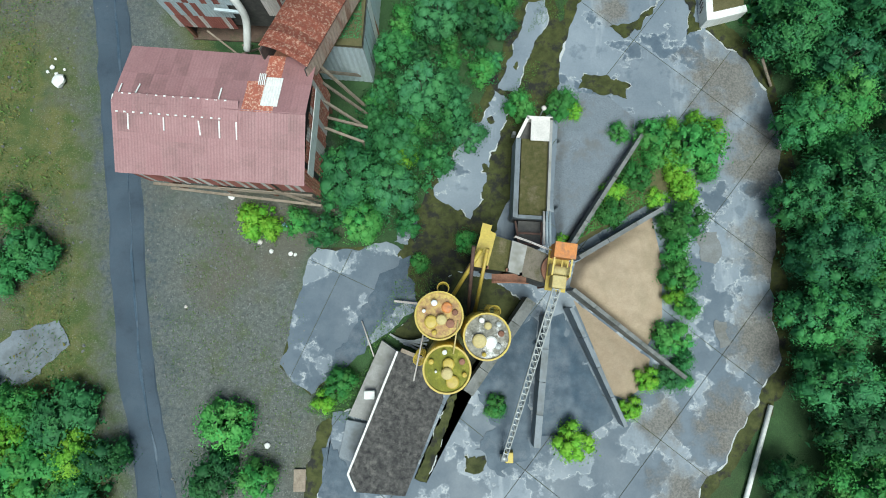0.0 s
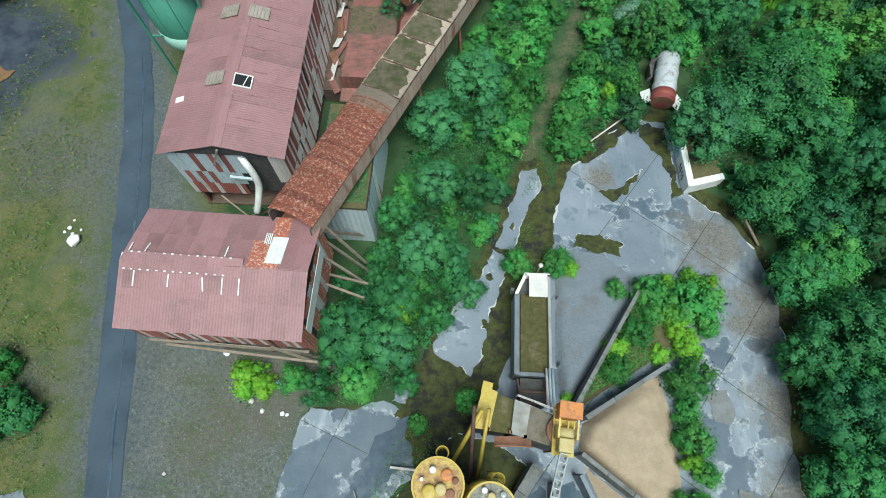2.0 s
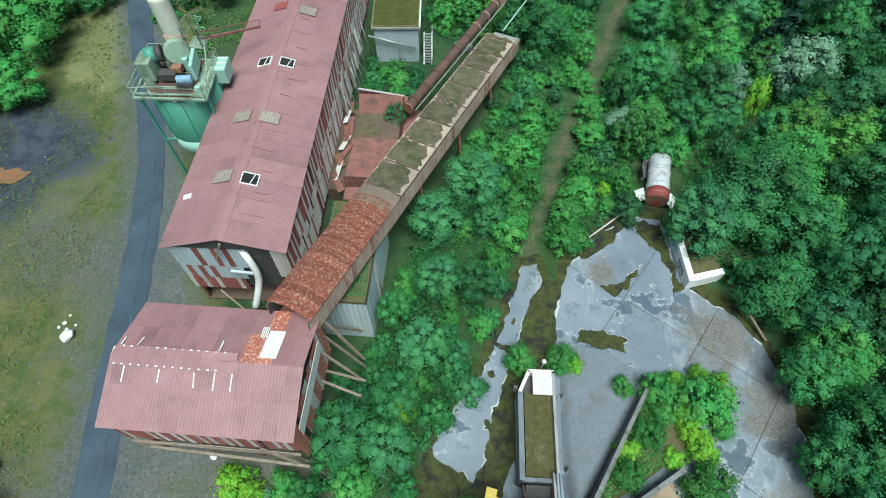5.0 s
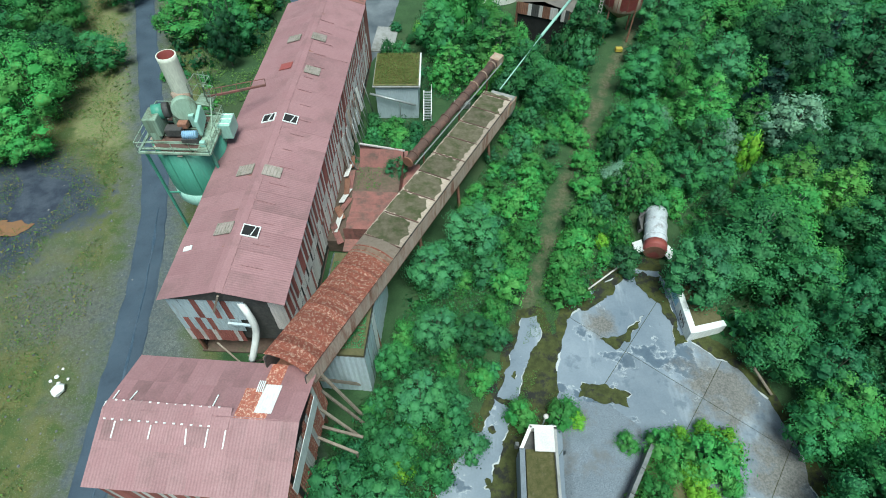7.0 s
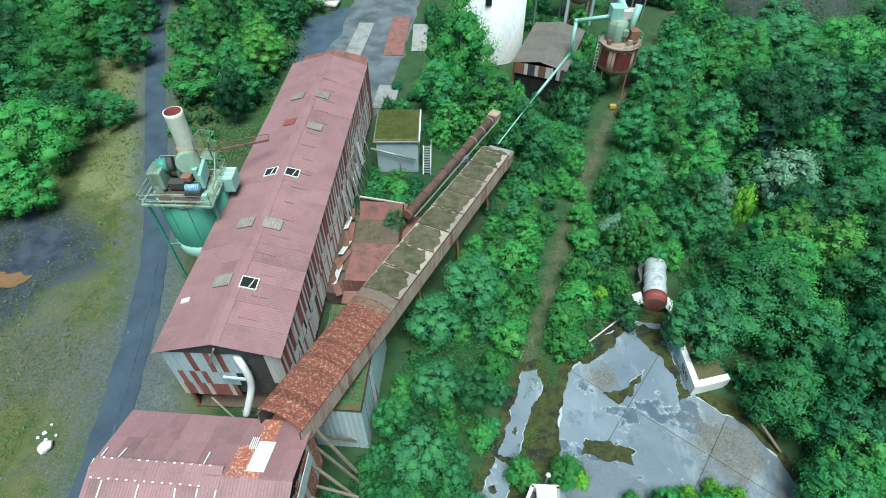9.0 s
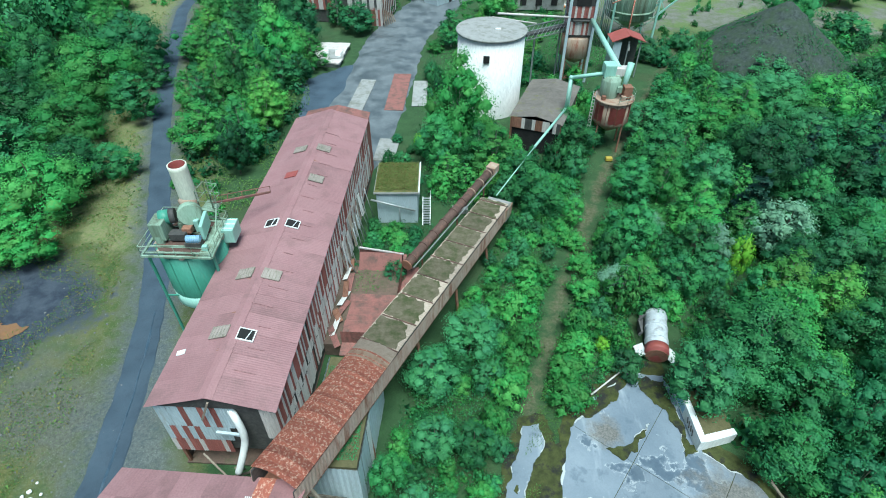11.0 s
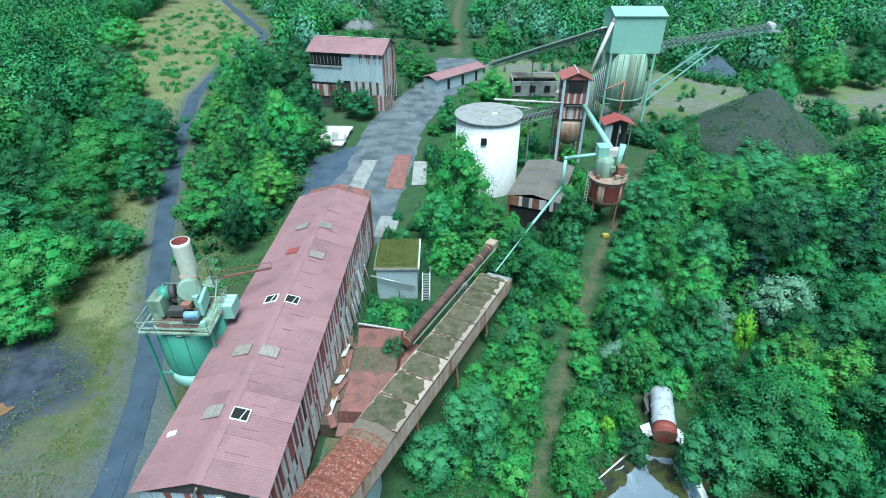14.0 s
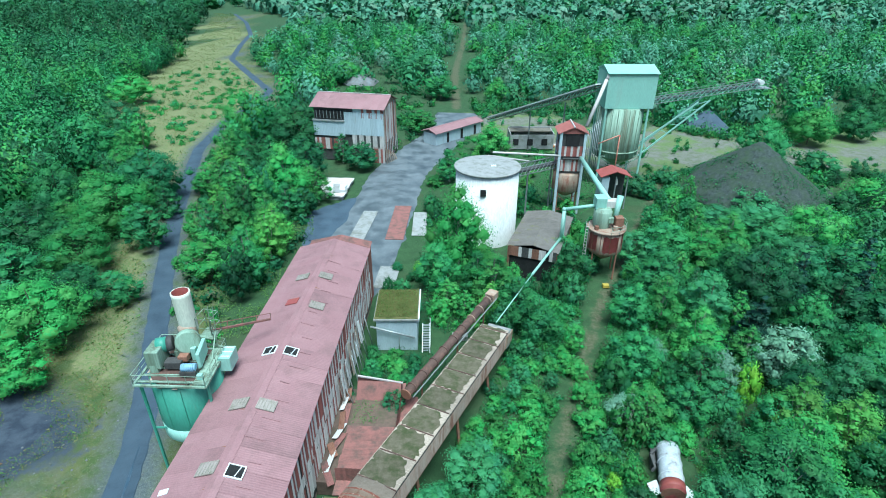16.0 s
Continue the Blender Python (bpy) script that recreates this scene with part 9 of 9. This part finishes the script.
# undergrowth: close bushes and tall weeds that cover the ground between the trees
for poly, n_, leafs, hh, rr in ((EAST, 240, "dark", (1.5, 3.0), (1.8, 3.0)), (EAST, 120, "mid", (1.5, 3.0), (1.6, 2.8)), (EASTPATH, 190, "mid", (0.7, 1.9), (0.8, 1.5)), (EASTPATH, 120, "light", (0.6, 1.6), (0.6, 1.2)), (EASTPATH, 80, "teal", (0.8, 2.0), (0.8, 1.4)),
                                (THICKET, 110, "mid", (0.8, 1.9), (0.8, 1.5)), (THICKET, 90, "light", (0.6, 1.6), (0.6, 1.2)), (WESTCOPSE, 120, "dark", (1.5, 3.0), (1.4, 2.4)), (BARNSIDE, 70, "mid", (0.8, 2.2), (0.9, 1.7)), (BARNSIDE, 40, "light", (0.6, 1.5), (0.7, 1.3)),
                                (BACKYARD, 60, "mid", (0.6, 1.8), (0.8, 1.6)), (BACKYARD, 40, "light", (0.6, 1.5), (0.8, 1.4)), (STONEFOOT, 90, "mid", (0.8, 2.4), (1.0, 2.2)), (STONEFOOT, 60, "light", (0.6, 1.8), (0.9, 1.8)), (SCRUB, 130, "light", (1.2, 3.4), (1.2, 2.8)), (SCRUB, 90, "mid", (1.4, 4.0), (1.3, 3.0)), (NORTHEDGE, 120, "mid", (1.6, 4.2), (1.5, 3.2)), (NORTHEDGE, 110, "light", (1.2, 3.4), (1.3, 2.8)), (FIELD, 60, "mid", (1.2, 3.4), (0.8, 1.7)), (FIELD, 50, "light", (1.0, 2.6), (0.7, 1.4)), (TANKSIDE, 50, "mid", (0.6, 1.5), (0.6, 1.1)), (TANKSIDE, 50, "light", (0.5, 1.3), (0.5, 1.0)), (FARMEADOW, 90, "light", (0.6, 2.0), (1.0, 2.6)), (FARMEADOW, 40, "mid", (0.8, 2.6), (1.0, 2.4)), (ROADSIDE, 70, "light", (0.4, 1.0), (0.6, 1.3)), (ROADSIDE, 40, "mid", (0.5, 1.2), (0.7, 1.4))):
    near = poly is EASTPATH or poly is THICKET or poly is TANKSIDE
    wood("undergrowth", spots_in(poly, n_, hh, rr, edge=0.2), "dense green undergrowth and tall weeds", leafs, LOW_, 0.13 if near else 0.22, category="undergrowth")


# weeds and grass
def weeds(name, poly, n, size, leafs, label, tall=0.5, avoid=()):
    xs, ys = [p[0] for p in poly], [p[1] for p in poly]
    X, Y = vr.uniform(min(xs), max(xs), n * 3), vr.uniform(min(ys), max(ys), n * 3)
    k = np.array([noise.noise((x * 0.16, y * 0.16, 3.0)) for x, y in zip(X, Y)])
    ok = (inside(X, Y, poly) > 0) & (k > -0.12) & (to_line(X, Y, ROAD) > 2.4) & (to_line(X, Y, PATH) > 0.8) & (to_line(X, Y, YARDROAD) > 6.3)
    X, Y = X[ok][:n], Y[ok][:n]
    Z = vr.uniform(0.02, tall, len(X)) - 0.1
    c = np.stack([X, Y, Z], -1)
    nn = vr.normal(size=c.shape) * 0.7 + np.array([0, 0, 0.7])
    v, f = leaf_quads(c, nn, size, 0.4)
    return tagged(new(name, mesh_np(name, v, f, LEAF[leafs])), label, "weeds", kind="stuff")


for leafs, n_ in (("mid", 20000), ("light", 26000), ("teal", 10000)):
    weeds("weeds", THICKET, n_ // 2, 0.13, leafs, "tall green weeds under the bushes", 0.8)
    weeds("weeds", EASTPATH, n_, 0.13, leafs, "tall green weeds beside the path", 1.0)
NEARM = [(-31, -12), (-33.5, 10), (-35.5, 30), (-39.5, 48), (-47.5, 70), (-54, 90), (-60, 90), (-57, 72), (-52, 58), (-64, 50), (-64, 0), (-60, -14)]
weeds("grass", NEARM, 34000, 0.08, "dry", "dry yellow-green grass on the verge", 0.18)
weeds("grass", NEARM, 24000, 0.10, "grassy", "green weeds in the dry grass", 0.3)
weeds("grass", MEADOW, 40000, 0.20, "dry", "dry yellow-green grass on the verge", 0.5)
weeds("grass", HAY, 26000, 0.26, "grassy", "tall meadow grass beside the track", 0.7)
weeds("grass", HAY, 22000, 0.26, "dry", "dry meadow grass beside the track", 0.7)
weeds("grass", MEADOW, 24000, 0.20, "grassy", "green weeds in the dry grass", 0.5)
weeds("weeds", [(-12, 46), (-1, 46), (8, 60), (8, 68), (-2, 72), (-9, 58)], 9000, 0.13, "mid", "weeds behind the bay", 0.8)
weeds("weeds", TANKSIDE, 9000, 0.11, "light", "green weeds round the tipped tank", 0.6)
weeds("weeds", TANKSIDE, 6000, 0.11, "grassy", "rough grass round the tipped tank", 0.4)
weeds("weeds", [(5.2, 19), (9, 29.5), (12, 30), (10.8, 26), (7.5, 19)], 2200, 0.09, "grassy", "sparse grass in the silt", 0.25)
weeds("weeds", BARNSIDE, 12000, 0.15, "light", "tall weeds round the barn", 0.8)
weeds("weeds", BACKYARD, 12000, 0.20, "light", "rough grass along the yard road", 0.5)
weeds("weeds", [(11.5, 5.6), (17.5, 8.6), (23.0, 9), (24.0, 17), (17.6, 16.2), (16.8, 14)], 6000, 0.12, "light", "weeds on the soil heap", 1.0)
weeds("weeds", [(-12, -9), (-5.5, -1), (-3, 5), (0, 2), (-4, -4), (-8, -10)], 5000, 0.09, "grassy", "grass between the concrete pads", 0.25)
weeds("weeds", [(-30, 60), (-22, 66), (-24, 90), (-30, 125), (-55, 118), (-46, 84), (-38, 66)], 12000, 0.17, "grassy", "rough grass behind the hall", 0.6)
weeds("weeds", [(-25, -16), (-12, -14), (-12, 4), (-10, 8), (-20, 9), (-26, 0)], 4500, 0.08, "grassy", "low weeds on the gravel lot", 0.15)
weeds("weeds", STONEFOOT, 8000, 0.24, "light", "weeds round the stone pile", 0.8)


# sparse weeds up the slopes of the stone pile
ang_, far_ = vr.uniform(0, 2 * math.pi, 9000), 16.0 * np.sqrt(vr.uniform(0.02, 1, 9000))
px_, py_ = 71 + far_ * np.cos(ang_), 116 + far_ * np.sin(ang_)
clumps = np.array([noise.noise((x * 0.3, y * 0.3, 9.0)) for x, y in zip(px_, py_)])
keep_ = clumps > 0.32 - 0.030 * far_ + vr.uniform(-0.1, 0.1, 9000)
c_ = np.stack([px_, py_, 12.0 * (1 - far_ / 16.5) + 0.1 + vr.uniform(0, 0.4, 9000)], -1)[keep_]
v_, f_ = leaf_quads(c_, vr.normal(size=c_.shape) * 0.6 + np.array([0, 0, 0.8]), 0.2, 0.45)
tagged(new("pile_weeds", mesh_np("pile_weeds", v_, f_, LEAF["mid"])), "sparse green weeds on the stone pile", "weeds", kind="stuff")


def roof_weeds(name, x0, y0, x1, y1, z, n, leafs, label, size=0.07):
    c = np.stack([vr.uniform(x0, x1, n), vr.uniform(y0, y1, n), z + vr.uniform(0, 0.25, n)], -1)
    v, f = leaf_quads(c, vr.normal(size=c.shape) * 0.7 + np.array([0, 0, 0.7]), size, 0.4)
    return tagged(new(name, mesh_np(name, v, f, LEAF[leafs])), label, "weeds", kind="stuff")


roof_weeds("roof_weeds", -8.7, 58.4, -3.2, 65.1, 5.25, 8000, "dry", "dry flowering weeds on the hut roof", 0.1)
roof_weeds("roof_weeds", -8.7, 58.4, -3.2, 65.1, 5.25, 3000, "grassy", "green weeds on the hut roof", 0.1)
roof_weeds("bay_weeds", -9.8, 42.5, -7.0, 46.0, 2.5, 260, "grassy", "weeds in the open bay", 0.1)
roof_weeds("roof_weeds", -9.9, 20.6, -6.4, 29.4, 6.6, 5000, "mid", "green weeds on the annex roof", 0.08)
